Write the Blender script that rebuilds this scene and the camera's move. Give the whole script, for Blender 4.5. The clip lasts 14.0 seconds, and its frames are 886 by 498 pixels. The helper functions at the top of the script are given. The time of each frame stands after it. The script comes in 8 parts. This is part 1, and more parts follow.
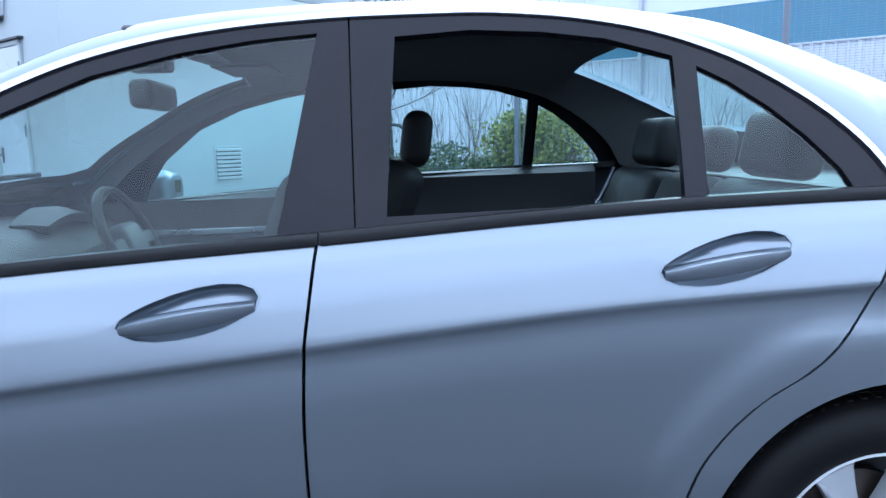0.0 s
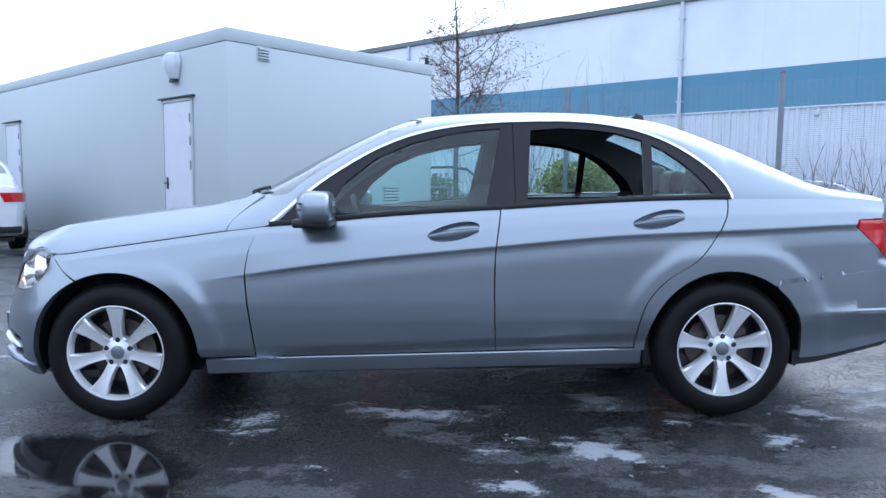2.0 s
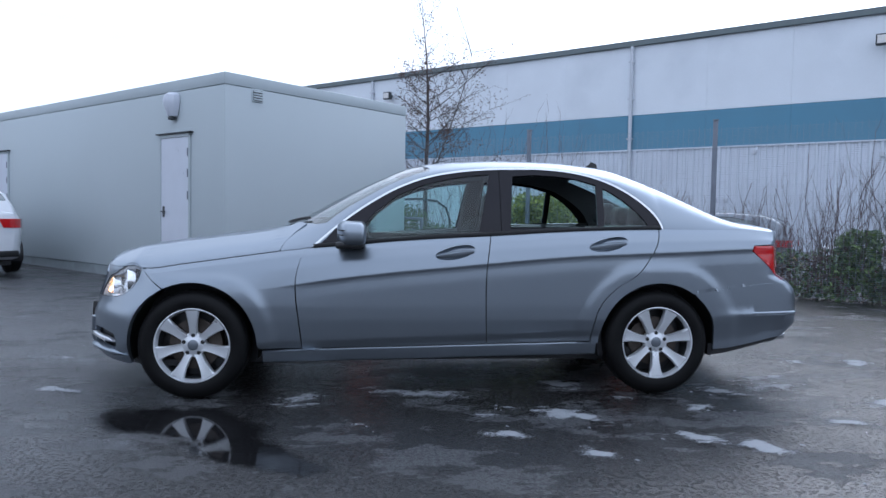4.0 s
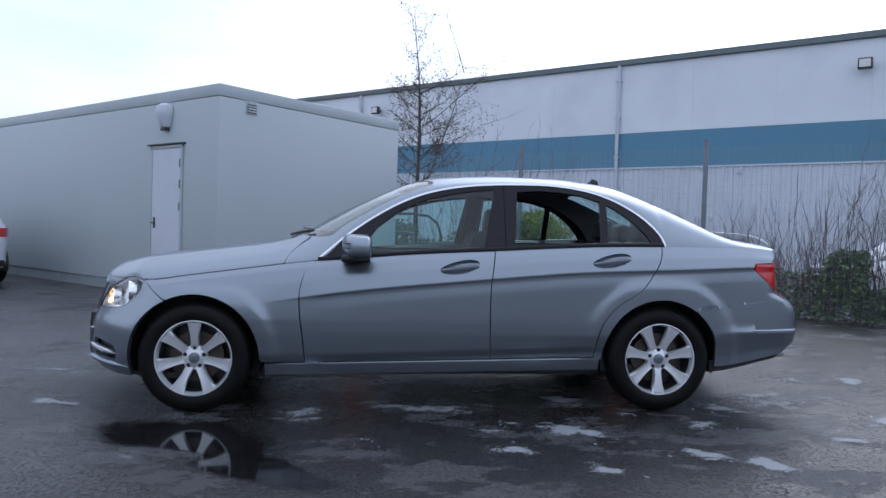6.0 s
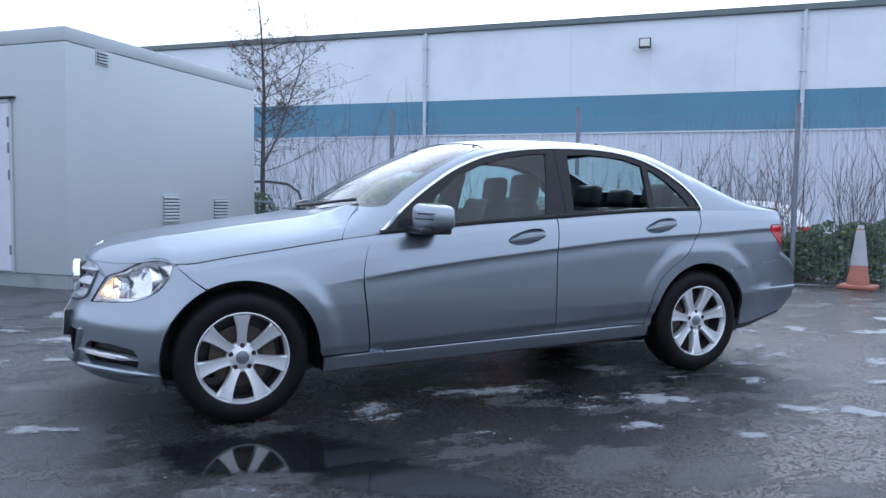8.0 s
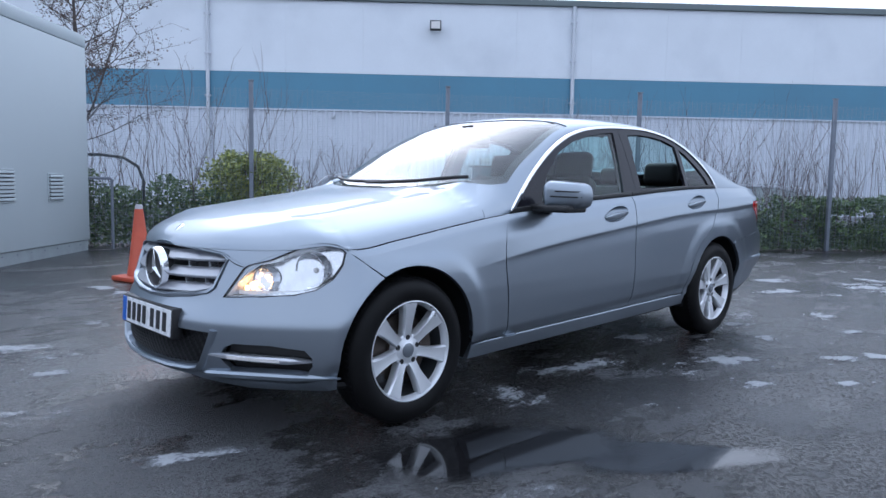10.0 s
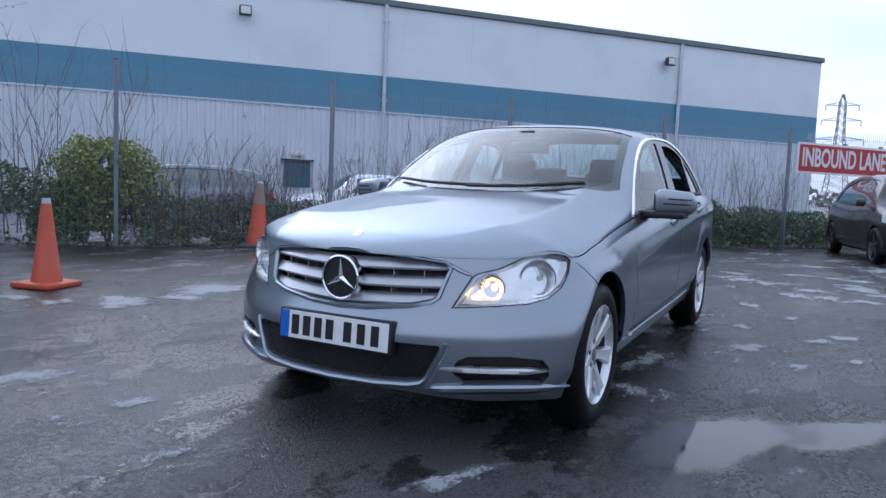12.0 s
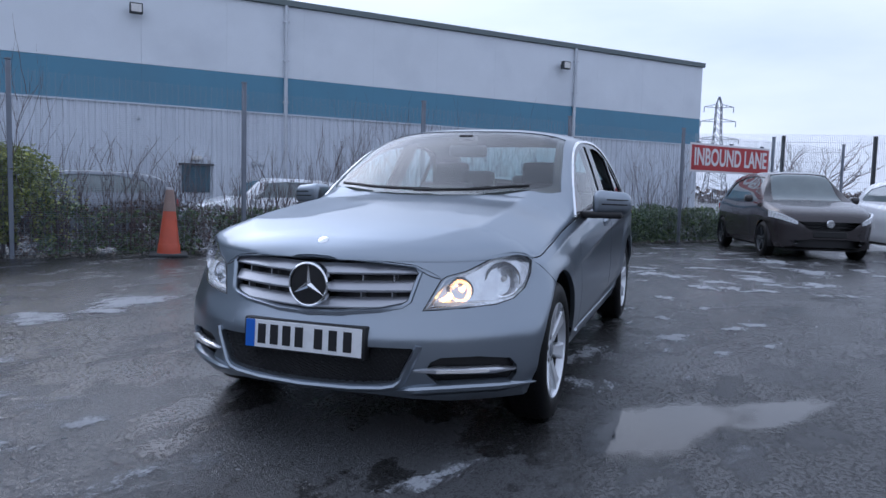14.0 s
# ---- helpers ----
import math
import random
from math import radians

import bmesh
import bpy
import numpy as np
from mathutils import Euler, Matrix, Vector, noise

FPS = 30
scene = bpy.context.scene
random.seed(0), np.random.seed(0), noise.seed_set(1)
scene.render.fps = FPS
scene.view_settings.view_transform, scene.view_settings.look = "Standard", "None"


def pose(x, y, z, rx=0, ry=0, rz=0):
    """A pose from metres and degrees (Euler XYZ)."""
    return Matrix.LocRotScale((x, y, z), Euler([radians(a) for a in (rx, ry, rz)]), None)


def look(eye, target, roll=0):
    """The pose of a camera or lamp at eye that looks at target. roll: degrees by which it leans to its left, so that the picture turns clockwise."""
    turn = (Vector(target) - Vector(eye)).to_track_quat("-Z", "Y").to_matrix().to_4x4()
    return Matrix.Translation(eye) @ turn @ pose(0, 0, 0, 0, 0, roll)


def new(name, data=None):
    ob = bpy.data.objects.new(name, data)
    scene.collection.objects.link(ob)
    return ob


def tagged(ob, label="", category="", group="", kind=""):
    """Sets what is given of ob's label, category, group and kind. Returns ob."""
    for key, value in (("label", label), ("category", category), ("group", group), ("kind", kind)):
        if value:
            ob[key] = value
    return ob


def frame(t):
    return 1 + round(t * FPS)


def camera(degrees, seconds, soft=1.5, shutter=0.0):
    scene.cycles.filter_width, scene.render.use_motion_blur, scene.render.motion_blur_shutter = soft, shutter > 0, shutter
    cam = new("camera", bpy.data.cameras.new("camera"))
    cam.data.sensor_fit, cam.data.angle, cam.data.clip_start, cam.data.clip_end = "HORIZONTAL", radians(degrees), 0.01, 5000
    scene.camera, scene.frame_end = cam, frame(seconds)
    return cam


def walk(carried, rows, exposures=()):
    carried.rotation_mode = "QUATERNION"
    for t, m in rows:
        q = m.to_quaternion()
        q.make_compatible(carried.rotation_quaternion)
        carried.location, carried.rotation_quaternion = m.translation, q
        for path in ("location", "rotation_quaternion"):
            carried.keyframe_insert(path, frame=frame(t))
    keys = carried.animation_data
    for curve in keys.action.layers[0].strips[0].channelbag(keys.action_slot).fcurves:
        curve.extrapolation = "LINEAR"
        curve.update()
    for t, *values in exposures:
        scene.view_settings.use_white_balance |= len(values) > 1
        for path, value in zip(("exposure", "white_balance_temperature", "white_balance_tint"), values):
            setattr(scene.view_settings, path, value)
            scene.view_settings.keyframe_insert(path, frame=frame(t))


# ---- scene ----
cam = camera(63.3, 14.0)
PATH = [
    (0, (0.479, -2.048, 1.14), (0.619, -0.076, 0.836), -1.2),
    (0.5, (0.405, -2.568, 1.102), (0.458, -0.586, 0.834), 0.9),
    (1, (0.266, -3.095, 1.094), (0.371, -1.111, 0.864), -1.3),
    (1.5, (0.173, -3.606, 1.075), (0.206, -1.616, 0.875), -1.7),
    (2, (0.035, -4.061, 1.07), (0.068, -2.069, 0.892), 0.5),
    (2.5, (-0.078, -4.467, 1.047), (-0.029, -2.473, 0.905), 1.1),
    (3, (-0.166, -4.781, 1.058), (-0.055, -2.788, 0.93), 1.5),
    (5.5, (-0.31, -5.153, 1.091), (-0.141, -3.161, 1.041), 1.0),
    (6, (-0.387, -5.059, 1.074), (-0.19, -3.07, 1.023), 1.8),
    (6.5, (-0.698, -4.908, 1.091), (-0.33, -2.944, 1.013), 2.5),
    (7, (-1.075, -4.702, 1.076), (-0.532, -2.78, 0.964), 2.3),
    (7.5, (-1.483, -4.499, 1.055), (-0.805, -2.622, 0.926), 1.5),
    (8, (-1.87, -4.276, 1.037), (-1.068, -2.448, 0.911), 0.8),
    (8.2, (-2.007, -4.185, 1.046), (-1.156, -2.381, 0.898), 0.5),
    (8.5, (-2.242, -4.045, 1.033), (-1.29, -2.293, 0.872), 0.4),
    (9, (-2.645, -3.737, 1.017), (-1.577, -2.054, 0.849), 0.4),
    (9.2, (-2.795, -3.628, 1.022), (-1.677, -1.978, 0.855), 0.5),
    (11.3, (-4.14, -2.141, 0.977), (-2.452, -1.084, 0.797), 1.9),
    (11.5, (-4.234, -1.996, 1.003), (-2.527, -0.969, 0.831), 2.0),
    (12, (-4.445, -1.682, 1.006), (-2.684, -0.749, 0.831), 2.4),
    (12.5, (-4.528, -1.504, 1.015), (-2.696, -0.727, 0.817), 2.1),
    (13, (-4.584, -1.461, 1.032), (-2.722, -0.741, 0.916), 1.6),
    (13.5, (-4.596, -1.459, 1.019), (-2.726, -0.757, 0.923), 1.6),
    (14, (-4.605, -1.467, 1.011), (-2.732, -0.784, 0.85), 1.5),
]
walk(cam, [(t, look(eye, target, roll)) for t, eye, target, roll in PATH],
     [(0.0, 1.32, 5200, 9), (0.5, 1.0, 5150, 9), (1.5, 1.05, 5300, 10), (3.2, 0.7, 5500, 10), (5.5, 0.05, 5700, 13), (7.0, 0.45, 5550, 12), (8.0, 0.65, 5550, 11), (9.2, 0.6, 5550, 11), (11.3, 0.35, 5550, 12), (12.2, 0.14, 5500, 13), (13.2, -0.08, 5500, 14), (14.0, -0.08, 5500, 14)])

# ---- light ----
world = bpy.data.worlds.new("overcast_sky")
scene.world = world
world.use_nodes = True
wn, wl = world.node_tree.nodes, world.node_tree.links
for n in list(wn):
    wn.remove(n)
w_out, w_bg = wn.new("ShaderNodeOutputWorld"), wn.new("ShaderNodeBackground")
w_sky = wn.new("ShaderNodeTexSky")
w_sky.sky_type, w_sky.sun_disc = "NISHITA", False
w_sky.sun_elevation, w_sky.sun_rotation = radians(34), radians(34)
w_sky.air_density, w_sky.dust_density, w_sky.ozone_density = 1.0, 4.0, 1.5
w_co, w_noise, w_ramp, w_mix = (wn.new("ShaderNodeTexCoord"), wn.new("ShaderNodeTexNoise"), wn.new("ShaderNodeValToRGB"), wn.new("ShaderNodeMix"))
w_map = wn.new("ShaderNodeMapping")
w_map.inputs["Scale"].default_value = (1, 1, 3.5)
wl.new(w_co.outputs["Generated"], w_map.inputs["Vector"])
wl.new(w_map.outputs["Vector"], w_noise.inputs["Vector"])
w_noise.inputs["Scale"].default_value, w_noise.inputs["Detail"].default_value = 2.2, 6.0
w_ramp.color_ramp.elements[0].position, w_ramp.color_ramp.elements[0].color = 0.3, (8.3, 9.1, 10.5, 1)
w_ramp.color_ramp.elements[1].position, w_ramp.color_ramp.elements[1].color = 0.68, (11.4, 11.7, 12.4, 1)
wl.new(w_noise.outputs["Fac"], w_ramp.inputs["Fac"])
w_mix.data_type = "RGBA"
w_mix.inputs["Factor"].default_value = 0.86
wl.new(w_sky.outputs["Color"], w_mix.inputs["A"])
wl.new(w_ramp.outputs["Color"], w_mix.inputs["B"])
# the cloud is brightest where the hidden sun stands
w_dot, w_span, w_mul = wn.new("ShaderNodeVectorMath"), wn.new("ShaderNodeMapRange"), wn.new("ShaderNodeVectorMath")
w_dot.operation, w_mul.operation = "DOT_PRODUCT", "SCALE"
w_dot.inputs[1].default_value = Vector((0.46, 0.68, 0.55)).normalized()
wl.new(w_co.outputs["Generated"], w_dot.inputs[0])
wl.new(w_dot.outputs["Value"], w_span.inputs["Value"])
for key, val in (("From Min", 0.85), ("From Max", 1.0), ("To Min", 1.0), ("To Max", 2.1)):
    w_span.inputs[key].default_value = val
w_far, w_both = wn.new("ShaderNodeMapRange"), wn.new("ShaderNodeMath")
w_both.operation = "MULTIPLY"
wl.new(w_dot.outputs["Value"], w_far.inputs["Value"])
for key, val in (("From Min", -0.4), ("From Max", 0.75), ("To Min", 0.84), ("To Max", 1.06)):
    w_far.inputs[key].default_value = val
wl.new(w_span.outputs["Result"], w_both.inputs[0])
wl.new(w_far.outputs["Result"], w_both.inputs[1])
wl.new(w_mix.outputs["Result"], w_mul.inputs[0])
wl.new(w_both.outputs[0], w_mul.inputs["Scale"])
wl.new(w_mul.outputs["Vector"], w_bg.inputs["Color"])
w_bg.inputs["Strength"].default_value = 0.1
wl.new(w_bg.outputs["Background"], w_out.inputs["Surface"])

sun_data = bpy.data.lights.new("sun", "SUN")
sun_data.energy, sun_data.angle, sun_data.color = 0.3, radians(80), (0.98, 0.98, 1.0)
sun = new("sun", sun_data)
sun.matrix_world = look((9.2, 13.6, 11.0), (0, 0, 0))


# ---- materials ----
def node_mat(name):
    m = bpy.data.materials.new(name)
    m.use_nodes = True
    b = m.node_tree.nodes["Principled BSDF"]
    return m, m.node_tree.nodes, m.node_tree.links, b


def mat(name, color, rough=0.5, metal=0.0, vary=0.12, scale=6.0, fine=80.0, bump=0.0, coat=0.0, spread=0.08, dirt=None, dirt_amount=0.0, emit=None, power=0.0, spec=0.5):
    """A plain surface with two scales of variation in colour, gloss and relief."""
    m, n, l, b = node_mat(name)
    co = n.new("ShaderNodeTexCoord")
    big, small = n.new("ShaderNodeTexNoise"), n.new("ShaderNodeTexNoise")
    big.inputs["Scale"].default_value, big.inputs["Detail"].default_value = scale, 5
    small.inputs["Scale"].default_value, small.inputs["Detail"].default_value = fine, 3
    for t in (big, small):
        l.new(co.outputs["Object"], t.inputs["Vector"])
    add = n.new("ShaderNodeMath")
    add.operation = "MULTIPLY_ADD"
    l.new(small.outputs["Fac"], add.inputs[0])
    add.inputs[1].default_value = 0.4
    l.new(big.outputs["Fac"], add.inputs[2])
    ramp = n.new("ShaderNodeMapRange")
    ramp.inputs["From Min"].default_value, ramp.inputs["From Max"].default_value = 0.4, 1.0
    ramp.inputs["To Min"].default_value, ramp.inputs["To Max"].default_value = 1 - vary, 1 + vary
    l.new(add.outputs[0], ramp.inputs["Value"])
    mul = n.new("ShaderNodeVectorMath")
    mul.operation = "SCALE"
    mul.inputs[0].default_value = color
    l.new(ramp.outputs["Result"], mul.inputs["Scale"])
    out = mul.outputs["Vector"]
    if dirt:
        dn = n.new("ShaderNodeTexNoise")
        dn.inputs["Scale"].default_value, dn.inputs["Detail"].default_value = scale * 0.6, 8
        l.new(co.outputs["Object"], dn.inputs["Vector"])
        dr = n.new("ShaderNodeMapRange")
        dr.inputs["From Min"].default_value, dr.inputs["From Max"].default_value = 0.5, 0.75
        dr.inputs["To Max"].default_value = dirt_amount
        l.new(dn.outputs["Fac"], dr.inputs["Value"])
        mx = n.new("ShaderNodeMix")
        mx.data_type = "RGBA"
        l.new(dr.outputs["Result"], mx.inputs["Factor"])
        l.new(out, mx.inputs["A"])
        mx.inputs["B"].default_value = (*dirt, 1)
        out = mx.outputs["Result"]
    l.new(out, b.inputs["Base Color"])
    rr = n.new("ShaderNodeMapRange")
    rr.inputs["From Min"].default_value, rr.inputs["From Max"].default_value = 0.3, 0.7
    rr.inputs["To Min"].default_value, rr.inputs["To Max"].default_value = max(0.01, rough - spread), min(1, rough + spread)
    l.new(big.outputs["Fac"], rr.inputs["Value"])
    l.new(rr.outputs["Result"], b.inputs["Roughness"])
    b.inputs["Metallic"].default_value = metal
    b.inputs["Coat Weight"].default_value = coat
    b.inputs["Coat Roughness"].default_value = 0.03
    b.inputs["Specular IOR Level"].default_value = spec
    if bump:
        bp = n.new("ShaderNodeBump")
        bp.inputs["Strength"].default_value, bp.inputs["Distance"].default_value = bump, 0.008
        l.new(add.outputs[0], bp.inputs["Height"])
        l.new(bp.outputs["Normal"], b.inputs["Normal"])
    if emit:
        b.inputs["Emission Color"].default_value = (*emit, 1)
        b.inputs["Emission Strength"].default_value = power
    return m


def glass(name, tint, mirror=0.08, film=0.0, film_color=(0.5, 0.6, 0.6)):
    """Thin pane: straight see-through, mirror gloss that grows towards grazing, and a thin film of mist."""
    m, n, l, b = node_mat(name)
    n.remove(b)
    out = n["Material Output"]
    tr, gl, df = n.new("ShaderNodeBsdfTransparent"), n.new("ShaderNodeBsdfGlossy"), n.new("ShaderNodeBsdfDiffuse")
    lw, pw, mr = n.new("ShaderNodeLayerWeight"), n.new("ShaderNodeMath"), n.new("ShaderNodeMapRange")
    lw.inputs["Blend"].default_value = 0.5
    pw.operation = "POWER"
    pw.inputs[1].default_value = 5.0
    l.new(lw.outputs["Facing"], pw.inputs[0])
    l.new(pw.outputs[0], mr.inputs["Value"])
    mr.inputs["To Min"].default_value = mirror
    gl.inputs["Roughness"].default_value = 0.0
    tr.inputs["Color"].default_value = (*tint, 1)
    df.inputs["Color"].default_value = (*film_color, 1)
    co, nz, fm = n.new("ShaderNodeTexCoord"), n.new("ShaderNodeTexNoise"), n.new("ShaderNodeMapRange")
    nz.inputs["Scale"].default_value, nz.inputs["Detail"].default_value = 5, 6
    l.new(co.outputs["Object"], nz.inputs["Vector"])
    l.new(nz.outputs["Fac"], fm.inputs["Value"])
    fm.inputs["From Min"].default_value, fm.inputs["From Max"].default_value = 0.3, 0.7
    fm.inputs["To Min"].default_value, fm.inputs["To Max"].default_value = film * 0.6, film * 1.4
    a, c = n.new("ShaderNodeMixShader"), n.new("ShaderNodeMixShader")
    l.new(fm.outputs["Result"], a.inputs["Fac"])
    l.new(tr.outputs["BSDF"], a.inputs[1])
    l.new(df.outputs["BSDF"], a.inputs[2])
    l.new(mr.outputs["Result"], c.inputs["Fac"])
    l.new(a.outputs["Shader"], c.inputs[1])
    l.new(gl.outputs["BSDF"], c.inputs[2])
    l.new(c.outputs["Shader"], out.inputs["Surface"])
    return m


M_PAINT = mat("silver_grey_metallic_paint", (0.29, 0.326, 0.37), 0.28, 0.88, 0.012, 3, 900, 0.0, 0.5, 0.0)
M_PAINT.node_tree.nodes["Principled BSDF"].inputs["Specular Tint"].default_value = (0.60, 0.63, 0.66, 1)
M_BLACK = mat("black_plastic", (0.012, 0.012, 0.013), 0.45, 0, 0.2, 10, 200, 0.05)
M_GLOSSBLACK = mat("gloss_black_trim", (0.011, 0.010, 0.014), 0.12, 0, 0.25, 5, 120, 0.0, 0.0, 0.05, (0.026, 0.024, 0.03), 0.3, spec=0.3)
M_RUBBER = mat("tyre_rubber", (0.007, 0.007, 0.0075), 0.5, 0, 0.25, 9, 140, 0.15, 0, 0.08, (0.018, 0.0175, 0.017), 0.3, spec=0.15)
M_ALLOY = mat("alloy_silver", (0.74, 0.76, 0.79), 0.32, 0.55, 0.05, 6, 300, 0.0, 0.5, 0.06, (0.3, 0.29, 0.28), 0.3)
M_CHROME = mat("chrome", (0.85, 0.86, 0.88), 0.08, 1.0, 0.03, 4, 60, 0, 0, 0.03)
M_SATIN = mat("satin_silver", (0.52, 0.53, 0.56), 0.28, 0.8, 0.03, 4, 60, 0, 0.4, 0.03)
M_LOUVRE = mat("grey_silver_louvre", (0.38, 0.39, 0.42), 0.34, 0.8, 0.03, 4, 60, 0, 0.3, 0.03)
M_STEEL = mat("brake_steel", (0.09, 0.075, 0.065), 0.45, 0.8, 0.3, 14, 90, 0.1)
M_LEATHER = mat("black_leather", (0.013, 0.013, 0.0145), 0.55, 0, 0.2, 8, 260, 0.1, spec=0.3)
M_CABINTRIM = mat("dark_cabin_plastic", (0.03, 0.03, 0.033), 0.55, 0, 0.2, 6, 200, 0.1)
M_HEADLINER = mat("grey_headlining", (0.13, 0.13, 0.135), 0.9, 0, 0.1, 5, 250, 0.1)
M_GLASS = glass("window_glass", (0.72, 0.92, 0.90), 0.06, 0.0, (0.45, 0.62, 0.62))
M_SCREEN = glass("windscreen_glass", (0.80, 0.88, 0.87), 0.11, 0.0, (0.5, 0.6, 0.6))
M_LENS = glass("lamp_lens", (0.98, 0.985, 0.99), 0.045, 0.0)
M_REDLENS = mat("red_lamp_lens", (0.55, 0.012, 0.015), 0.08, 0, 0.1, 20, 60, 0, 1.0, 0.03)
M_WHITELENS = mat("white_lamp_lens", (0.7, 0.68, 0.66), 0.1, 0, 0.1, 20, 60, 0, 1.0)
M_AMBER = mat("lit_bulb_and_glints", (0.9, 0.62, 0.34), 0.3, 0, 0.05, 10, 50, 0, 0, 0.05, None, 0, (1.0, 0.50, 0.16), 7.0)
M_REFLECTOR = mat("faceted_reflector", (0.90, 0.91, 0.93), 0.06, 1.0, 0.1, 40, 90, 0.35, 0, 0.03)
M_LAMPDARK = mat("silver_lamp_housing", (0.72, 0.73, 0.75), 0.16, 0.9, 0.1, 24, 80, 0.25, 0.0, 0.05)
M_LAMPWHITE = mat("bright_lamp_rim", (0.80, 0.82, 0.85), 0.28, 0.3, 0.05, 30, 130, 0, 0.6, 0.05)
M_PLATEYELLOW = mat("plate_yellow", (0.75, 0.47, 0.03), 0.35, 0, 0.05)
M_PLATE = mat("plate_white", (0.78, 0.79, 0.80), 0.3, 0, 0.03, 20, 200)
M_PLATEBLUE = mat("plate_blue", (0.02, 0.13, 0.55), 0.35, 0, 0.05)
M_INK = mat("plate_black", (0.012, 0.012, 0.014), 0.4, 0, 0.05)
M_ZINC = mat("galvanised_post", (0.20, 0.22, 0.26), 0.5, 0.35, 0.2, 6, 120, 0.05)
M_WIRE = mat("fence_wire", (0.27, 0.31, 0.35), 0.5, 0.2, 0.2, 5, 60)
M_CABIN = mat("grey_cabin_panel", (0.46, 0.51, 0.53), 0.55, 0, 0.03, 0.7, 60, 0.01, 0.0, 0.05, (0.41, 0.455, 0.465), 0.35)
M_CABINROOF = mat("grey_cabin_edge", (0.44, 0.49, 0.51), 0.5, 0, 0.05, 2, 60)
M_DOORWHITE = mat("white_door_paint", (0.62, 0.65, 0.72), 0.35, 0, 0.04, 4, 80)
M_SKIRT = mat("grey_skirt", (0.30, 0.335, 0.35), 0.6, 0, 0.15, 5, 80, 0.1, 0, 0.08, (0.17, 0.18, 0.17), 0.5)
M_WALLWHITE = mat("white_cladding", (0.76, 0.80, 0.85), 0.5, 0.0, 0.05, 0.5, 30, 0.0, 0, 0.06, (0.48, 0.52, 0.58), 0.4)
M_WALLLOW = mat("pale_cladding", (0.67, 0.71, 0.78), 0.5, 0.0, 0.06, 0.6, 30, 0.0, 0, 0.06, (0.44, 0.47, 0.53), 0.45)
M_WALLBLUE = mat("blue_cladding", (0.095, 0.25, 0.365), 0.42, 0.0, 0.06, 0.6, 30, 0.0, 0, 0.06, (0.09, 0.2, 0.29), 0.5)
M_CAPPING = mat("roof_capping", (0.15, 0.18, 0.185), 0.5, 0.2, 0.1, 2, 40)
M_PIPE = mat("pale_downpipe", (0.58, 0.61, 0.66), 0.4, 0, 0.06, 3, 40)
M_DARKMETAL = mat("dark_metal", (0.05, 0.055, 0.06), 0.45, 0.4, 0.2, 6, 80)
M_CONE = mat("orange_cone_plastic", (0.50, 0.085, 0.04), 0.5, 0, 0.15, 5, 60, 0.05, 0, 0.08, (0.28, 0.08, 0.05), 0.5)
M_CONEWHITE = mat("cone_sleeve", (0.42, 0.42, 0.45), 0.5, 0, 0.15, 5, 60, 0.03, 0, 0.08, (0.40, 0.35, 0.34), 0.4)
M_CONEFADED = mat("faded_cone_top", (0.30, 0.21, 0.18), 0.55, 0, 0.2, 5, 60, 0.03, 0, 0.08, (0.22, 0.15, 0.12), 0.5)
M_CONEOLD = mat("dull_orange_cone", (0.36, 0.13, 0.085), 0.6, 0, 0.2, 5, 60, 0.05, 0, 0.08, (0.22, 0.13, 0.11), 0.6)
M_SIGNRED = mat("sign_red", (0.42, 0.03, 0.035), 0.45, 0, 0.1, 3, 60, 0, 0, 0.05, (0.28, 0.05, 0.05), 0.4)
M_SIGNWHITE = mat("sign_white", (0.74, 0.72, 0.74), 0.45, 0, 0.05, 5, 60)
M_BARK = mat("grey_brown_bark", (0.075, 0.062, 0.058), 0.85, 0, 0.3, 8, 70, 0.5)
M_TWIG = mat("twig_bark", (0.12, 0.088, 0.088), 0.85, 0, 0.3, 4, 40)
M_DARKPAINT = mat("dark_grey_car_paint", (0.040, 0.034, 0.036), 0.24, 0.3, 0.05, 3, 500, 0, 0.5, 0.04)
M_WHITEPAINT = mat("white_car_paint", (0.76, 0.78, 0.82), 0.25, 0.0, 0.03, 3, 500, 0, 1.0, 0.04)
M_GREYPAINT = mat("grey_car_paint", (0.16, 0.18, 0.21), 0.3, 0.4, 0.05, 3, 400, 0, 1.0, 0.04)
# grey-teal base colour stands in for sky reflected in the panes
M_DARKGLASS = mat("dark_glass_with_sky", (0.13, 0.16, 0.165), 0.04, 0, 0.1, 4, 30, 0, 0.8, 0.02)
M_WINDOWBLUE = mat("shuttered_window", (0.03, 0.09, 0.13), 0.35, 0, 0.2, 3, 30)


def leaf_mat(name, a, b_color, rough=0.45):
    m, n, l, b = node_mat(name)
    g, r = n.new("ShaderNodeNewGeometry"), n.new("ShaderNodeValToRGB")
    r.color_ramp.elements[0].color, r.color_ramp.elements[1].color = (*a, 1), (*b_color, 1)
    l.new(g.outputs["Random Per Island"], r.inputs["Fac"])
    l.new(r.outputs["Color"], b.inputs["Base Color"])
    b.inputs["Roughness"].default_value = rough
    return m


M_HEDGE = leaf_mat("hedge_leaf", (0.03, 0.07, 0.035), (0.14, 0.21, 0.06))
M_BUSH = leaf_mat("bush_leaf", (0.12, 0.17, 0.04), (0.42, 0.44, 0.10))
M_DEADLEAF = leaf_mat("dead_leaf", (0.05, 0.035, 0.032), (0.16, 0.10, 0.075), 0.7)
M_LITTER = leaf_mat("litter", (0.06, 0.045, 0.035), (0.4, 0.38, 0.36), 0.8)


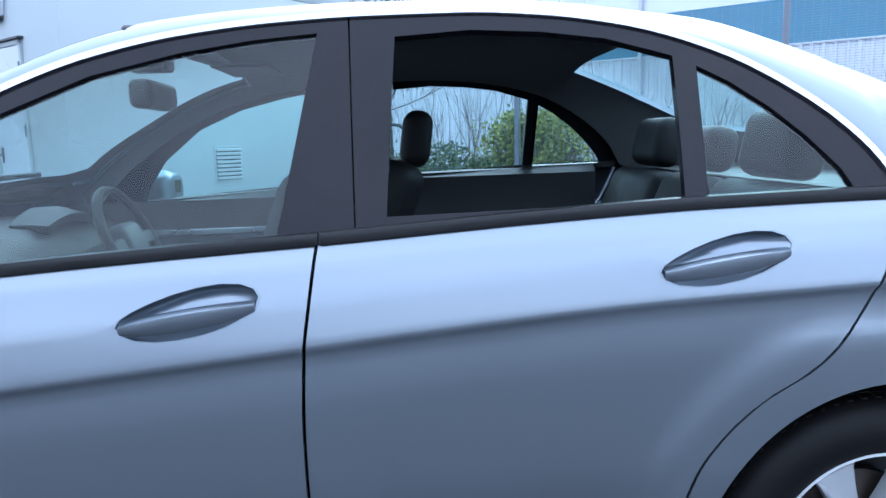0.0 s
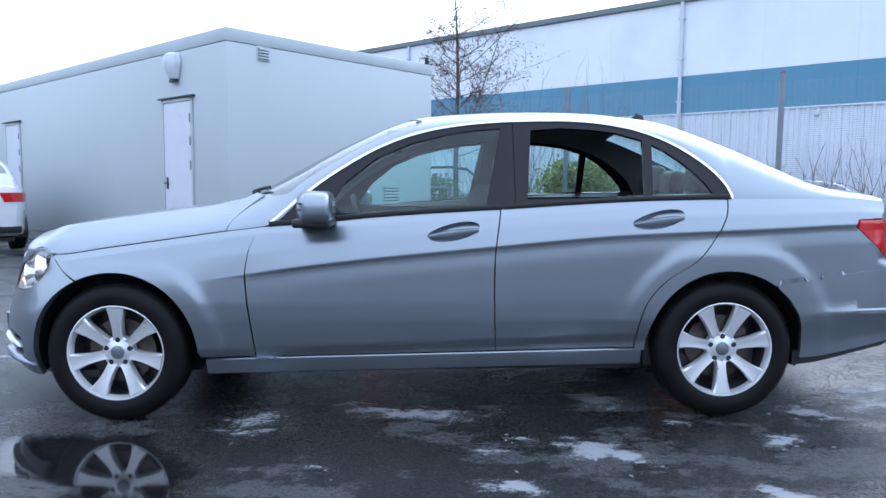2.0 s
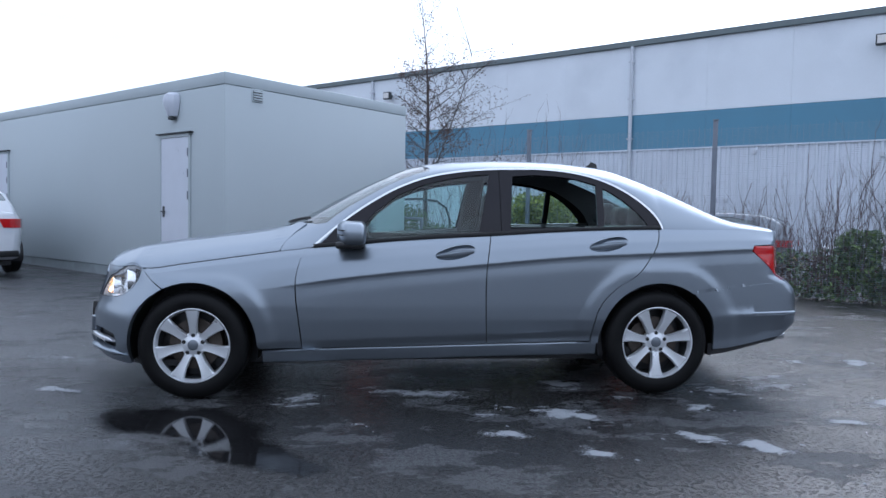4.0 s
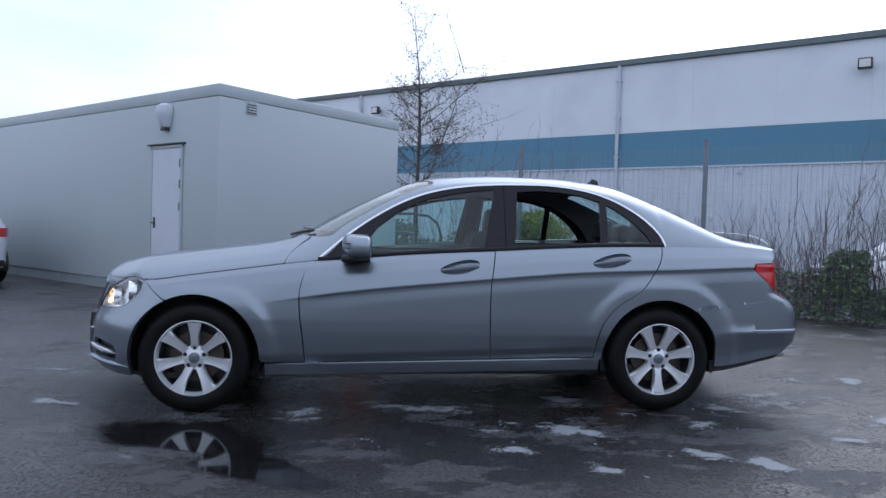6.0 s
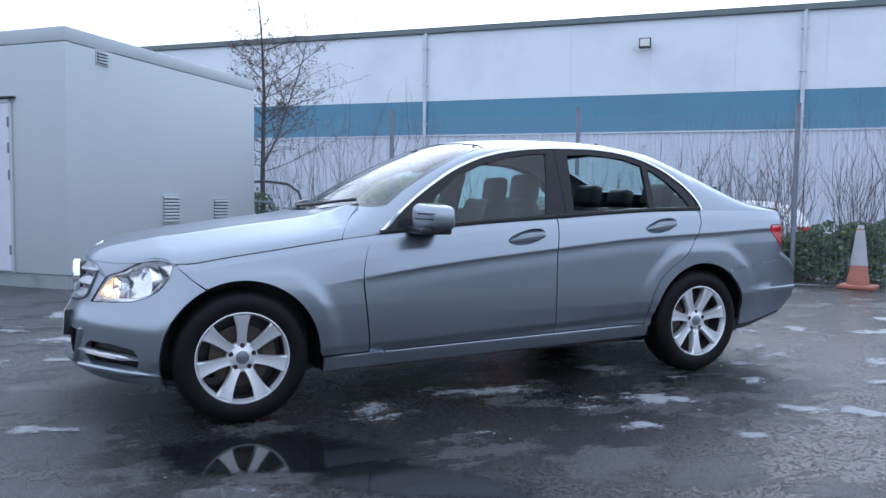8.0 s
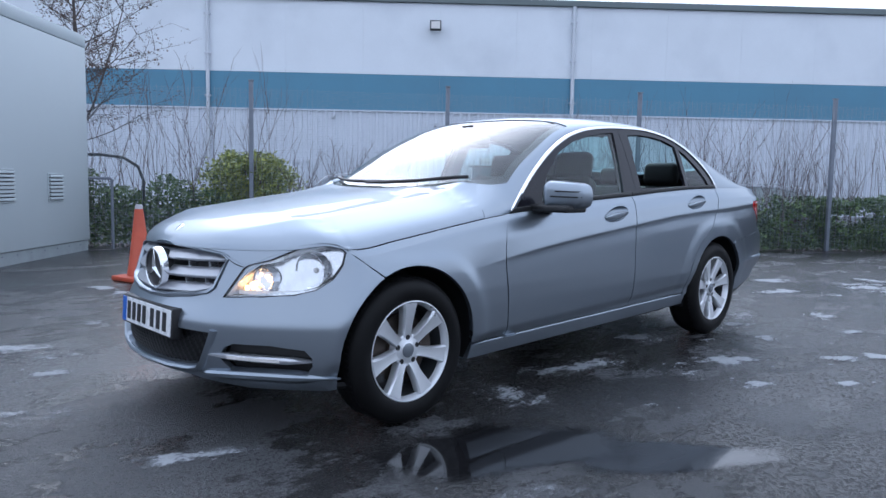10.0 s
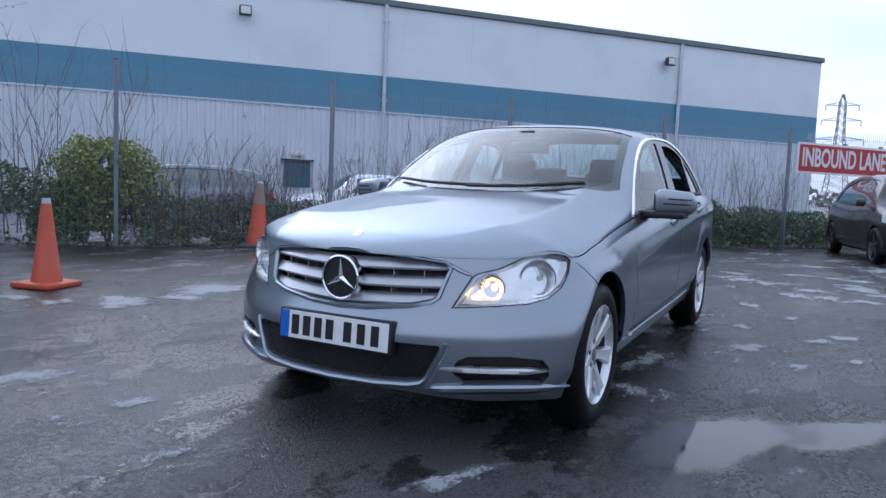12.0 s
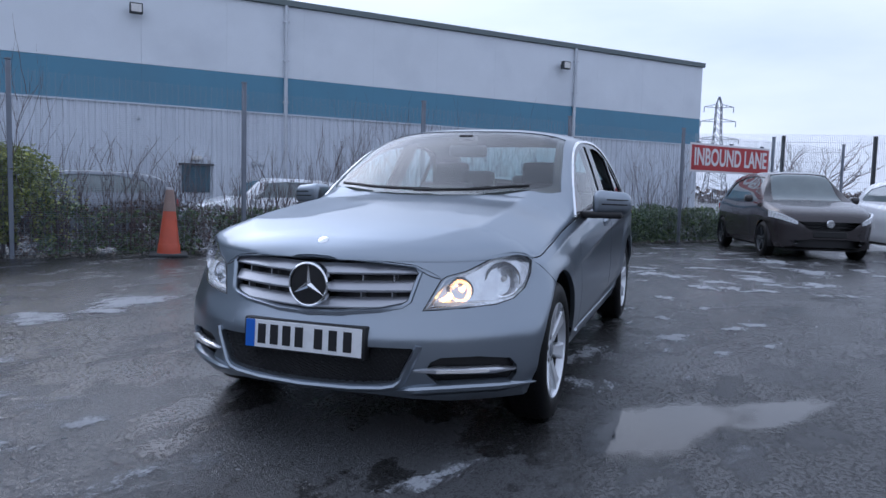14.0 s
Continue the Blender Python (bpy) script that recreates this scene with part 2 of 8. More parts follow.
# ---- building helpers ----
def link_mesh(name, bm, material, sharp=38, smooth=True):
    me = bpy.data.meshes.new(name)
    bm.to_mesh(me)
    bm.free()
    for mm in (material if isinstance(material, (list, tuple)) else [material]):
        me.materials.append(mm)
    if smooth:
        me.shade_smooth()
        me.set_sharp_from_angle(angle=radians(sharp))
    return new(name, me)


def part(name, bm, material, parent, label="", sharp=38, smooth=True):
    ob = link_mesh(name, bm, material, sharp, smooth)
    ob.parent = parent
    if label:
        tagged(ob, label)
    return ob


def mpart(name, bm, material, parent, label="", sharp=38, smooth=True):
    """A part laid out in axes whose second one points the other way."""
    for v in bm.verts:
        v.co.y = -v.co.y
    bmesh.ops.reverse_faces(bm, faces=bm.faces[:])
    return part(name, bm, material, parent, label, sharp, smooth)


def thing(name, label, category, group="", kind="", m=None):
    ob = tagged(new(name), label, category, group, kind)
    if m is not None:
        ob.matrix_basis = m
    return ob


def box(bm, x0, x1, y0, y1, z0, z1, bevel=0.0, seg=2, m=None):
    r = bmesh.ops.create_cube(bm, size=1)
    for v in r["verts"]:
        v.co = Vector(((x0 + x1) / 2 + v.co.x * (x1 - x0), (y0 + y1) / 2 + v.co.y * (y1 - y0), (z0 + z1) / 2 + v.co.z * (z1 - z0)))
    vs = r["verts"]
    if bevel:
        es = list({e for v in vs for e in v.link_edges})
        out = bmesh.ops.bevel(bm, geom=es, offset=bevel, segments=seg, affect="EDGES", profile=0.5)
        vs = list({v for f in out["faces"] for v in f.verts} | {v for v in vs if v.is_valid})
    if m is not None:
        bmesh.ops.transform(bm, matrix=m, verts=vs)
    return vs


def lathe(bm, profile, seg=32, axis="y", at=(0, 0, 0), closed=False):
    """Turns (radius, along) pairs about an axis."""
    rings = []
    for k in range(seg):
        a = 2 * math.pi * k / seg
        ring = []
        for r, d in profile:
            c, s = r * math.cos(a), r * math.sin(a)
            p = {"y": (c, d, s), "z": (c, s, d), "x": (d, c, s)}[axis]
            ring.append(bm.verts.new((p[0] + at[0], p[1] + at[1], p[2] + at[2])))
        rings.append(ring)
    n = len(profile)
    for k in range(seg):
        a, b = rings[k], rings[(k + 1) % seg]
        for j in range(n if closed else n - 1):
            bm.faces.new((a[j], a[(j + 1) % n], b[(j + 1) % n], b[j]))
    return bm


def tube(bm, pts, radii, seg=8, caps=True):
    """A round bar through points."""
    pts = [Vector(p) for p in pts]
    if not isinstance(radii, (list, tuple)):
        radii = [radii] * len(pts)
    rings, side = [], None
    for i, p in enumerate(pts):
        d = (pts[min(i + 1, len(pts) - 1)] - pts[max(i - 1, 0)]).normalized()
        if side is None:
            side = d.orthogonal().normalized()
        side = (side - d * side.dot(d)).normalized()
        up = d.cross(side)
        rings.append([bm.verts.new(p + (side * math.cos(2 * math.pi * k / seg) + up * math.sin(2 * math.pi * k / seg)) * radii[i]) for k in range(seg)])
    for a, b in zip(rings, rings[1:]):
        for k in range(seg):
            bm.faces.new((a[k], a[(k + 1) % seg], b[(k + 1) % seg], b[k]))
    if caps:
        bm.faces.new(rings[0][::-1])
        bm.faces.new(rings[-1])
    return bm


def strip(bm, pts, offs, closed=True):
    """Sweeps a small cross-section: offs are lists of vectors, one list a point."""
    rings = [[bm.verts.new(Vector(p) + Vector(o)) for o in off] for p, off in zip(pts, offs)]
    n = len(rings[0])
    for a, b in zip(rings, rings[1:]):
        for k in range(n if closed else n - 1):
            bm.faces.new((a[k], a[(k + 1) % n], b[(k + 1) % n], b[k]))
    if closed and n > 2:
        bm.faces.new(rings[0][::-1])
        bm.faces.new(rings[-1])
    return bm


def sheet(rows, out, flange=0.014, push=0.0):
    """A panel from a grid of points, turned to face out, its edges folded back by flange."""
    bm = bmesh.new()
    vs = [[bm.verts.new(p) for p in r] for r in rows]
    for a, b in zip(vs, vs[1:]):
        for k in range(len(a) - 1):
            q = [a[k], a[k + 1], b[k + 1], b[k]]
            if (q[0].co - q[2].co).length > 1e-5:
                bm.faces.new(q)
    return finish(bm, out, flange, push)


def finish(bm, out, flange=0.014, push=0.0):
    bmesh.ops.remove_doubles(bm, verts=bm.verts[:], dist=1e-5)
    bmesh.ops.recalc_face_normals(bm, faces=bm.faces[:])
    bm.normal_update()
    if sum(f.normal.dot(out) * f.calc_area() for f in bm.faces) < 0:
        bmesh.ops.reverse_faces(bm, faces=bm.faces[:])
        bm.normal_update()
    if push:
        for v, n in [(v, v.normal.copy()) for v in bm.verts]:
            v.co += n * push
    if flange:
        edges = [e for e in bm.edges if e.is_boundary]
        keep = {}
        r = bmesh.ops.extrude_edge_only(bm, edges=edges)
        new_vs = [g for g in r["geom"] if isinstance(g, bmesh.types.BMVert)]
        for v in new_vs:
            src = [e.other_vert(v) for e in v.link_edges if e.other_vert(v) not in new_vs]
            n = src[0].normal if src else Vector(out)
            keep[v] = v.co - n * flange
        for v, c in keep.items():
            v.co = c
    return bm


def inside(poly, x, y):
    hit = False
    for (x0, y0), (x1, y1) in zip(poly, poly[1:] + poly[:1]):
        if (y0 > y) != (y1 > y) and x < (x1 - x0) * (y - y0) / (y1 - y0) + x0:
            hit = not hit
    return hit


def cut(bm, poly, i, j, keep=False, test=None):
    """Cuts a polygon, seen along the remaining axis, out of a mesh (or keeps it alone). test limits where it acts."""
    for (a0, b0), (a1, b1) in zip(poly, poly[1:] + poly[:1]):
        co, no = Vector((0, 0, 0)), Vector((0, 0, 0))
        co[i], co[j] = a0, b0
        no[i], no[j] = b1 - b0, a0 - a1
        if no.length < 1e-6:
            continue
        pad = 0.03
        lo_a, hi_a, lo_b, hi_b = min(a0, a1) - pad, max(a0, a1) + pad, min(b0, b1) - pad, max(b0, b1) + pad
        fs = []
        for f in bm.faces:
            xs, ys = [v.co[i] for v in f.verts], [v.co[j] for v in f.verts]
            if max(xs) >= lo_a and min(xs) <= hi_a and max(ys) >= lo_b and min(ys) <= hi_b and (test is None or test(f.calc_center_median())):
                fs.append(f)
        geom = fs + list({e for f in fs for e in f.edges}) + list({v for f in fs for v in f.verts})
        if geom:
            bmesh.ops.bisect_plane(bm, geom=geom, dist=1e-6, plane_co=co, plane_no=no)
    dead = []
    for f in bm.faces:
        c = f.calc_center_median()
        if test is not None and not test(c):
            if keep:
                dead.append(f)
            continue
        if inside(poly, c[i], c[j]) != keep:
            dead.append(f)
    bmesh.ops.delete(bm, geom=dead, context="FACES")
    return bm


def smooth_curve(pts):
    """A monotone cubic through (x, value) pairs."""
    xs, ys = np.array([p[0] for p in pts], float), np.array([p[1] for p in pts], float)
    d = np.diff(ys) / np.diff(xs)
    m = np.zeros(len(xs))
    m[0], m[-1] = d[0], d[-1]
    for k in range(1, len(xs) - 1):
        if d[k - 1] * d[k] > 0:
            w1, w2 = 2 * (xs[k + 1] - xs[k]) + (xs[k] - xs[k - 1]), (xs[k + 1] - xs[k]) + 2 * (xs[k] - xs[k - 1])
            m[k] = (w1 + w2) / (w1 / d[k - 1] + w2 / d[k])

    def value(x):
        x = min(max(x, xs[0]), xs[-1])
        k = int(min(max(np.searchsorted(xs, x) - 1, 0), len(xs) - 2))
        h = xs[k + 1] - xs[k]
        t = (x - xs[k]) / h
        return float((2 * t**3 - 3 * t**2 + 1) * ys[k] + (t**3 - 2 * t**2 + t) * h * m[k] + (-2 * t**3 + 3 * t**2) * ys[k + 1] + (t**3 - t**2) * h * m[k + 1])

    return value


def spread(a, b, n):
    return [a + (b - a) * k / (n - 1) for k in range(n)]


# ---- ground ----
def ground_z(x, y):
    """The yard dips very slightly along the car."""
    return 0.0112 * x * math.exp(-(x * x + y * y) / 60.0)


def ground_material():
    m, n, l, b = node_mat("wet_asphalt")
    co = n.new("ShaderNodeTexCoord")

    def noise_tex(scale, detail=6, stretch=None, rough=0.55):
        t = n.new("ShaderNodeTexNoise")
        t.inputs["Scale"].default_value, t.inputs["Detail"].default_value, t.inputs["Roughness"].default_value = scale, detail, rough
        if stretch:
            mp = n.new("ShaderNodeMapping")
            mp.inputs["Scale"].default_value = stretch
            mp.inputs["Rotation"].default_value = (0, 0, radians(8))
            l.new(co.outputs["Object"], mp.inputs["Vector"])
            l.new(mp.outputs["Vector"], t.inputs["Vector"])
        else:
            l.new(co.outputs["Object"], t.inputs["Vector"])
        return t.outputs["Fac"]

    def span(v, a, b_, lo=0.0, hi=1.0):
        r = n.new("ShaderNodeMapRange")
        r.interpolation_type = "SMOOTHSTEP"
        for k, val in (("From Min", a), ("From Max", b_), ("To Min", lo), ("To Max", hi)):
            r.inputs[k].default_value = val
        l.new(v, r.inputs["Value"])
        return r.outputs["Result"]

    def mixc(f, a, c):
        x = n.new("ShaderNodeMix")
        x.data_type = "RGBA"
        l.new(f, x.inputs["Factor"])
        for s, k in ((a, "A"), (c, "B")):
            if isinstance(s, tuple):
                x.inputs[k].default_value = (*s, 1)
            else:
                l.new(s, x.inputs[k])
        return x.outputs["Result"]

    def math_(op, a, c):
        x = n.new("ShaderNodeMath")
        x.operation = op
        for k, s in enumerate((a, c)):
            if isinstance(s, (int, float)):
                x.inputs[k].default_value = s
            else:
                l.new(s, x.inputs[k])
        return x.outputs[0]

    grit, stone = noise_tex(150, 3), noise_tex(52, 5, None, 0.72)
    damp = noise_tex(0.45, 6, (0.8, 1.25, 1), 0.6)
    crust = noise_tex(1.5, 13, (0.75, 1.35, 1), 0.70)
    fine_crust = noise_tex(9, 8, None, 0.7)
    tar = mixc(span(stone, 0.35, 0.7), (0.004, 0.004, 0.0043), (0.016, 0.016, 0.017))
    tar = mixc(span(grit, 0.60, 0.66, 0, 0.9), tar, (0.15, 0.148, 0.148))
    # a thin broken skin of ice and grit lies over parts of the yard
    # ahead of the car it spreads further, its paleness also standing for reflected sky
    sep = n.new("ShaderNodeSeparateXYZ")
    l.new(co.outputs["Object"], sep.inputs["Vector"])
    ahead = span(math_("ADD", sep.outputs["X"], math_("MULTIPLY", damp, 3.0)), 0.3, -0.9, 0.0, 0.10)
    skin = span(math_("ADD", math_("ADD", crust, ahead), math_("MULTIPLY", fine_crust, 0.16)), 0.60, 0.64)
    skin = math_("MULTIPLY", skin, span(math_("ADD", stone, grit), 0.80, 1.15, 0.45, 1.0))
    col = mixc(math_("MULTIPLY", skin, 0.7), tar, (0.19, 0.194, 0.204))
    l.new(col, b.inputs["Base Color"])
    l.new(span(stone, 0.3, 0.7, 0.70, 0.45), b.inputs["Roughness"])
    b.inputs["Specular IOR Level"].default_value = 0.2
    # water fills the grain everywhere, deeper in the hollows
    wet = math_("MULTIPLY", span(damp, 0.35, 0.60, 0.80, 1.0), span(math_("ADD", stone, math_("MULTIPLY", grit, 0.6)), 0.79, 0.88, 1.0, 0.2))
    l.new(math_("SUBTRACT", wet, math_("MULTIPLY", skin, 0.3)), b.inputs["Coat Weight"])
    l.new(math_("ADD", span(damp, 0.35, 0.65, 0.22, 0.12), math_("MULTIPLY", skin, 0.14)), b.inputs["Coat Roughness"])
    b.inputs["Coat IOR"].default_value = 1.6
    relief = math_("ADD", math_("ADD", math_("MULTIPLY", stone, 0.8), math_("MULTIPLY", grit, 0.35)), math_("MULTIPLY", skin, 0.6))
    for lo, hi, dist, slot in ((1.0, 0.9, 0.030, "Normal"), (0.5, 0.25, 0.012, "Coat Normal")):
        bp = n.new("ShaderNodeBump")
        bp.inputs["Distance"].default_value = dist
        l.new(span(damp, 0.35, 0.65, lo, hi), bp.inputs["Strength"])
        l.new(relief, bp.inputs["Height"])
        l.new(bp.outputs["Normal"], b.inputs[slot])
    return m


def ground():
    bm = bmesh.new()
    axis = sorted(set([-900, -400, -150, -70, -40, -25] + [round(-16 + 0.5 * k, 2) for k in range(81)] + [28, 35, 45, 70, 150, 400, 900]))
    grid = [[bm.verts.new((x, y, ground_z(x, y))) for y in axis] for x in axis]
    for a, c in zip(grid, grid[1:]):
        for k in range(len(axis) - 1):
            bm.faces.new((a[k], c[k], c[k + 1], a[k + 1]))
    ob = link_mesh("ground", bm, ground_material())
    return tagged(ob, "wet dark asphalt yard with thin slush and puddles", "ground", kind="structure")


ground()


def slush_material():
    """Grey ice that thins out to nothing at its rim."""
    m, n, l, b = node_mat("melting_slush")
    co, mp, at = n.new("ShaderNodeTexCoord"), n.new("ShaderNodeMapping"), n.new("ShaderNodeAttribute")
    at.attribute_name = "thick"
    mp.inputs["Rotation"].default_value, mp.inputs["Scale"].default_value = (0, 0, radians(26)), (0.8, 1.3, 1)
    l.new(co.outputs["Object"], mp.inputs["Vector"])
    big, fine = n.new("ShaderNodeTexNoise"), n.new("ShaderNodeTexNoise")
    for t, sc, rgh in ((big, 9, 0.74), (fine, 60, 0.65)):
        t.inputs["Scale"].default_value, t.inputs["Detail"].default_value, t.inputs["Roughness"].default_value = sc, 9, rgh
        l.new(mp.outputs["Vector"], t.inputs["Vector"])

    def madd(a, k, c):
        x = n.new("ShaderNodeMath")
        x.operation = "MULTIPLY_ADD"
        l.new(a, x.inputs[0])
        x.inputs[1].default_value = k
        if isinstance(c, float):
            x.inputs[2].default_value = c
        else:
            l.new(c, x.inputs[2])
        return x.outputs[0]

    body = madd(at.outputs["Fac"], 0.42, madd(big.outputs["Fac"], 1.15, madd(fine.outputs["Fac"], 0.50, -0.125)))
    cover = n.new("ShaderNodeMapRange")
    cover.interpolation_type = "SMOOTHSTEP"
    for key, val in (("From Min", 0.78), ("From Max", 1.06), ("To Max", 0.78)):
        cover.inputs[key].default_value = val
    l.new(body, cover.inputs["Value"])
    l.new(cover.outputs["Result"], b.inputs["Alpha"])
    r = n.new("ShaderNodeValToRGB")
    r.color_ramp.elements[0].position, r.color_ramp.elements[0].color = 0.72, (0.10, 0.104, 0.11, 1)
    r.color_ramp.elements[1].position, r.color_ramp.elements[1].color = 1.12, (0.44, 0.46, 0.49, 1)
    l.new(body, r.inputs["Fac"])
    l.new(r.outputs["Color"], b.inputs["Base Color"])
    b.inputs["Roughness"].default_value = 0.3
    bp = n.new("ShaderNodeBump")
    bp.inputs["Strength"].default_value, bp.inputs["Distance"].default_value = 0.8, 0.02
    l.new(body, bp.inputs["Height"])
    l.new(bp.outputs["Normal"], b.inputs["Normal"])
    return m


M_SLUSH = slush_material()


def slush_patch(bm, x, y, long, wide, turn, seed, high=0.010, ragged=0.5, solid=False, thick=1.0):
    """A ragged flat mound with a broken edge."""
    rng = random.Random(seed)
    n, rings = 56, (1.0, 0.82, 0.5, 0.2)
    ca, sa = math.cos(turn), math.sin(turn)
    ph = [rng.uniform(0, 6.28) for _ in range(6)]
    layer = bm.verts.layers.float.get("thick") or bm.verts.layers.float.new("thick")
    loops = []
    for q in rings:
        loop = []
        for k in range(n):
            a = 2 * math.pi * k / n
            r = 0.72 + 0.14 * math.sin(2 * a + ph[0]) + 0.10 * math.sin(3 * a + ph[1]) + ragged * (0.10 * math.sin(5 * a + ph[2]) + 0.10 * math.sin(9 * a + ph[3]) + 0.09 * math.sin(14 * a + ph[4]) + 0.07 * math.sin(23 * a + ph[5]))
            px, py = r * q * long * math.cos(a), r * q * wide * math.sin(a)
            wx, wy = x + ca * px - sa * py, y + sa * px + ca * py
            up = (-0.002 if solid else 0.0015) if q == 1.0 else 0.0015 + high * (1 - q * 0.75) * (0.6 + 0.8 * noise.noise((wx * 9, wy * 9, seed)))
            v = bm.verts.new((wx, wy, ground_z(wx, wy) + up))
            v[layer] = 1.1 if solid else (1 - q) * thick
            loop.append(v)
        loops.append(loop)
    for a, b in zip(loops, loops[1:]):
        for k in range(n):
            bm.faces.new((a[k], a[(k + 1) % n], b[(k + 1) % n], b[k]))
    bm.faces.new(loops[-1])


def slush():
    bm = bmesh.new()
    rng = random.Random(5)
    # (x, y, half length, half width, turn in degrees, how thick)
    spots = [(-0.75, -0.9, 0.25, 0.23, 12, 0.7), (-0.08, -0.77, 0.46, 0.2, -21, 0.8), (0.71, -1.27, 0.21, 0.14, -47, 1.2), (0.34, -1.61, 0.13, 0.09, -22, 1.1), (0.7, -1.91, 0.12, 0.09, -42, 1.1), (0.86, -0.59, 0.21, 0.15, -26, 1), (1.51, -1.17, 0.12, 0.12, -44, 1),
             (1.15, -0.95, 0.09, 0.07, -12, 0.9), (1.27, -1.72, 0.15, 0.11, -44, 1.2), (1.5, -1.85, 0.16, 0.13, -29, 1.25), (1.78, -0.8, 0.18, 0.14, -9, 1), (2.21, -0.47, 0.3, 0.13, 23, 0.9), (2.79, 0.06, 0.11, 0.15, -35, 1), (0.41, -1.13, 0.08, 0.06, -15, 0.8),
             (-0.39, -1.42, 0.09, 0.03, -31, 0.5), (-2.67, 0.39, 0.5, 0.18, -45, 0.5), (-1.49, -1.69, 0.21, 0.1, -35, 0.6), (-2.44, 3.02, 0.3, 0.18, -63, 1.1), (-2.34, 1.72, 0.28, 0.21, -21, 0.9), (-2.44, 0.25, 0.17, 0.1, -35, 0.7), (4.54, 0.01, 0.26, 0.27, -67, 1.2),
             (3.79, -0.39, 0.29, 0.2, -25, 1.2), (-2.11, -0.64, 0.08, 0.06, -17, 0.6), (-2.3, 0.98, 0.15, 0.15, -46, 0.9), (3.23, -0.0, 0.16, 0.17, -43, 1.1), (0.26, -1.27, 0.12, 0.06, -6, 0.5), (2.15, -0.7, 0.3, 0.16, -1, 0.8), (0.18, 3.08, 0.55, 0.33, 13, 1.3),
             (-0.73, 3.09, 0.25, 0.33, -46, 1.2), (-2.15, 1.36, 0.29, 0.22, -16, 0.5), (-2.65, 0.97, 0.12, 0.08, -35, 0.7), (-2.27, -0.58, 0.28, 0.08, -34, 1), (4.81, -0.86, 0.27, 0.33, -88, 1.2), (3.72, -1.46, 0.23, 0.29, -79, 1.2), (4.84, -2.08, 0.34, 0.37, -107, 1.2),
             (3.74, -2.09, 0.2, 0.18, -43, 1.2), (6.27, -2.84, 0.29, 0.59, -100, 1.2), (2.19, -1.51, 0.12, 0.16, -100, 1), (7.75, -2.52, 0.38, 0.57, -98, 1.2), (4.67, -2.73, 0.23, 0.38, -73, 1.2), (2.67, -1.13, 0.16, 0.18, -107, 1), (-0.94, 3.48, 0.1, 0.12, -82, 1.1)]
    spots += [(7.4, 1.55, 0.7, 0.08, -37, 1.3), (6.3, 2.45, 0.5, 0.06, -37, 1.2), (3.0, 5.35, 0.25, 0.05, -37, 1.0)] + [(-1.07, 3.91, 0.19, 0.16, -75, 1.3), (-1.05, 3.48, 0.12, 0.15, -10, 1.2), (-0.64, 3.26, 0.19, 0.25, -23, 1.3), (-0.27, 2.94, 0.17, 0.22, 7, 1.3)]
    # broken patches trodden across the far side of the yard
    for _ in range(60):
        x, y = rng.uniform(3.6, 10.0), rng.uniform(-5.2, -0.4)
        spots.append((x, y, rng.uniform(0.10, 0.34), rng.uniform(0.08, 0.2), -75 + rng.uniform(-30, 30), rng.uniform(0.8, 1.3)))
    for _ in range(16):
        x, y = rng.uniform(-5.0, -1.2), rng.uniform(1.0, 3.6)
        spots.append((x, y, rng.uniform(0.10, 0.30), rng.uniform(0.06, 0.14), rng.uniform(-40, 20), rng.uniform(0.4, 0.9)))
    for k, (x, y, a, b, turn, thick) in enumerate(spots):
        slush_patch(bm, x, y, a * 1.55, b * 1.55, radians(turn), k, 0.012, 0.22, False, thick)
        for _ in range(2):
            u, v = rng.gauss(0, a * 0.8), rng.gauss(0, b * 1.0)
            s = rng.uniform(0.003, 0.008) * min(thick, 1)
            c, d = math.cos(radians(turn)), math.sin(radians(turn))
            slush_patch(bm, x + c * u - d * v, y + d * u + c * v, s * 1.9, s, radians(turn) + rng.uniform(-0.6, 0.6), rng.randint(0, 9999), 0.006, 1.0, True)
    ob = link_mesh("slush", bm, M_SLUSH, 60)
    tagged(ob, "thin grey-white patches of melting slush on asphalt", "slush", kind="stuff")


slush()


def puddle_material(name, rough, most):
    """Still dark water that thins out into the wet ground at its edge."""
    m, n, l, b = node_mat(name)
    b.inputs["Base Color"].default_value = (0.010, 0.010, 0.011, 1)
    b.inputs["Roughness"].default_value = rough
    co, far, t, add, mr = (n.new("ShaderNodeTexCoord"), n.new("ShaderNodeAttribute"), n.new("ShaderNodeTexNoise"), n.new("ShaderNodeMath"), n.new("ShaderNodeMapRange"))
    far.attribute_name = "thick"
    t.inputs["Scale"].default_value, t.inputs["Detail"].default_value, t.inputs["Roughness"].default_value = 4.5, 9, 0.68
    l.new(co.outputs["Object"], t.inputs["Vector"])
    add.operation = "MULTIPLY_ADD"
    l.new(t.outputs["Fac"], add.inputs[0])
    add.inputs[1].default_value = 0.9
    l.new(far.outputs["Fac"], add.inputs[2])
    mr.interpolation_type = "SMOOTHSTEP"
    mr.inputs["From Min"].default_value, mr.inputs["From Max"].default_value, mr.inputs["To Max"].default_value = 0.58, 0.90, most
    l.new(add.outputs[0], mr.inputs["Value"])
    l.new(mr.outputs["Result"], b.inputs["Alpha"])
    return m


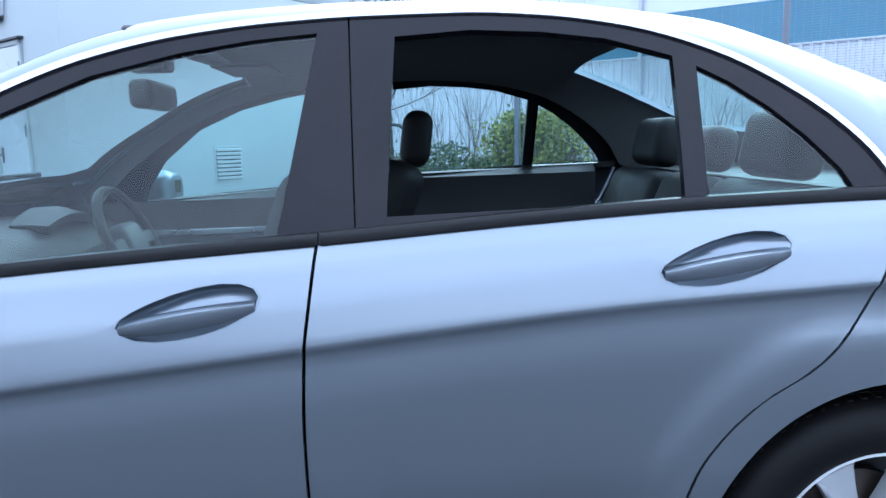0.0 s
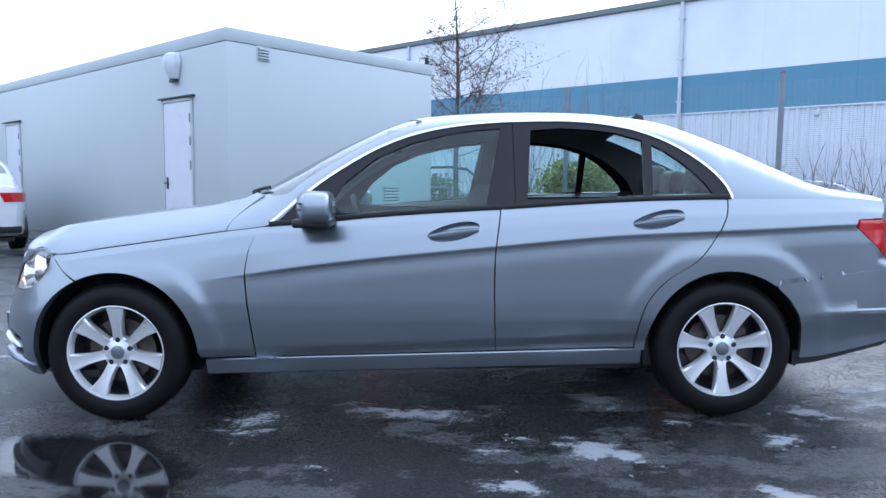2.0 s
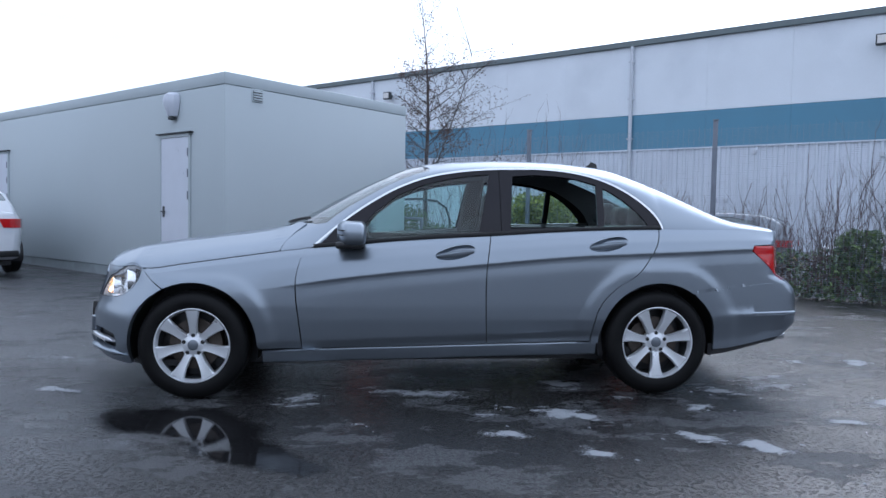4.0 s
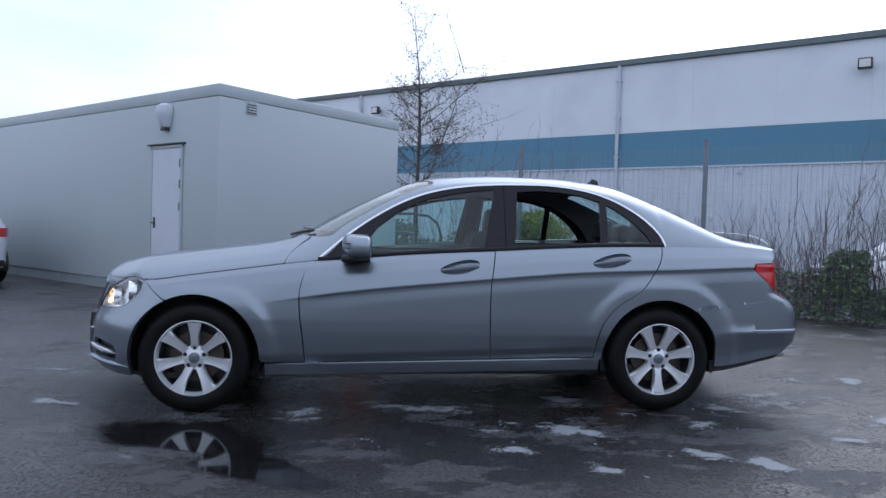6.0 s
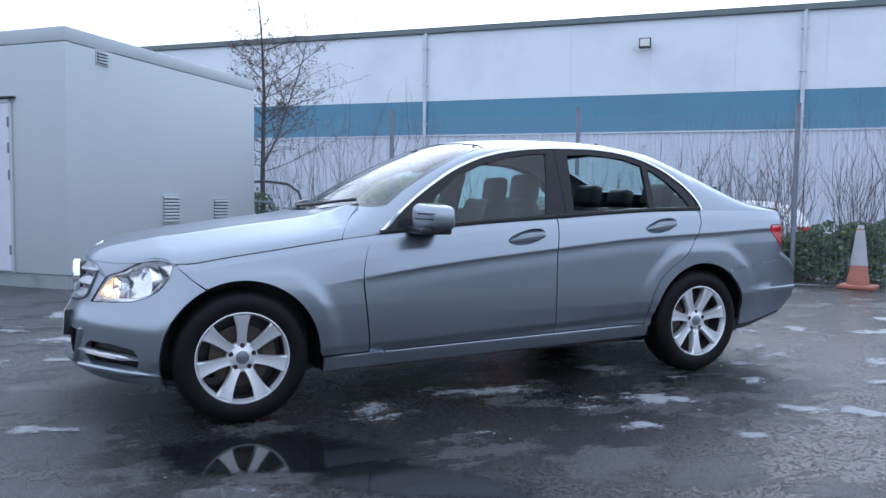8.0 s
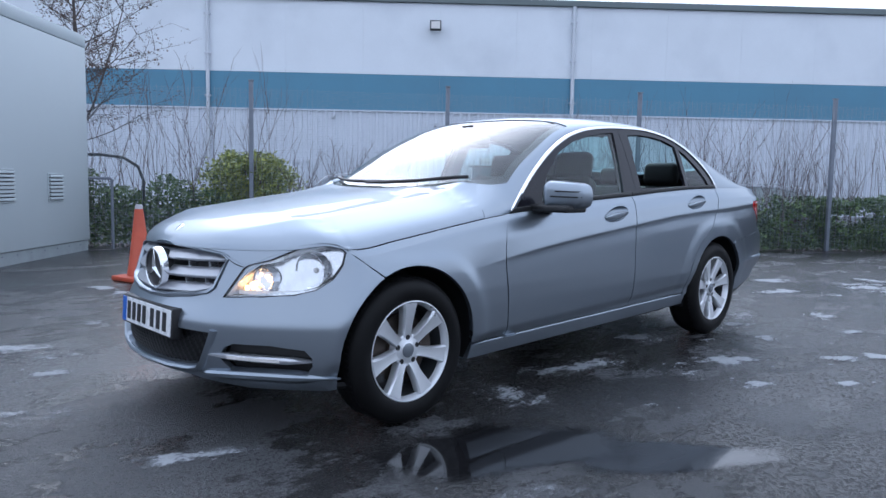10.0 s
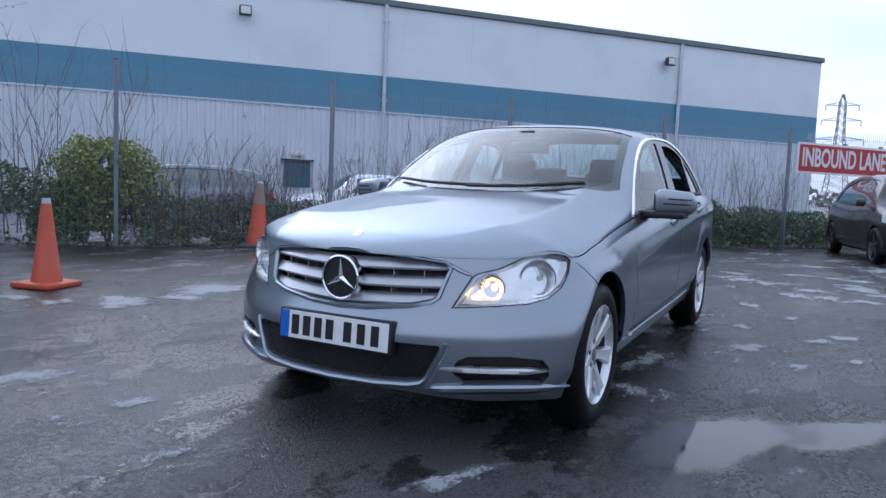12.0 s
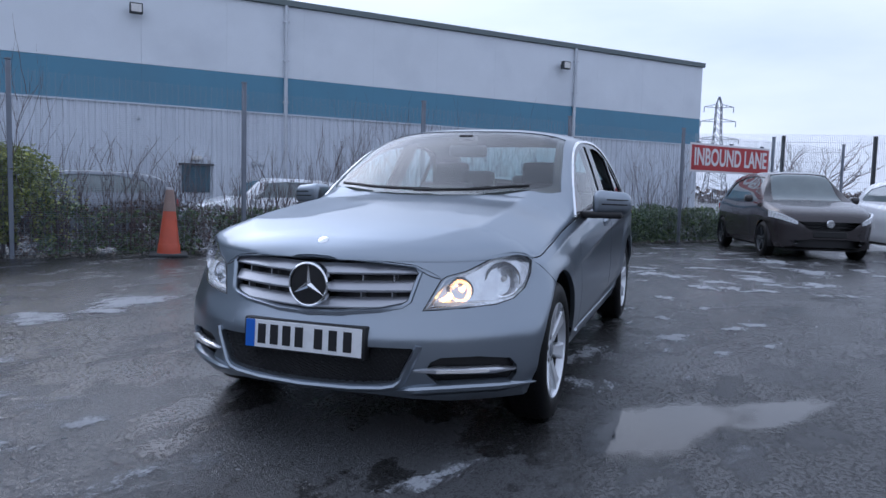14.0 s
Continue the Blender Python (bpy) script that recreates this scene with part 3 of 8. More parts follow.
def puddles():
    still, shallow = puddle_material("standing_water", 0.055, 0.95), puddle_material("shallow_water", 0.14, 0.50)
    # (x, y, half length, half width, turn in degrees)
    for k, (x, y, a, c, turn) in enumerate(((-1.30, -1.33, 0.80, 0.52, -35), (-0.95, -1.74, 1.0, 0.28, -37), (2.3, -2.15, 0.8, 0.26, -25), (3.4, -2.7, 1.0, 0.3, -30))):
        bm = bmesh.new()
        slush_patch(bm, x, y, a, c, radians(turn), 100 + k, 0.0, 0.18)
        for v in bm.verts:
            v.co.z = ground_z(x, y) + 0.0112 * (v.co.x - x) + 0.001
        tagged(link_mesh("puddle", bm, still if k < 2 else shallow, 80), "shallow clear puddle on dark asphalt", "puddle", "puddles")


puddles()

# ---- grey site cabin ----
CAB = Vector((-2.50, 4.98, 0))
CAB_GABLE = Vector((0.680, 0.733, 0)).normalized()
CAB_SIDE = Vector((-0.733, 0.680, 0)).normalized()


def cabin():
    frame_m = Matrix((( CAB_SIDE.x, -CAB_GABLE.x, 0, CAB.x), (CAB_SIDE.y, -CAB_GABLE.y, 0, CAB.y), (0, 0, 1, 0), (0, 0, 0, 1)))
    # in the cabin's own axes u runs along the door side, v along the gable
    root = thing("site_cabin", "long grey flat-roofed modular site cabin with white doors", "building", m=frame_m)
    L, W, Z0, Z1 = 13.0, 3.71, 0.15, 2.98
    bm = bmesh.new()
    box(bm, 0, L, 0, W, Z0, Z1 - 0.17, 0.012, 2)
    mpart("wall", bm, M_CABIN, root)
    bm = bmesh.new()
    box(bm, -0.004, L + 0.01, -0.004, W + 0.004, Z1 - 0.166, Z1, 0.014, 2)
    mpart("roof", bm, M_CABINROOF, root, "plain grey roof edge band")
    bm = bmesh.new()
    box(bm, 0.02, L - 0.02, 0.02, W - 0.02, -0.05, Z0 - 0.004)
    mpart("skirt", bm, M_SKIRT, root, "grey recessed base strip under the cabin")
    bm = bmesh.new()
    for v in np.arange(0.15, W, 0.3):
        bmesh.ops.create_uvsphere(bm, u_segments=6, v_segments=4, radius=0.008, matrix=Matrix.Translation((0.018, v, 0.1)))
    tagged(mpart("skirt_rivets", bm, M_ZINC, root), kind="stuff")
    # doors on the long side: the hinges are nearer the corner
    for u in (0.85, 7.25):
        d = bmesh.new()
        box(d, u, u + 0.72, -0.022, -0.001, 0.17, 2.14, 0.004, 1)
        door = mpart("door", d, M_DOORWHITE, root, "white flush steel door, closed")
        d = bmesh.new()
        for (a, b, c, e) in ((u - 0.045, u - 0.004, 0.15, 2.19), (u + 0.724, u + 0.765, 0.15, 2.19)):
            box(d, a, b, -0.03, -0.001, c, e, 0.004, 1)
        box(d, u - 0.045, u + 0.765, -0.03, -0.001, 2.145, 2.19, 0.004, 1)
        mpart("frame", d, M_CABIN, door)
        d = bmesh.new()
        box(d, u - 0.1, u + 0.82, -0.06, -0.001, 2.195, 2.215, 0.003, 1)
        mpart("drip_rail", d, M_DARKMETAL, door)
        for z in (0.42, 1.30, 1.62, 1.92):
            d = bmesh.new()
            box(d, u - 0.012, u + 0.012, -0.040, -0.0225, z - 0.06, z + 0.06, 0.003, 1)
            mpart("hinge", d, M_ZINC, door)
        d = bmesh.new()
        tube(d, [(u + 0.65, -0.024, 1.06), (u + 0.65, -0.07, 1.06), (u + 0.55, -0.07, 1.06)], 0.011, 8)
        box(d, u + 0.625, u + 0.675, -0.029, -0.0225, 0.98, 1.14, 0.002, 1)
        mpart("handle", d, M_DARKMETAL, door)
    # bulkhead lamp over the first door
    for u in (1.22,):
        d = bmesh.new()
        lathe(d, [(0.001, 2.795), (0.075, 2.79), (0.125, 2.755), (0.142, 2.69), (0.138, 2.62), (0.105, 2.52), (0.082, 2.455), (0.07, 2.445)], 12, "z", (u, 0, 0))
        for v in d.verts:
            v.co.y = min(v.co.y * 1.15 - 0.02, -0.001)
        lamp = mpart("wall_lamp", d, M_DOORWHITE, root, "pale bulkhead wall lamp over the door", 20)
        d = bmesh.new()
        box(d, u - 0.06, u + 0.06, -0.09, -0.015, 2.40, 2.444, 0.01, 2)
        mpart("lens", d, M_DARKMETAL, lamp)
    # louvred vents on the gable
    for v, z, w, h, n in ((0.535, 2.72, 0.155, 0.145, 4), (1.72, 0.91, 0.32, 0.36, 8), (2.81, 0.89, 0.33, 0.33, 7)):
        d = bmesh.new()
        box(d, -0.012, -0.001, v - w / 2 - 0.02, v + w / 2 + 0.02, z - h / 2 - 0.02, z + h / 2 + 0.02, 0.003, 1)
        vent = mpart("vent", d, M_CABIN, root, "grey louvred wall vent")
        d = bmesh.new()
        box(d, -0.0135, -0.0122, v - w / 2, v + w / 2, z - h / 2, z + h / 2)
        mpart("backing", d, M_INK, vent)
        for k in range(n):
            zz = z - h / 2 + (k + 0.62) * h / n
            d = bmesh.new()
            vs = box(d, -0.034, -0.014, v - w / 2, v + w / 2, zz - h / n * 0.27, zz + h / n * 0.27, 0.002, 1)
            for q in d.verts:
                if q.co.x < -0.024:
                    q.co.z -= 0.008
            mpart("slat", d, M_CABIN, vent)


cabin()

# ---- warehouse ----
WH_A = Vector((9.61, 23.89, 0))
WH_ALONG = Vector((0.749, -0.663, 0)).normalized()
WH_OUT = Vector((-0.663, -0.749, 0)).normalized()


def warehouse():
    # own axes: u along the wall from the first downpipe, v out of the wall
    m = Matrix(((WH_ALONG.x, -WH_OUT.x, 0, WH_A.x), (WH_ALONG.y, -WH_OUT.y, 0, WH_A.y), (0, 0, 1, 0), (0, 0, 0, 1)))
    root = thing("warehouse", "large white warehouse with a blue band and profiled cladding", "building", m=m)
    U0, U1, DEEP = -45.0, 37.3, -40.0
    ZL, ZB, ZT = 3.83, 5.28, 8.05
    # lower storey: trapezoid profile
    bm = bmesh.new()
    pitch, u, pts = 0.333, U0, []
    while u < U1 - 0.3:
        pts += [(u, 0), (u + 0.19, 0), (u + 0.215, 0.05), (u + 0.308, 0.05)]
        u += pitch
    pts.append((U1, 0))
    lo = [bm.verts.new((a, b, -0.1)) for a, b in pts]
    hi = [bm.verts.new((a, b, ZL)) for a, b in pts]
    for k in range(len(pts) - 1):
        bm.faces.new((lo[k], lo[k + 1], hi[k + 1], hi[k]))
    mpart("lower_cladding", bm, M_WALLLOW, root, "pale ribbed steel cladding", smooth=False)
    # band and upper wall of flat panels with fine joints
    wid = 3.0
    for name, z0, z1, mt, proud, lab in (("band_panel", ZL + 0.06, ZB, M_WALLBLUE, 0.05, "blue flat cladding panel"), ("upper_panel", ZB + 0.01, ZT, M_WALLWHITE, 0.045, "white flat cladding panel")):
        u = U0
        base = None
        while u < U1 - 0.01:
            w = min(wid, U1 - u)
            bm = bmesh.new()
            box(bm, u + 0.002, u + w - 0.002, -0.05, proud, z0, z1)
            mpart(name, bm, mt, root, lab if base is None else "", smooth=False)
            base = True
            u += w
    bm = bmesh.new()
    box(bm, U0, U1, -0.02, 0.075, ZL - 0.0, ZL + 0.058)
    mpart("drip_flashing", bm, M_WALLLOW, root, smooth=False)
    bm = bmesh.new()
    box(bm, U0, U1, DEEP, -0.06, -0.1, ZT - 0.05)
    mpart("core_wall", bm, M_WALLWHITE, root, smooth=False)
    bm = bmesh.new()
    box(bm, U0 - 0.1, U1 + 0.1, DEEP - 0.1, 0.16, ZT + 0.002, ZT + 0.24, 0.02, 1)
    mpart("roof_capping", bm, M_CAPPING, root, "dark grey-green roof edge capping")
    for u in (-14.3, 0, 14.25, 28.55):
        bm = bmesh.new()
        tube(bm, [(u, 0.15, 0), (u, 0.15, ZT)], 0.075, 10)
        pipe = mpart("downpipe", bm, M_PIPE, root, "pale round rainwater downpipe")
        for z in (1.2, 2.6, 4.3, 5.9, 7.4):
            bm = bmesh.new()
            box(bm, u - 0.11, u + 0.11, 0.05, 0.235, z, z + 0.05)
            mpart("bracket", bm, M_PIPE, pipe)
    for u in (-13.0, 8.8, 27.75):
        bm = bmesh.new()
        box(bm, u - 0.22, u + 0.22, 0.30, 0.52, 6.95, 7.32, 0.03, 2, Matrix.Translation((0, 0, 0)))
        fl = mpart("floodlight", bm, M_DARKMETAL, root, "dark wall floodlight")
        bm = bmesh.new()
        box(bm, u - 0.17, u + 0.17, 0.522, 0.535, 7.0, 7.27)
        mpart("lens", bm, M_WHITELENS, fl)
        bm = bmesh.new()
        box(bm, u - 0.05, u + 0.05, 0.05, 0.30, 7.1, 7.2)
        mpart("bracket", bm, M_DARKMETAL, fl)
    # small shuttered windows and sensors in the lower wall
    for u, z, w, h in ((10.87, 1.22, 1.02, 1.0),):
        bm = bmesh.new()
        box(bm, u - w / 2, u + w / 2, 0.04, 0.10, z - h / 2, z + h / 2, 0.01, 1)
        wd = mpart("window", bm, M_WINDOWBLUE, root, "dark shuttered window")
        bm = bmesh.new()
        box(bm, u - w / 2 - 0.12, u + w / 2 + 0.12, 0.04, 0.24, z + h / 2 + 0.004, z + h / 2 + 0.08, 0.01, 1)
        mpart("hood", bm, M_DARKMETAL, wd)
        bm = bmesh.new()
        box(bm, u - 0.2, u + 0.2, 0.05, 0.25, z + h / 2 + 0.2, z + h / 2 + 0.36, 0.04, 2)
        mpart("lamp", bm, M_WHITELENS, wd)
    for u, z in ((4.84, 3.62), (8.87, 3.38), (3.45, 1.85), (3.85, 1.85), (13.0, 1.88), (13.35, 1.88), (20.5, 3.4)):
        bm = bmesh.new()
        box(bm, u - 0.07, u + 0.07, 0.036, 0.16, z - 0.08, z + 0.08, 0.02, 2)
        mpart("wall_box", bm, M_PIPE, root, "small pale wall box")


warehouse()

# ---- weld-mesh fence ----
FENCE_A = Vector((2.05, 6.78, 0))
FENCE_STEP = Vector((2.362, -1.815, 0))


def fence():
    along = FENCE_STEP.normalized()
    across = Vector((-along.y, along.x, 0))
    step = FENCE_STEP.length
    m = Matrix(((along.x, across.x, 0, FENCE_A.x), (along.y, across.y, 0, FENCE_A.y), (0, 0, 1, 0), (0, 0, 0, 1)))
    root = thing("mesh_fence", "tall grey-green weld-mesh fence on steel posts", "fence", m=m)
    first = None
    for u in (-8.9, -5.95, -2.95, 0.0, 2.96, 6.02, 9.32, 12.62, 15.9, 19.0):
        bm = bmesh.new()
        box(bm, u - 0.03, u + 0.03, -0.03, 0.03, -0.05, 2.50, 0.006, 1)
        box(bm, u - 0.036, u + 0.036, -0.036, 0.036, 2.502, 2.52)
        part("post", bm, M_ZINC, root, "grey box-section post")
    bm = bmesh.new()
    u0, u1 = -8.9, 19.0

    def bar(x0, x1, y0, y1, z0, z1):
        c = [bm.verts.new(p) for p in ((x0, y0, z0), (x1, y0, z0), (x1, y1, z0), (x0, y1, z0), (x0, y0, z1), (x1, y0, z1), (x1, y1, z1), (x0, y1, z1))]
        for f in ((0, 1, 5, 4), (1, 2, 6, 5), (2, 3, 7, 6), (3, 0, 4, 7), (4, 5, 6, 7), (3, 2, 1, 0)):
            bm.faces.new([c[i] for i in f])

    r = 0.0012
    for z in np.arange(0.06, 2.40, 0.025):
        bar(u0, u1, 0.034, 0.034 + 2 * r, z - r, z + r)
    for u in np.arange(u0, u1, 0.076):
        bar(u - r, u + r, 0.0385, 0.0385 + 2 * r, 0.03, 2.42)
    ob = part("mesh_panel", bm, M_WIRE, root, "fine dark wire mesh", smooth=False)
    tagged(ob, kind="stuff")


fence()


# ---- the silver saloon ----
# Car axes: x to the rear, y to its right-hand side, z up; wheel axles at x = -1.38 and 1.38.
HUB_Z, AXLE = 0.316, 1.38
front_x0 = smooth_curve([(0.17, -2.09), (0.25, -2.155), (0.35, -2.170), (0.45, -2.166), (0.55, -2.13), (0.65, -2.105), (0.75, -2.075), (0.80, -2.035), (0.9, -1.9)])
front_w = smooth_curve([(0.15, 0.905), (0.30, 0.925), (0.50, 0.925), (0.72, 0.875), (0.9, 0.875)])
rear_x0 = smooth_curve([(0.2, 2.28), (0.3, 2.35), (0.45, 2.415), (0.6, 2.412), (0.68, 2.35), (0.73, 2.285), (0.9, 2.275), (0.96, 2.272), (1.03, 2.29)])
plan_w = smooth_curve([(-1.8, 0.868), (-1.6, 0.876), (-1.38, 0.879), (-1.0, 0.870), (-0.5, 0.872), (0.0, 0.877), (0.6, 0.881), (1.0, 0.882), (1.38, 0.883), (1.7, 0.872), (2.0, 0.845), (2.2, 0.805), (2.42, 0.74)])
belt_z = smooth_curve([(-1.75, 0.745), (-1.67, 0.754), (-1.43, 0.787), (-1.13, 0.828), (-0.88, 0.862), (-0.69, 0.885), (-0.51, 0.898), (-0.2, 0.927), (0.11, 0.947), (0.36, 0.960), (0.75, 0.984), (1.07, 0.998), (1.4, 1.003), (1.9, 1.0), (2.3, 0.965)])
crease_z = smooth_curve([(-1.2, 0.618), (-0.78, 0.672), (-0.5, 0.709), (-0.2, 0.742), (0.11, 0.771), (0.33, 0.791), (0.57, 0.813), (0.89, 0.838), (1.3, 0.856), (1.62, 0.869), (1.91, 0.882), (2.3, 0.89)])
low_z = smooth_curve([(-1.0, 0.325), (-0.78, 0.332), (0.33, 0.374), (0.97, 0.40), (1.2, 0.41)])
chrome_z = smooth_curve([(-0.69, 0.892), (-0.51, 1.045), (-0.36, 1.150), (-0.20, 1.240), (-0.04, 1.302), (0.12, 1.338), (0.28, 1.357), (0.45, 1.366), (0.64, 1.368), (0.78, 1.360), (0.94, 1.335), (1.10, 1.283), (1.26, 1.190), (1.35, 1.110), (1.39, 1.055), (1.412, 1.0)])
edge_z = smooth_curve([(-2.075, 0.752), (-1.92, 0.753), (-1.84, 0.758), (-1.78, 0.770), (-1.73, 0.777), (-1.68, 0.764), (-1.64, 0.762), (-1.43, 0.789), (-1.13, 0.830), (-0.88, 0.864), (-0.69, 0.890), (-0.51, 1.045), (-0.36, 1.150), (-0.20, 1.240), (-0.04, 1.302), (0.12, 1.338), (0.28, 1.357), (0.45, 1.366), (0.64, 1.368), (0.78, 1.360), (0.94, 1.335), (1.10, 1.283), (1.26, 1.190), (1.35, 1.110), (1.39, 1.055), (1.412, 1.003), (1.9, 1.0), (2.3, 0.968)])
centre_z = smooth_curve([(-2.076, 0.764), (-2.055, 0.787), (-2.02, 0.812), (-1.96, 0.842), (-1.8, 0.880), (-1.62, 0.909), (-1.27, 0.957), (-1.0, 0.992), (-0.93, 1.01), (-0.6, 1.183), (-0.3, 1.325), (-0.1, 1.402), (0.0, 1.422), (0.2, 1.438), (0.45, 1.446), (0.8, 1.440), (1.0, 1.424), (1.15, 1.400), (1.3, 1.345), (1.5, 1.262), (1.7, 1.168), (1.85, 1.095), (1.95, 1.062), (2.1, 1.038), (2.25, 1.012), (2.30, 0.998)])


def smoothstep(a, b, x):
    t = min(max((x - a) / (b - a), 0), 1)
    return t * t * (3 - 2 * t)


def front_x(h, z):
    return front_x0(z) + 0.5 * (abs(h) / front_w(z)) ** 2.4


def rear_x(h, z):
    return rear_x0(z) - 0.22 * (abs(h) / 0.87) ** 4.5


def side_h(x, z):
    """Half width of the body side at x and height z."""
    zb, zc, zl = belt_z(x), crease_z(x), low_z(x)
    sharp = smoothstep(-0.95, -0.55, x)
    pts = [(0.15, 0.085), (0.24, 0.062), (zl - 0.042, 0.047), (zl - 0.002, 0.024), (zl + 0.012, 0.021), (0.46, 0.007), (0.54, 0.003), (zc - 0.085, 0.005),
           (zc - 0.013, 0.009 + 0.001 * sharp), (zc - 0.001, 0.0095 - 0.0045 * sharp), (zc + 0.008, 0.011 - 0.005 * sharp), (zc + 0.5 * (zb - zc), 0.021), (zb - 0.03, 0.043), (zb, 0.068), (zb + 0.05, 0.095)]
    zs, ds = [p[0] for p in pts], [p[1] for p in pts]
    for k in range(1, len(zs)):
        zs[k] = max(zs[k], zs[k - 1] + 1e-4)
    d = float(np.interp(z, zs, ds))
    plain = 1 - smoothstep(-1.12, -0.72, x)
    if plain > 0 and 0.54 < z < zb - 0.03:
        q = (z - 0.54) / max(zb - 0.57, 0.01)
        d += (0.003 + 0.040 * q * q - d) * plain
    h = plan_w(x) - d
    for c in (-AXLE, AXLE):
        r = math.hypot(x - c, z - HUB_Z)
        soft = 1 - smoothstep(0.38, 0.55, r)
        # a flare with a clear outer edge, fading into the nose ahead of the front wheel
        clear = 1.5 * (1 - smoothstep(0.43, 0.50, r)) * (1 - smoothstep(0.69, 0.75, z)) if c < 0 else (1 - smoothstep(0.46, 0.535, r)) * (1 - smoothstep(0.74, 0.82, z))
        w = smoothstep(-1.62, -1.36, x)
        h += (0.012 * soft * (1 - w) + (0.0065 * clear + 0.003 * soft) * w) * smoothstep(0.1, 0.3, z)
    if x < -1.25:
        u = (x - front_x0(z)) / 0.5
        hf = front_w(z) * max(u, 1e-4) ** (1 / 2.4)
        k = 0.035
        e = max(k - abs(h - hf), 0) / k
        h = min(h, hf) - e * e * k / 4
    if x > 1.7:
        u = (rear_x0(z) - x) / 0.22
        hf = 0.87 * max(u, 1e-4) ** (1 / 4.5)
        k = 0.03
        e = max(k - abs(h - hf), 0) / k
        h = min(h, hf) - e * e * k / 4
    return h


def glass_h(x, z):
    """Half width of the side windows."""
    zb = belt_z(x)
    d = z - zb
    return plan_w(x) - 0.068 - 0.33 * d - 0.16 * d * d


def edge_h(x):
    if x < -1.67:
        return 0.875 * (max(x + 2.076, 1e-4) / 0.5) ** (1 / 2.4)
    z = edge_z(x)
    return side_h(x, z) if x < -0.69 or x > 1.41 else glass_h(x, z)


def top_z(x, v):
    """Height of the bonnet, screens, roof and boot at x; v from -1 to 1 across."""
    p = 2.9 if x < -0.9 else 2.5 + 2.8 * smoothstep(0.95, 1.5, x)
    q = 1.55
    zr, zc = edge_z(x), centre_z(x)
    return zr + (zc - zr) * max(1 - abs(v) ** p, 0) ** (1 / q)


def on_top(x, y):
    return Vector((x, y, top_z(x, min(max(y / edge_h(x), -1), 1))))


OUT_L = Vector((0, -1, 0.05))


def arch(x, c, r):
    d = r * r - (x - c) ** 2
    return HUB_Z + math.sqrt(d) if d > 0 else -1


ARCH_F, ARCH_R = 0.368, 0.364
GAP = 0.003


def both(fn):
    """Builds a left part and its mirror on the right."""
    for s in (-1, 1):
        fn(s)


car = thing("saloon_car", "silver-grey metallic four-door saloon, rear side window open", "car", m=Matrix.Rotation(-0.0112, 4, "Y"))

front_seam = smooth_curve([(0.2, -0.758), (0.305, -0.757), (0.46, -0.771), (0.584, -0.785), (0.676, -0.790), (0.769, -0.777), (0.845, -0.748), (0.892, -0.695)])
mid_seam = smooth_curve([(0.2, 0.338), (0.319, 0.337), (0.467, 0.329), (0.624, 0.327), (0.78, 0.334), (0.874, 0.347), (0.962, 0.360), (1.4, 0.43)])
rear_seam = smooth_curve([(0.2, 0.968), (0.328, 0.968), (0.376, 0.972), (0.456, 0.985), (0.536, 1.013), (0.599, 1.06), (0.657, 1.125), (0.714, 1.22), (0.753, 1.262), (0.839, 1.325), (0.934, 1.372), (1.0, 1.388)])


def handle_poly(cx, cz):
    """The outline of a door handle's dish."""
    pts = []
    for k in range(18):
        a = 2 * math.pi * k / 18
        u, v = 0.118 * math.cos(a), 0.042 * math.sin(a)
        v *= 0.62 + 0.38 * (0.5 + 0.5 * u / 0.118) if v > 0 else 1.0
        pts.append((cx + u - 0.1 * v, cz - 0.004 + v + 0.17 * u))
    return pts


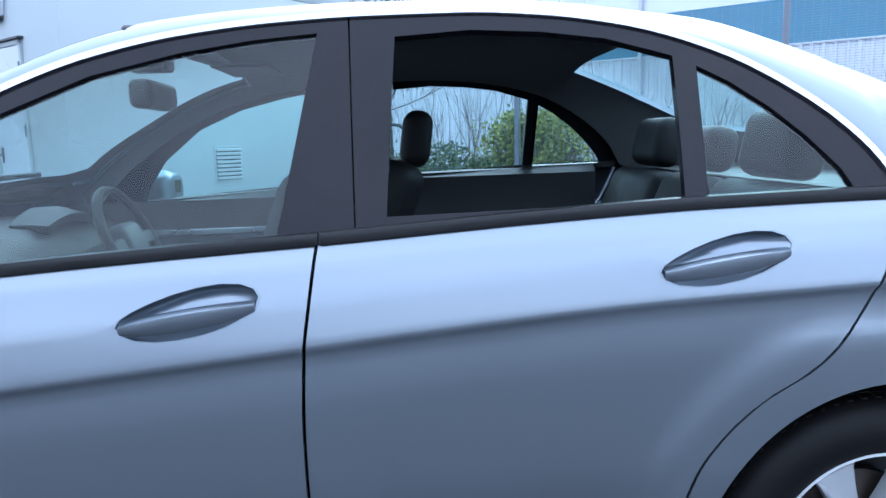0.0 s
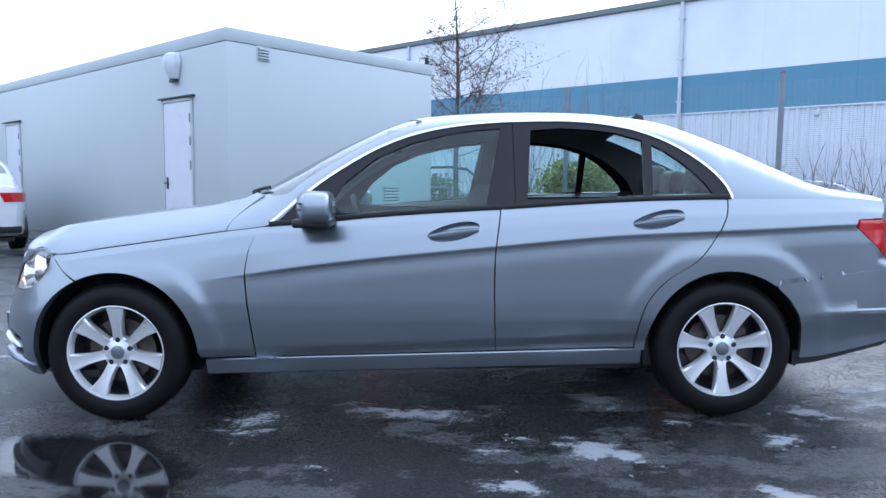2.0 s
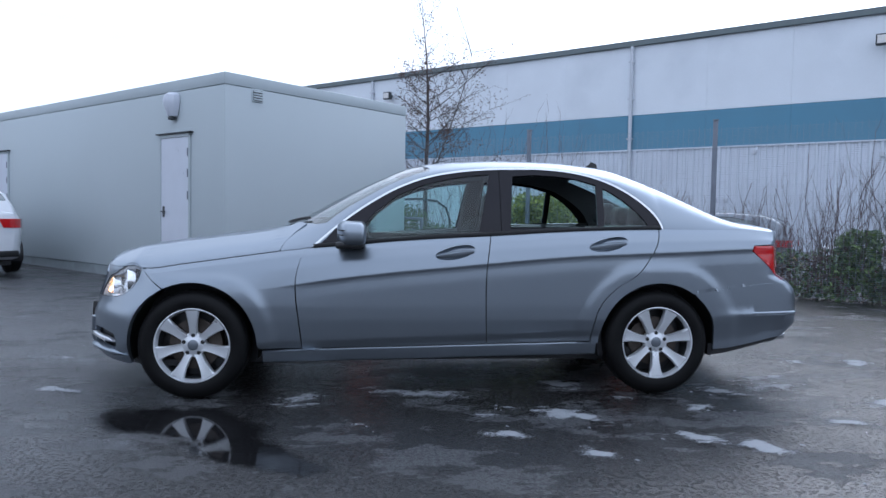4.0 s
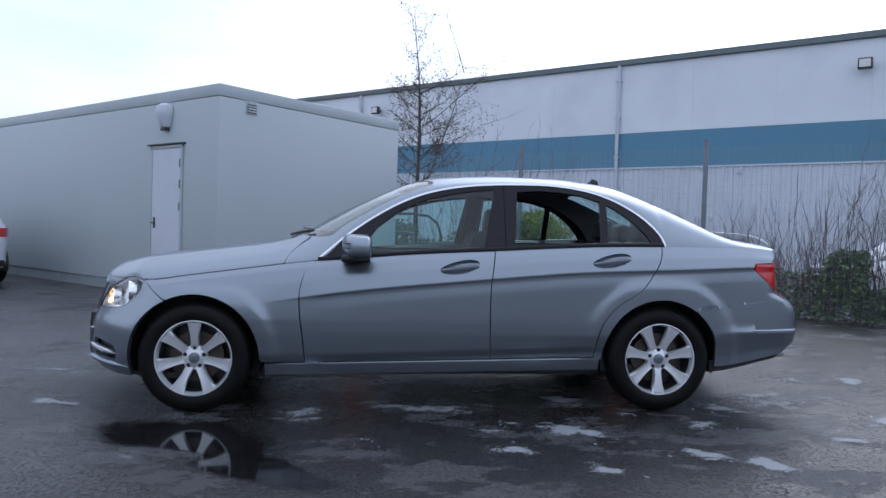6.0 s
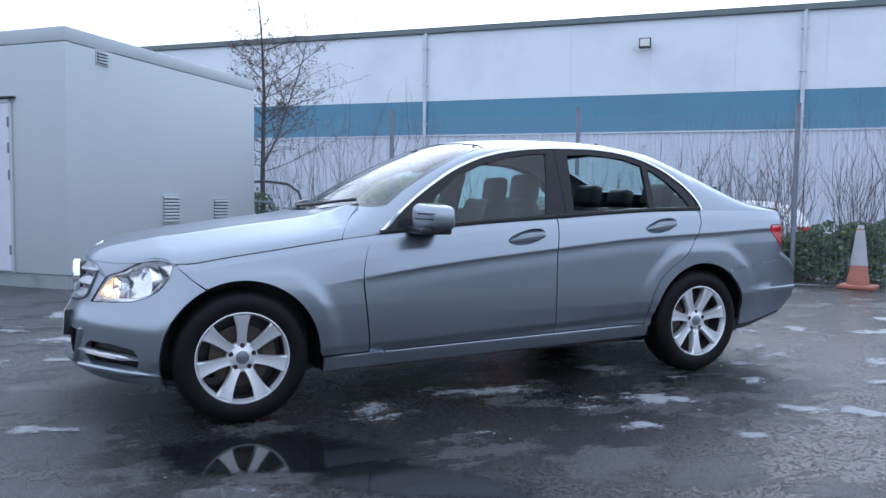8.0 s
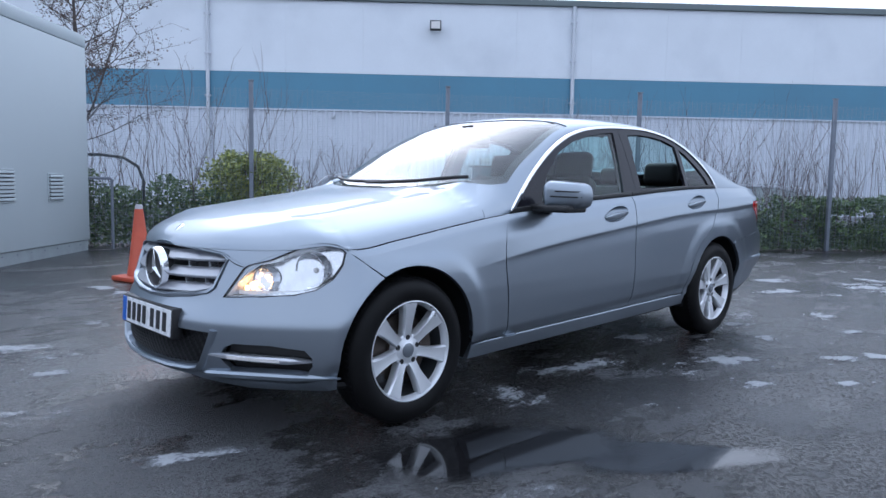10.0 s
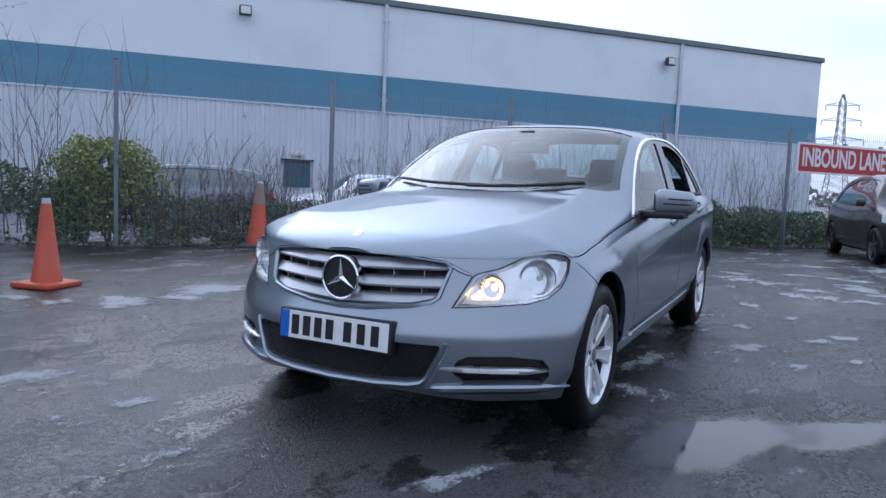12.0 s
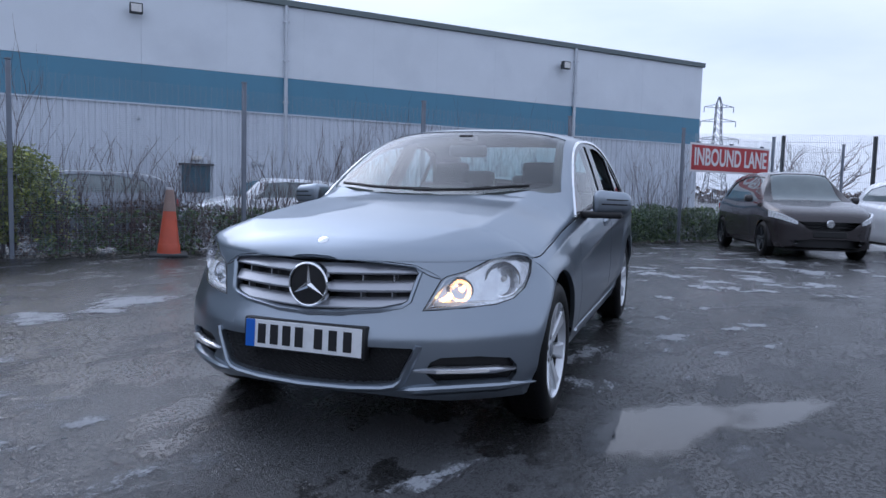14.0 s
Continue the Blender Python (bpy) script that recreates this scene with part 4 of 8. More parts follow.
def door_panel(s, name, x_front, x_rear, handle):
    rows = []
    n_v = 44
    for i in range(n_v + 1):
        t = i / n_v
        row = []
        for j in range(45):
            w = j / 44
            xa = (x_front(0.6) + x_rear(0.6)) / 2
            # height rows follow the creases of this door
            def zrow(x):
                zb, zc, zl, z0 = belt_z(x) - 0.002, crease_z(x), low_z(x), 0.292 + 0.0205 * (x + 0.76)
                ks = [z0, zl - 0.042, zl - 0.002, zl + 0.012, 0.47, zc - 0.085, zc - 0.013, zc - 0.001, zc + 0.008, zb - 0.03, zb]
                return float(np.interp(t, [0, .05, .13, .16, .30, .56, .64, .70, .73, .93, 1], ks))
            x = xa
            for _ in range(5):
                z = zrow(x)
                x = x_front(z) + GAP + (x_rear(z) - x_front(z) - 2 * GAP) * w
            row.append((x, s * side_h(x, z), z))
        rows.append(row)
    bm = sheet(rows, Vector((0, s, 0.05)), 0)
    poly = handle_poly(*handle)
    cut(bm, poly, 0, 2)
    bm = finish(bm, Vector((0, s, 0.05)), 0.016)
    door = part(name, bm, M_PAINT, car, "", 26)
    # dish and grip
    cx, cz = handle
    rings = []
    for q, dep in ((1.03, -0.001), (0.97, 0.006), (0.85, 0.020), (0.5, 0.034), (0.1, 0.037), (0.004, 0.037)):
        ring = []
        for (x, z) in poly + poly[:1]:
            xx, zz = cx + (x - cx) * q, cz + (z - cz) * q
            ring.append((xx, s * (side_h(xx, zz) - dep - 0.0005), zz))
        rings.append(ring)
    part("handle_dish", sheet(rings, Vector((0, s, 0)), 0), M_PAINT, door, "", 60)
    b = bmesh.new()
    pts, offs = [], []
    for k in range(13):
        u = -0.112 + 0.224 * k / 12
        x, z = cx + u, cz - 0.004 + 0.13 * u - 0.010
        bow = 0.016 * math.sin(math.pi * k / 12) ** 0.5
        hh = (0.007 + 0.010 * math.sin(math.pi * min(max((k + 0.6) / 13, 0), 1)) ** 0.7)
        pts.append((x, s * (side_h(x, z) - 0.004 + bow), z))
        offs.append([(0, 0, hh), (0, s * 0.008, hh * 0.7), (0, s * 0.010, -hh * 0.2), (0, s * 0.004, -hh), (0, -s * 0.010, -hh), (0, -s * 0.010, hh)])
    strip(b, pts, offs)
    bmesh.ops.recalc_face_normals(b, faces=b.faces[:])
    part("handle", b, M_PAINT, door, "body-coloured pull handle", 50)
    return door


def doors(s):
    door_panel(s, "front_door", front_seam, mid_seam, (0.145, 0.866))
    door_panel(s, "rear_door", mid_seam, rear_seam, (1.065, 0.918))


both(doors)


def wing_z(x, lo, hi, t):
    """Rows of the front wing, gathered on the crease where it still shows."""
    zc = crease_z(x)
    ks = [lo, zc - 0.085, zc - 0.013, zc - 0.001, zc + 0.008, hi]
    w = smoothstep(-1.36, -1.14, x)
    soft = [lo + (hi - lo) * q for q in (0, 0.45, 0.55, 0.62, 0.65, 1)]
    ks = [max(lo, min(hi, a * w + b * (1 - w))) for a, b in zip(ks, soft)]
    return float(np.interp(t, [0, 0.45, 0.55, 0.62, 0.65, 1], ks))


def fender(s):
    seam_z = smooth_curve([(-1.70, 0.752), (-1.66, 0.742), (-1.60, 0.692), (-1.52, 0.63), (-1.45, 0.55)])
    xs = sorted(set(spread(-1.668, -1.0, 50) + spread(-1.06, -0.695, 18) + [-AXLE + ARCH_F * math.sin(a) for a in spread(-0.8, 1.57, 24)]))
    rows = []
    for x in xs:
        # the rear edge follows the door's front seam, so columns slide with height
        lo = max(arch(x, -AXLE, ARCH_F), seam_z(x) + GAP if x < -1.45 else -1)
        lo = lo if lo > 0.30 else 0.293
        hi = edge_z(x) - 0.003
        col = []
        for t in spread(0, 1, 53):
            z = wing_z(x, lo, hi, t)
            xx = x
            if x > -1.0:
                f = (x + 1.0) / (-0.695 + 1.0)
                end = front_seam(z) - GAP
                xx = -1.0 + (end + 1.0) * f
                hi2 = edge_z(xx) - 0.003
                lo2 = max(arch(xx, -AXLE, ARCH_F), 0.293)
                z = wing_z(xx, lo2, hi2, t)
            col.append((xx, s * side_h(xx, z), z))
        rows.append(col)
    part("front_wing", sheet(rows, Vector((0, s, 0.05)), 0.022), M_PAINT, car, "", 30)


both(fender)


def quarter(s):
    bump_z = smooth_curve([(1.5, 0.599), (1.59, 0.611), (1.8, 0.638), (2.03, 0.665), (2.15, 0.669), (2.22, 0.672)])
    # band between the door edge and the wheel opening
    band = []
    for k in range(29):
        f = k / 28
        a = math.pi * (1.0 - f * 75 / 180)
        zi, xi = max(HUB_Z + ARCH_R * math.sin(a), 0.30), AXLE + ARCH_R * math.cos(a)
        zo = 0.30 + 0.42 * f
        xo = rear_seam(zo) + GAP
        band.append([(xi + (xo - xi) * q, s * side_h(xi + (xo - xi) * q, zi + (zo - zi) * q), zi + (zo - zi) * q) for q in spread(0, 1, 7)])
    bm = sheet(band, Vector((0, s, 0.05)), 0)
    joint = [(v[0], v[2]) for v in band[-1]]
    z_in, x_in = joint[0][1], joint[0][0]

    def left_edge(z):
        if z < 0.72:
            return x_in + (rear_seam(0.72) + GAP - x_in) * min(max((z - z_in) / (0.72 - z_in), 0), 1)
        return rear_seam(z) + GAP

    rows = []
    cols = sorted(set([0.0] + spread(0.0, 0.40, 18) + [AXLE + ARCH_R * math.sin(a) - x_in for a in spread(0.9, 1.57, 14)] + spread(0.47, 2.245 - x_in, 20)))
    for i in range(41):
        t = i / 40
        row = []
        for c in cols:
            w = c / (2.245 - x_in)
            x = x_in + c
            for _ in range(14):
                zc, top = crease_z(x), edge_z(max(x, 1.413)) + 0.0004 if x > 1.35 else belt_z(x)
                lo = max(arch(x, AXLE, ARCH_R), 0.30, bump_z(x) if x > 1.6 else 0)
                z = float(np.interp(t, [0, 0.5, 0.6, 0.66, 0.69, 1], [lo, max(lo, zc - 0.085), max(lo, zc - 0.013), max(lo, zc - 0.001), max(lo, zc + 0.008), max(top, zc + 0.02)]))
                x0 = left_edge(z)
                x = 0.5 * x + 0.5 * (x0 + (2.245 - x0) * w)
            row.append((x, s * side_h(x, z), z))
        rows.append(row)
    main = sheet(rows, Vector((0, s, 0.05)), 0)
    geo = [[v.co.copy() for v in f.verts] for f in main.faces]
    main.free()
    for fvs in geo:
        bm.faces.new([bm.verts.new(c) for c in fvs])
    bmesh.ops.remove_doubles(bm, verts=bm.verts[:], dist=0.0004)
    lamp = [(1.968, 0.874), (1.982, 0.908), (2.40, 0.928), (2.40, 0.66), (2.205, 0.685), (2.160, 0.712)]
    cut(bm, lamp, 0, 2)
    bm = finish(bm, Vector((0, s, 0.05)), 0.02)
    part("rear_wing", bm, M_PAINT, car, "", 28)
    # tail lamp wraps round the corner
    rows = []
    for i in range(13):
        t = i / 12
        row = []
        for j in range(19):
            w = j / 18
            x0 = float(np.interp(t, [0, 0.1, 0.85, 1], [2.185, 2.155, 1.975, 1.99]))
            x = x0 + (2.262 - x0) * w
            z0, z1 = 0.695, 0.905
            z = z0 + (z1 - z0) * t
            row.append((x, s * (side_h(x, z) + 0.003), z))
        rows.append(row)
    lamp_ob = part("tail_lamp", sheet(rows, Vector((0.5, s, 0)), 0.03), M_REDLENS, car, "red wrap-round tail lamp")
    rows = [[(x, s * (side_h(x, z) + 0.006), z) for x in spread(2.175 - 0.25 * (z - 0.79), 2.225, 6)] for z in spread(0.768, 0.812, 4)]
    part("white_lens", sheet(rows, Vector((0.5, s, 0)), 0.004), M_WHITELENS, lamp_ob)


both(quarter)


def sill(s):
    b = bmesh.new()
    pts, offs = [], []
    for x in spread(-0.985, 1.005, 30):
        zt = 0.286 + 0.0205 * (x + 0.76)
        zb = 0.202 + 0.020 * (x + 0.97)
        h = plan_w(x) - 0.048
        pts.append((x, 0, 0))
        offs.append([(0, s * (h - 0.03), zt), (0, s * (h - 0.004), zt - 0.001), (0, s * h, zt - 0.006), (0, s * (h - 0.002), zt - 0.02), (0, s * (h - 0.022), zb + 0.006), (0, s * (h - 0.034), zb), (0, s * (h - 0.09), zb)])
    strip(b, pts, offs)
    bmesh.ops.recalc_face_normals(b, faces=b.faces[:])
    part("sill", b, M_PAINT, car, "", 22)


both(sill)


# ---- nose ----
HEADLAMP = [(0.453, 0.567), (0.478, 0.625), (0.502, 0.684), (0.522, 0.699), (0.587, 0.719), (0.618, 0.738), (0.663, 0.766), (0.724, 0.780), (0.768, 0.774), (0.796, 0.752), (0.798, 0.70), (0.786, 0.645), (0.754, 0.606), (0.697, 0.585), (0.604, 0.576), (0.511, 0.570)]
GRILLE = [(0, 0.535), (0.14, 0.541), (0.30, 0.559), (0.385, 0.578), (0.412, 0.600), (0.432, 0.69), (0.438, 0.715), (0.41, 0.735), (0.25, 0.752), (0, 0.762)]
INTAKE = [(0, 0.277), (0.25, 0.282), (0.36, 0.292), (0.385, 0.305), (0.44, 0.420), (0.43, 0.428), (0.25, 0.432), (0, 0.432)]
FOG = [(0.478, 0.335), (0.50, 0.375), (0.535, 0.392), (0.66, 0.392), (0.765, 0.376), (0.785, 0.345), (0.785, 0.312), (0.765, 0.280), (0.64, 0.276), (0.52, 0.290)]


def mirror2(poly):
    return [(-a, b) for a, b in poly][::-1]


def whole(poly):
    """A half outline that starts and ends on the middle line, closed over both sides."""
    return poly + [(-a, b) for a, b in poly[::-1] if a > 1e-6]


def fascia(y0=-0.91, y1=0.91, z0=0.185, z1=0.80, ny=96, nz=44, back=0.0):
    rows = []
    wrap = y1 > 0.9
    for z in spread(z0, z1, nz):
        row = [(front_x(y, z) + back, y, z) for y in spread(max(y0, -0.80), min(y1, 0.80), ny)]
        if wrap:
            turn = [(x, side_h(x, z), z) for x in spread(front_x(0.80, z), -1.46, 22)[1:]]
            row = [(x, -h, zz) for x, h, zz in turn[::-1]] + row + turn
        rows.append(row)
    return sheet(rows, Vector((-1, 0, 0)), 0)


def front_bumper():
    bm = fascia()
    over = [(0.95, 0.95), (0.95, 0.755), (0.802, 0.756), (0.770, 0.778), (0.724, 0.784), (0.66, 0.770), (0.615, 0.742), (0.587, 0.723), (0.522, 0.703), (0.503, 0.690), (0.47, 0.708), (0.445, 0.718), (0.41, 0.738), (0.25, 0.755), (0, 0.765)]
    over = over + [(-a, b) for a, b in over[::-1] if a > 1e-6]
    cut(bm, over, 1, 2)
    for poly in (HEADLAMP, mirror2(HEADLAMP), FOG, mirror2(FOG)):
        cut(bm, poly, 1, 2)
    cut(bm, whole(GRILLE), 1, 2)
    cut(bm, whole(INTAKE), 1, 2)
    # lower edge: the splitter rises a little at the middle
    for sgn in (1, -1):
        cut(bm, [(sgn * 0, 0.10), (sgn * 0.95, 0.10), (sgn * 0.95, 0.205), (sgn * 0.83, 0.207), (sgn * 0.56, 0.209), (sgn * 0.42, 0.226), (sgn * 0.30, 0.243), (sgn * 0, 0.248)], 1, 2)
    # wheel opening and wing seam
    ring = [(-AXLE + (ARCH_F) * math.cos(a), HUB_Z + (ARCH_F) * math.sin(a)) for a in spread(0, 2 * math.pi, 49)[:-1]]
    cut(bm, ring, 0, 2)
    cut(bm, [(-1.672, 0.757), (-1.60, 0.690), (-1.525, 0.63), (-1.2, 0.63), (-1.2, 0.80), (-1.672, 0.80)], 0, 2)
    return part("front_bumper", finish(bm, Vector((-1, 0, 0)), 0.028), M_PAINT, car, "", 30)


bumper = front_bumper()


def bumper_details():
    bm = fascia(-0.47, 0.47, 0.26, 0.45, 30, 12, 0.035)
    cut(bm, [(a * 1.06, b + (0.008 if b > 0.35 else -0.008)) for a, b in whole(INTAKE)], 1, 2, keep=True)
    part("intake_backing", finish(bm, Vector((-1, 0, 0)), 0), M_INK, bumper)
    bm = bmesh.new()
    for k, z in enumerate(np.arange(0.287, 0.43, 0.0155)):
        w = 0.37 + 0.06 * min(max((z - 0.3) / 0.12, 0), 1)
        for y in np.arange(-w, w, 0.034):
            yy = y + (0.017 if k % 2 else 0)
            x = front_x(yy, z) + 0.022
            pts = [(x, yy - 0.017, z), (x, yy, z + 0.0077), (x, yy + 0.017, z), (x, yy, z - 0.0077), (x, yy - 0.017, z)]
            tube(bm, pts, 0.0022, 4, False)
    part("intake_mesh", bm, M_BLACK, bumper, "black honeycomb grille mesh")
    for s in (-1, 1):
        bm = fascia(0.42, 0.84, 0.26, 0.41, 26, 14, 0.045)
        cut(bm, [(0.63 + (a - 0.63) * 1.08, 0.335 + (b - 0.335) * 1.12) for a, b in FOG], 1, 2, keep=True)
        if s < 0:
            for v in bm.verts:
                v.co.y = -v.co.y
        part("lamp_recess", finish(bm, Vector((-1, 0, 0)), 0), M_BLACK, bumper)
        b = bmesh.new()
        pts, offs = [], []
        for k, h in enumerate(spread(0.445, 0.782, 22)):
            z = 0.343 - 0.012 * (h - 0.445) / 0.34
            r = 0.013 * min(1, 0.25 + 4 * min(k, 21 - k) / 21)
            pts.append((front_x(h, z) - 0.004, s * h, z))
            offs.append([(-0.010, 0, r * 0.5), (0.0, 0, r), (0.03, 0, r), (0.03, 0, -r), (0.0, 0, -r), (-0.010, 0, -r * 0.5)])
        strip(b, pts, offs)
        bmesh.ops.recalc_face_normals(b, faces=b.faces[:])
        bar = part("trim_bar", b, M_SATIN, bumper, "bright trim bar with running light", 50)
        b = bmesh.new()
        pts, offs = [], []
        for k, h in enumerate(spread(0.525, 0.70, 12)):
            z = 0.343 - 0.012 * (h - 0.445) / 0.34
            pts.append((front_x(h, z) - 0.0145, s * h, z))
            offs.append([(-0.003, 0, 0.006), (0.004, 0, 0.007), (0.004, 0, -0.007), (-0.003, 0, -0.006)])
        strip(b, pts, offs)
        part("running_light", b, M_WHITELENS, bar)
        # splitter blade
        b = bmesh.new()
        pts, offs = [], []
        for k, h in enumerate(spread(0.375, 0.845, 24)):
            z = 0.262 + 0.010 * math.sin(math.pi * k / 23)
            e = min(1, 0.15 + k / 4, 0.1 + (23 - k) / 6)
            pts.append((front_x(h, z), s * h, z))
            offs.append([(0.016, 0, 0.026 * e), (0.002, 0, 0.022 * e), (-0.022 * e, 0, 0.012 * e), (-0.030 * e, 0, 0.002), (-0.026 * e, 0, -0.012 * e), (0.01, 0, -0.030 * e)])
        strip(b, pts, offs)
        bmesh.ops.recalc_face_normals(b, faces=b.faces[:])
        part("splitter", b, M_PAINT, bumper, "", 24)
    # bright edging of the middle intake
    b = bmesh.new()
    pts, offs = [], []
    line = [(0.455, 0.44), (0.447, 0.41), (0.40, 0.30), (0.375, 0.278), (0.33, 0.268), (0.2, 0.262), (0, 0.259)]
    line = line + [(-a, c) for a, c in line[::-1] if a > 0]
    for k, (h, z) in enumerate(line):
        a, c = line[max(k - 1, 0)], line[min(k + 1, len(line) - 1)]
        d = Vector((0, c[0] - a[0], c[1] - a[1])).normalized()
        nrm = Vector((0, -d.z, d.y)) * 0.017
        pts.append((front_x(h, z), h, z))
        offs.append([tuple(nrm * q + Vector((e, 0, 0))) for q, e in ((1, 0.012), (0.8, -0.004), (0.35, -0.014), (-0.1, -0.018), (-0.6, -0.012), (-1, 0.012))])
    strip(b, pts, offs)
    bmesh.ops.recalc_face_normals(b, faces=b.faces[:])
    part("intake_surround", b, M_PAINT, bumper, "", 30)
    # under-bumper lip
    b = bmesh.new()
    pts, offs = [], []
    for h in spread(-0.82, 0.82, 40):
        z = 0.205 + 0.036 * (1 - smoothstep(0.25, 0.5, abs(h)))
        pts.append((front_x(h, z) + 0.055, h * 0.97, z))
        offs.append([(0, 0, 0.02), (0.0, 0, 0.004), (0.03, 0, -0.012), (0.2, 0, -0.014), (0.2, 0, 0.02)])
    strip(b, pts, offs)
    part("underlip", b, M_BLACK, bumper)
    # towing eye cover
    b = bmesh.new()
    y, z = 0.40, 0.497
    rows = [[(front_x(yy, zz) - 0.0012, yy, zz) for yy in spread(y - 0.035, y + 0.035, 5)] for zz in spread(z - 0.03, z + 0.03, 5)]
    part("towing_cover", sheet(rows, Vector((-1, 0, 0)), 0.003), M_PAINT, bumper)


bumper_details()


def grille():
    g = bmesh.new()
    pts, offs = [], []
    line = GRILLE + [(-a, b) for a, b in GRILLE[::-1] if a > 1e-6]
    line = line + line[:2]
    n = len(line)
    for k in range(n - 1):
        h, z = line[k]
        a, c = line[(k - 1) % (n - 2)], line[(k + 1) % (n - 2)]
        d = Vector((0, c[0] - a[0], c[1] - a[1])).normalized()
        nrm = Vector((0, -d.z, d.y))
        wide = 0.020 if z < 0.73 else 0.006
        pts.append((front_x(h, z), h, z))
        offs.append([tuple(nrm * -0.002 + Vector((0.01, 0, 0))), tuple(nrm * 0.002 + Vector((-0.010, 0, 0))), tuple(nrm * wide * 0.7 + Vector((-0.010, 0, 0))), tuple(nrm * wide + Vector((0.0, 0, 0))), tuple(nrm * wide + Vector((0.04, 0, 0)))])
    strip(g, pts, offs)
    bmesh.ops.recalc_face_normals(g, faces=g.faces[:])
    gr = part("grille", g, M_PAINT, car, "silver framed radiator grille", 50)
    bm = fascia(-0.46, 0.46, 0.52, 0.78, 30, 14, 0.075)
    cut(bm, [(a * 1.03, 0.65 + (b - 0.65) * 1.08) for a, b in whole(GRILLE)], 1, 2, keep=True)
    part("backing", finish(bm, Vector((-1, 0, 0)), 0), M_INK, gr)
    # wide silver louvres, dipping a little at the middle
    for z0, lean, tall, wide in ((0.727, 0.0, 1.0, 0.418), (0.660, 0.0, 1.0, 0.426), (0.594, 0.010, 1.0, 0.398)):
        b = bmesh.new()
        pts, offs = [], []
        for h in spread(-wide, wide, 33):
            z = z0 - 0.012 * (1 - abs(h) / 0.42) + lean * abs(h)
            pts.append((front_x(h, z), h, z))
            offs.append([(q, 0, e * tall) for q, e in ((0.034, 0.020), (0.018, 0.007), (0.008, -0.004), (0.001, -0.010), (-0.003, -0.014), (-0.003, -0.020), (0.004, -0.024), (0.036, -0.020))])
        strip(b, pts, offs)
        bmesh.ops.recalc_face_normals(b, faces=b.faces[:])
        part("louvre", b, M_LOUVRE, gr, "satin silver louvre", 30)
    for z in (0.690, 0.630):
        for y in (-0.33, -0.21, 0.21, 0.33):
            b = bmesh.new()
            x = front_x(y, z) + 0.03
            box(b, x - 0.012, x + 0.03, y - 0.0025, y + 0.0025, z - 0.022, z + 0.02)
            part("rib", b, M_SATIN, gr)
    # round emblem: dark disc, bright ring and three plain spokes
    b = bmesh.new()
    x = front_x(0, 0.65) - 0.012
    lathe(b, [(0.001, -0.006), (0.078, -0.004), (0.082, 0.010), (0.082, 0.05)], 40, "x", (x, 0, 0.652))
    em = part("emblem", b, M_INK, gr, "dark round emblem with bright ring", 50)
    b = bmesh.new()
    lathe(b, [(0.080, -0.010), (0.084, -0.013), (0.090, -0.008), (0.091, 0.02), (0.080, 0.02)], 48, "x", (x, 0, 0.652), True)
    part("ring", b, M_CHROME, em)
    for k in range(3):
        a = radians(90 + 120 * k)
        d, t = Vector((0, math.cos(a), math.sin(a))), Vector((0, -math.sin(a), math.cos(a)))
        c = Vector((x - 0.006, 0, 0.652))
        b = bmesh.new()
        base = [c + t * 0.013, c + d * 0.081 + t * 0.001, c + d * 0.081 - t * 0.001, c - t * 0.013]
        lo = [b.verts.new(p) for p in base]
        ridge = [b.verts.new(c + Vector((-0.012, 0, 0))), b.verts.new(c + d * 0.080 + Vector((-0.003, 0, 0)))]
        b.faces.new((lo[0], lo[1], ridge[1], ridge[0]))
        b.faces.new((lo[3], ridge[0], ridge[1], lo[2]))
        b.faces.new((lo[1], lo[2], ridge[1]))
        part("spoke", b, M_CHROME, em, smooth=False)


grille()


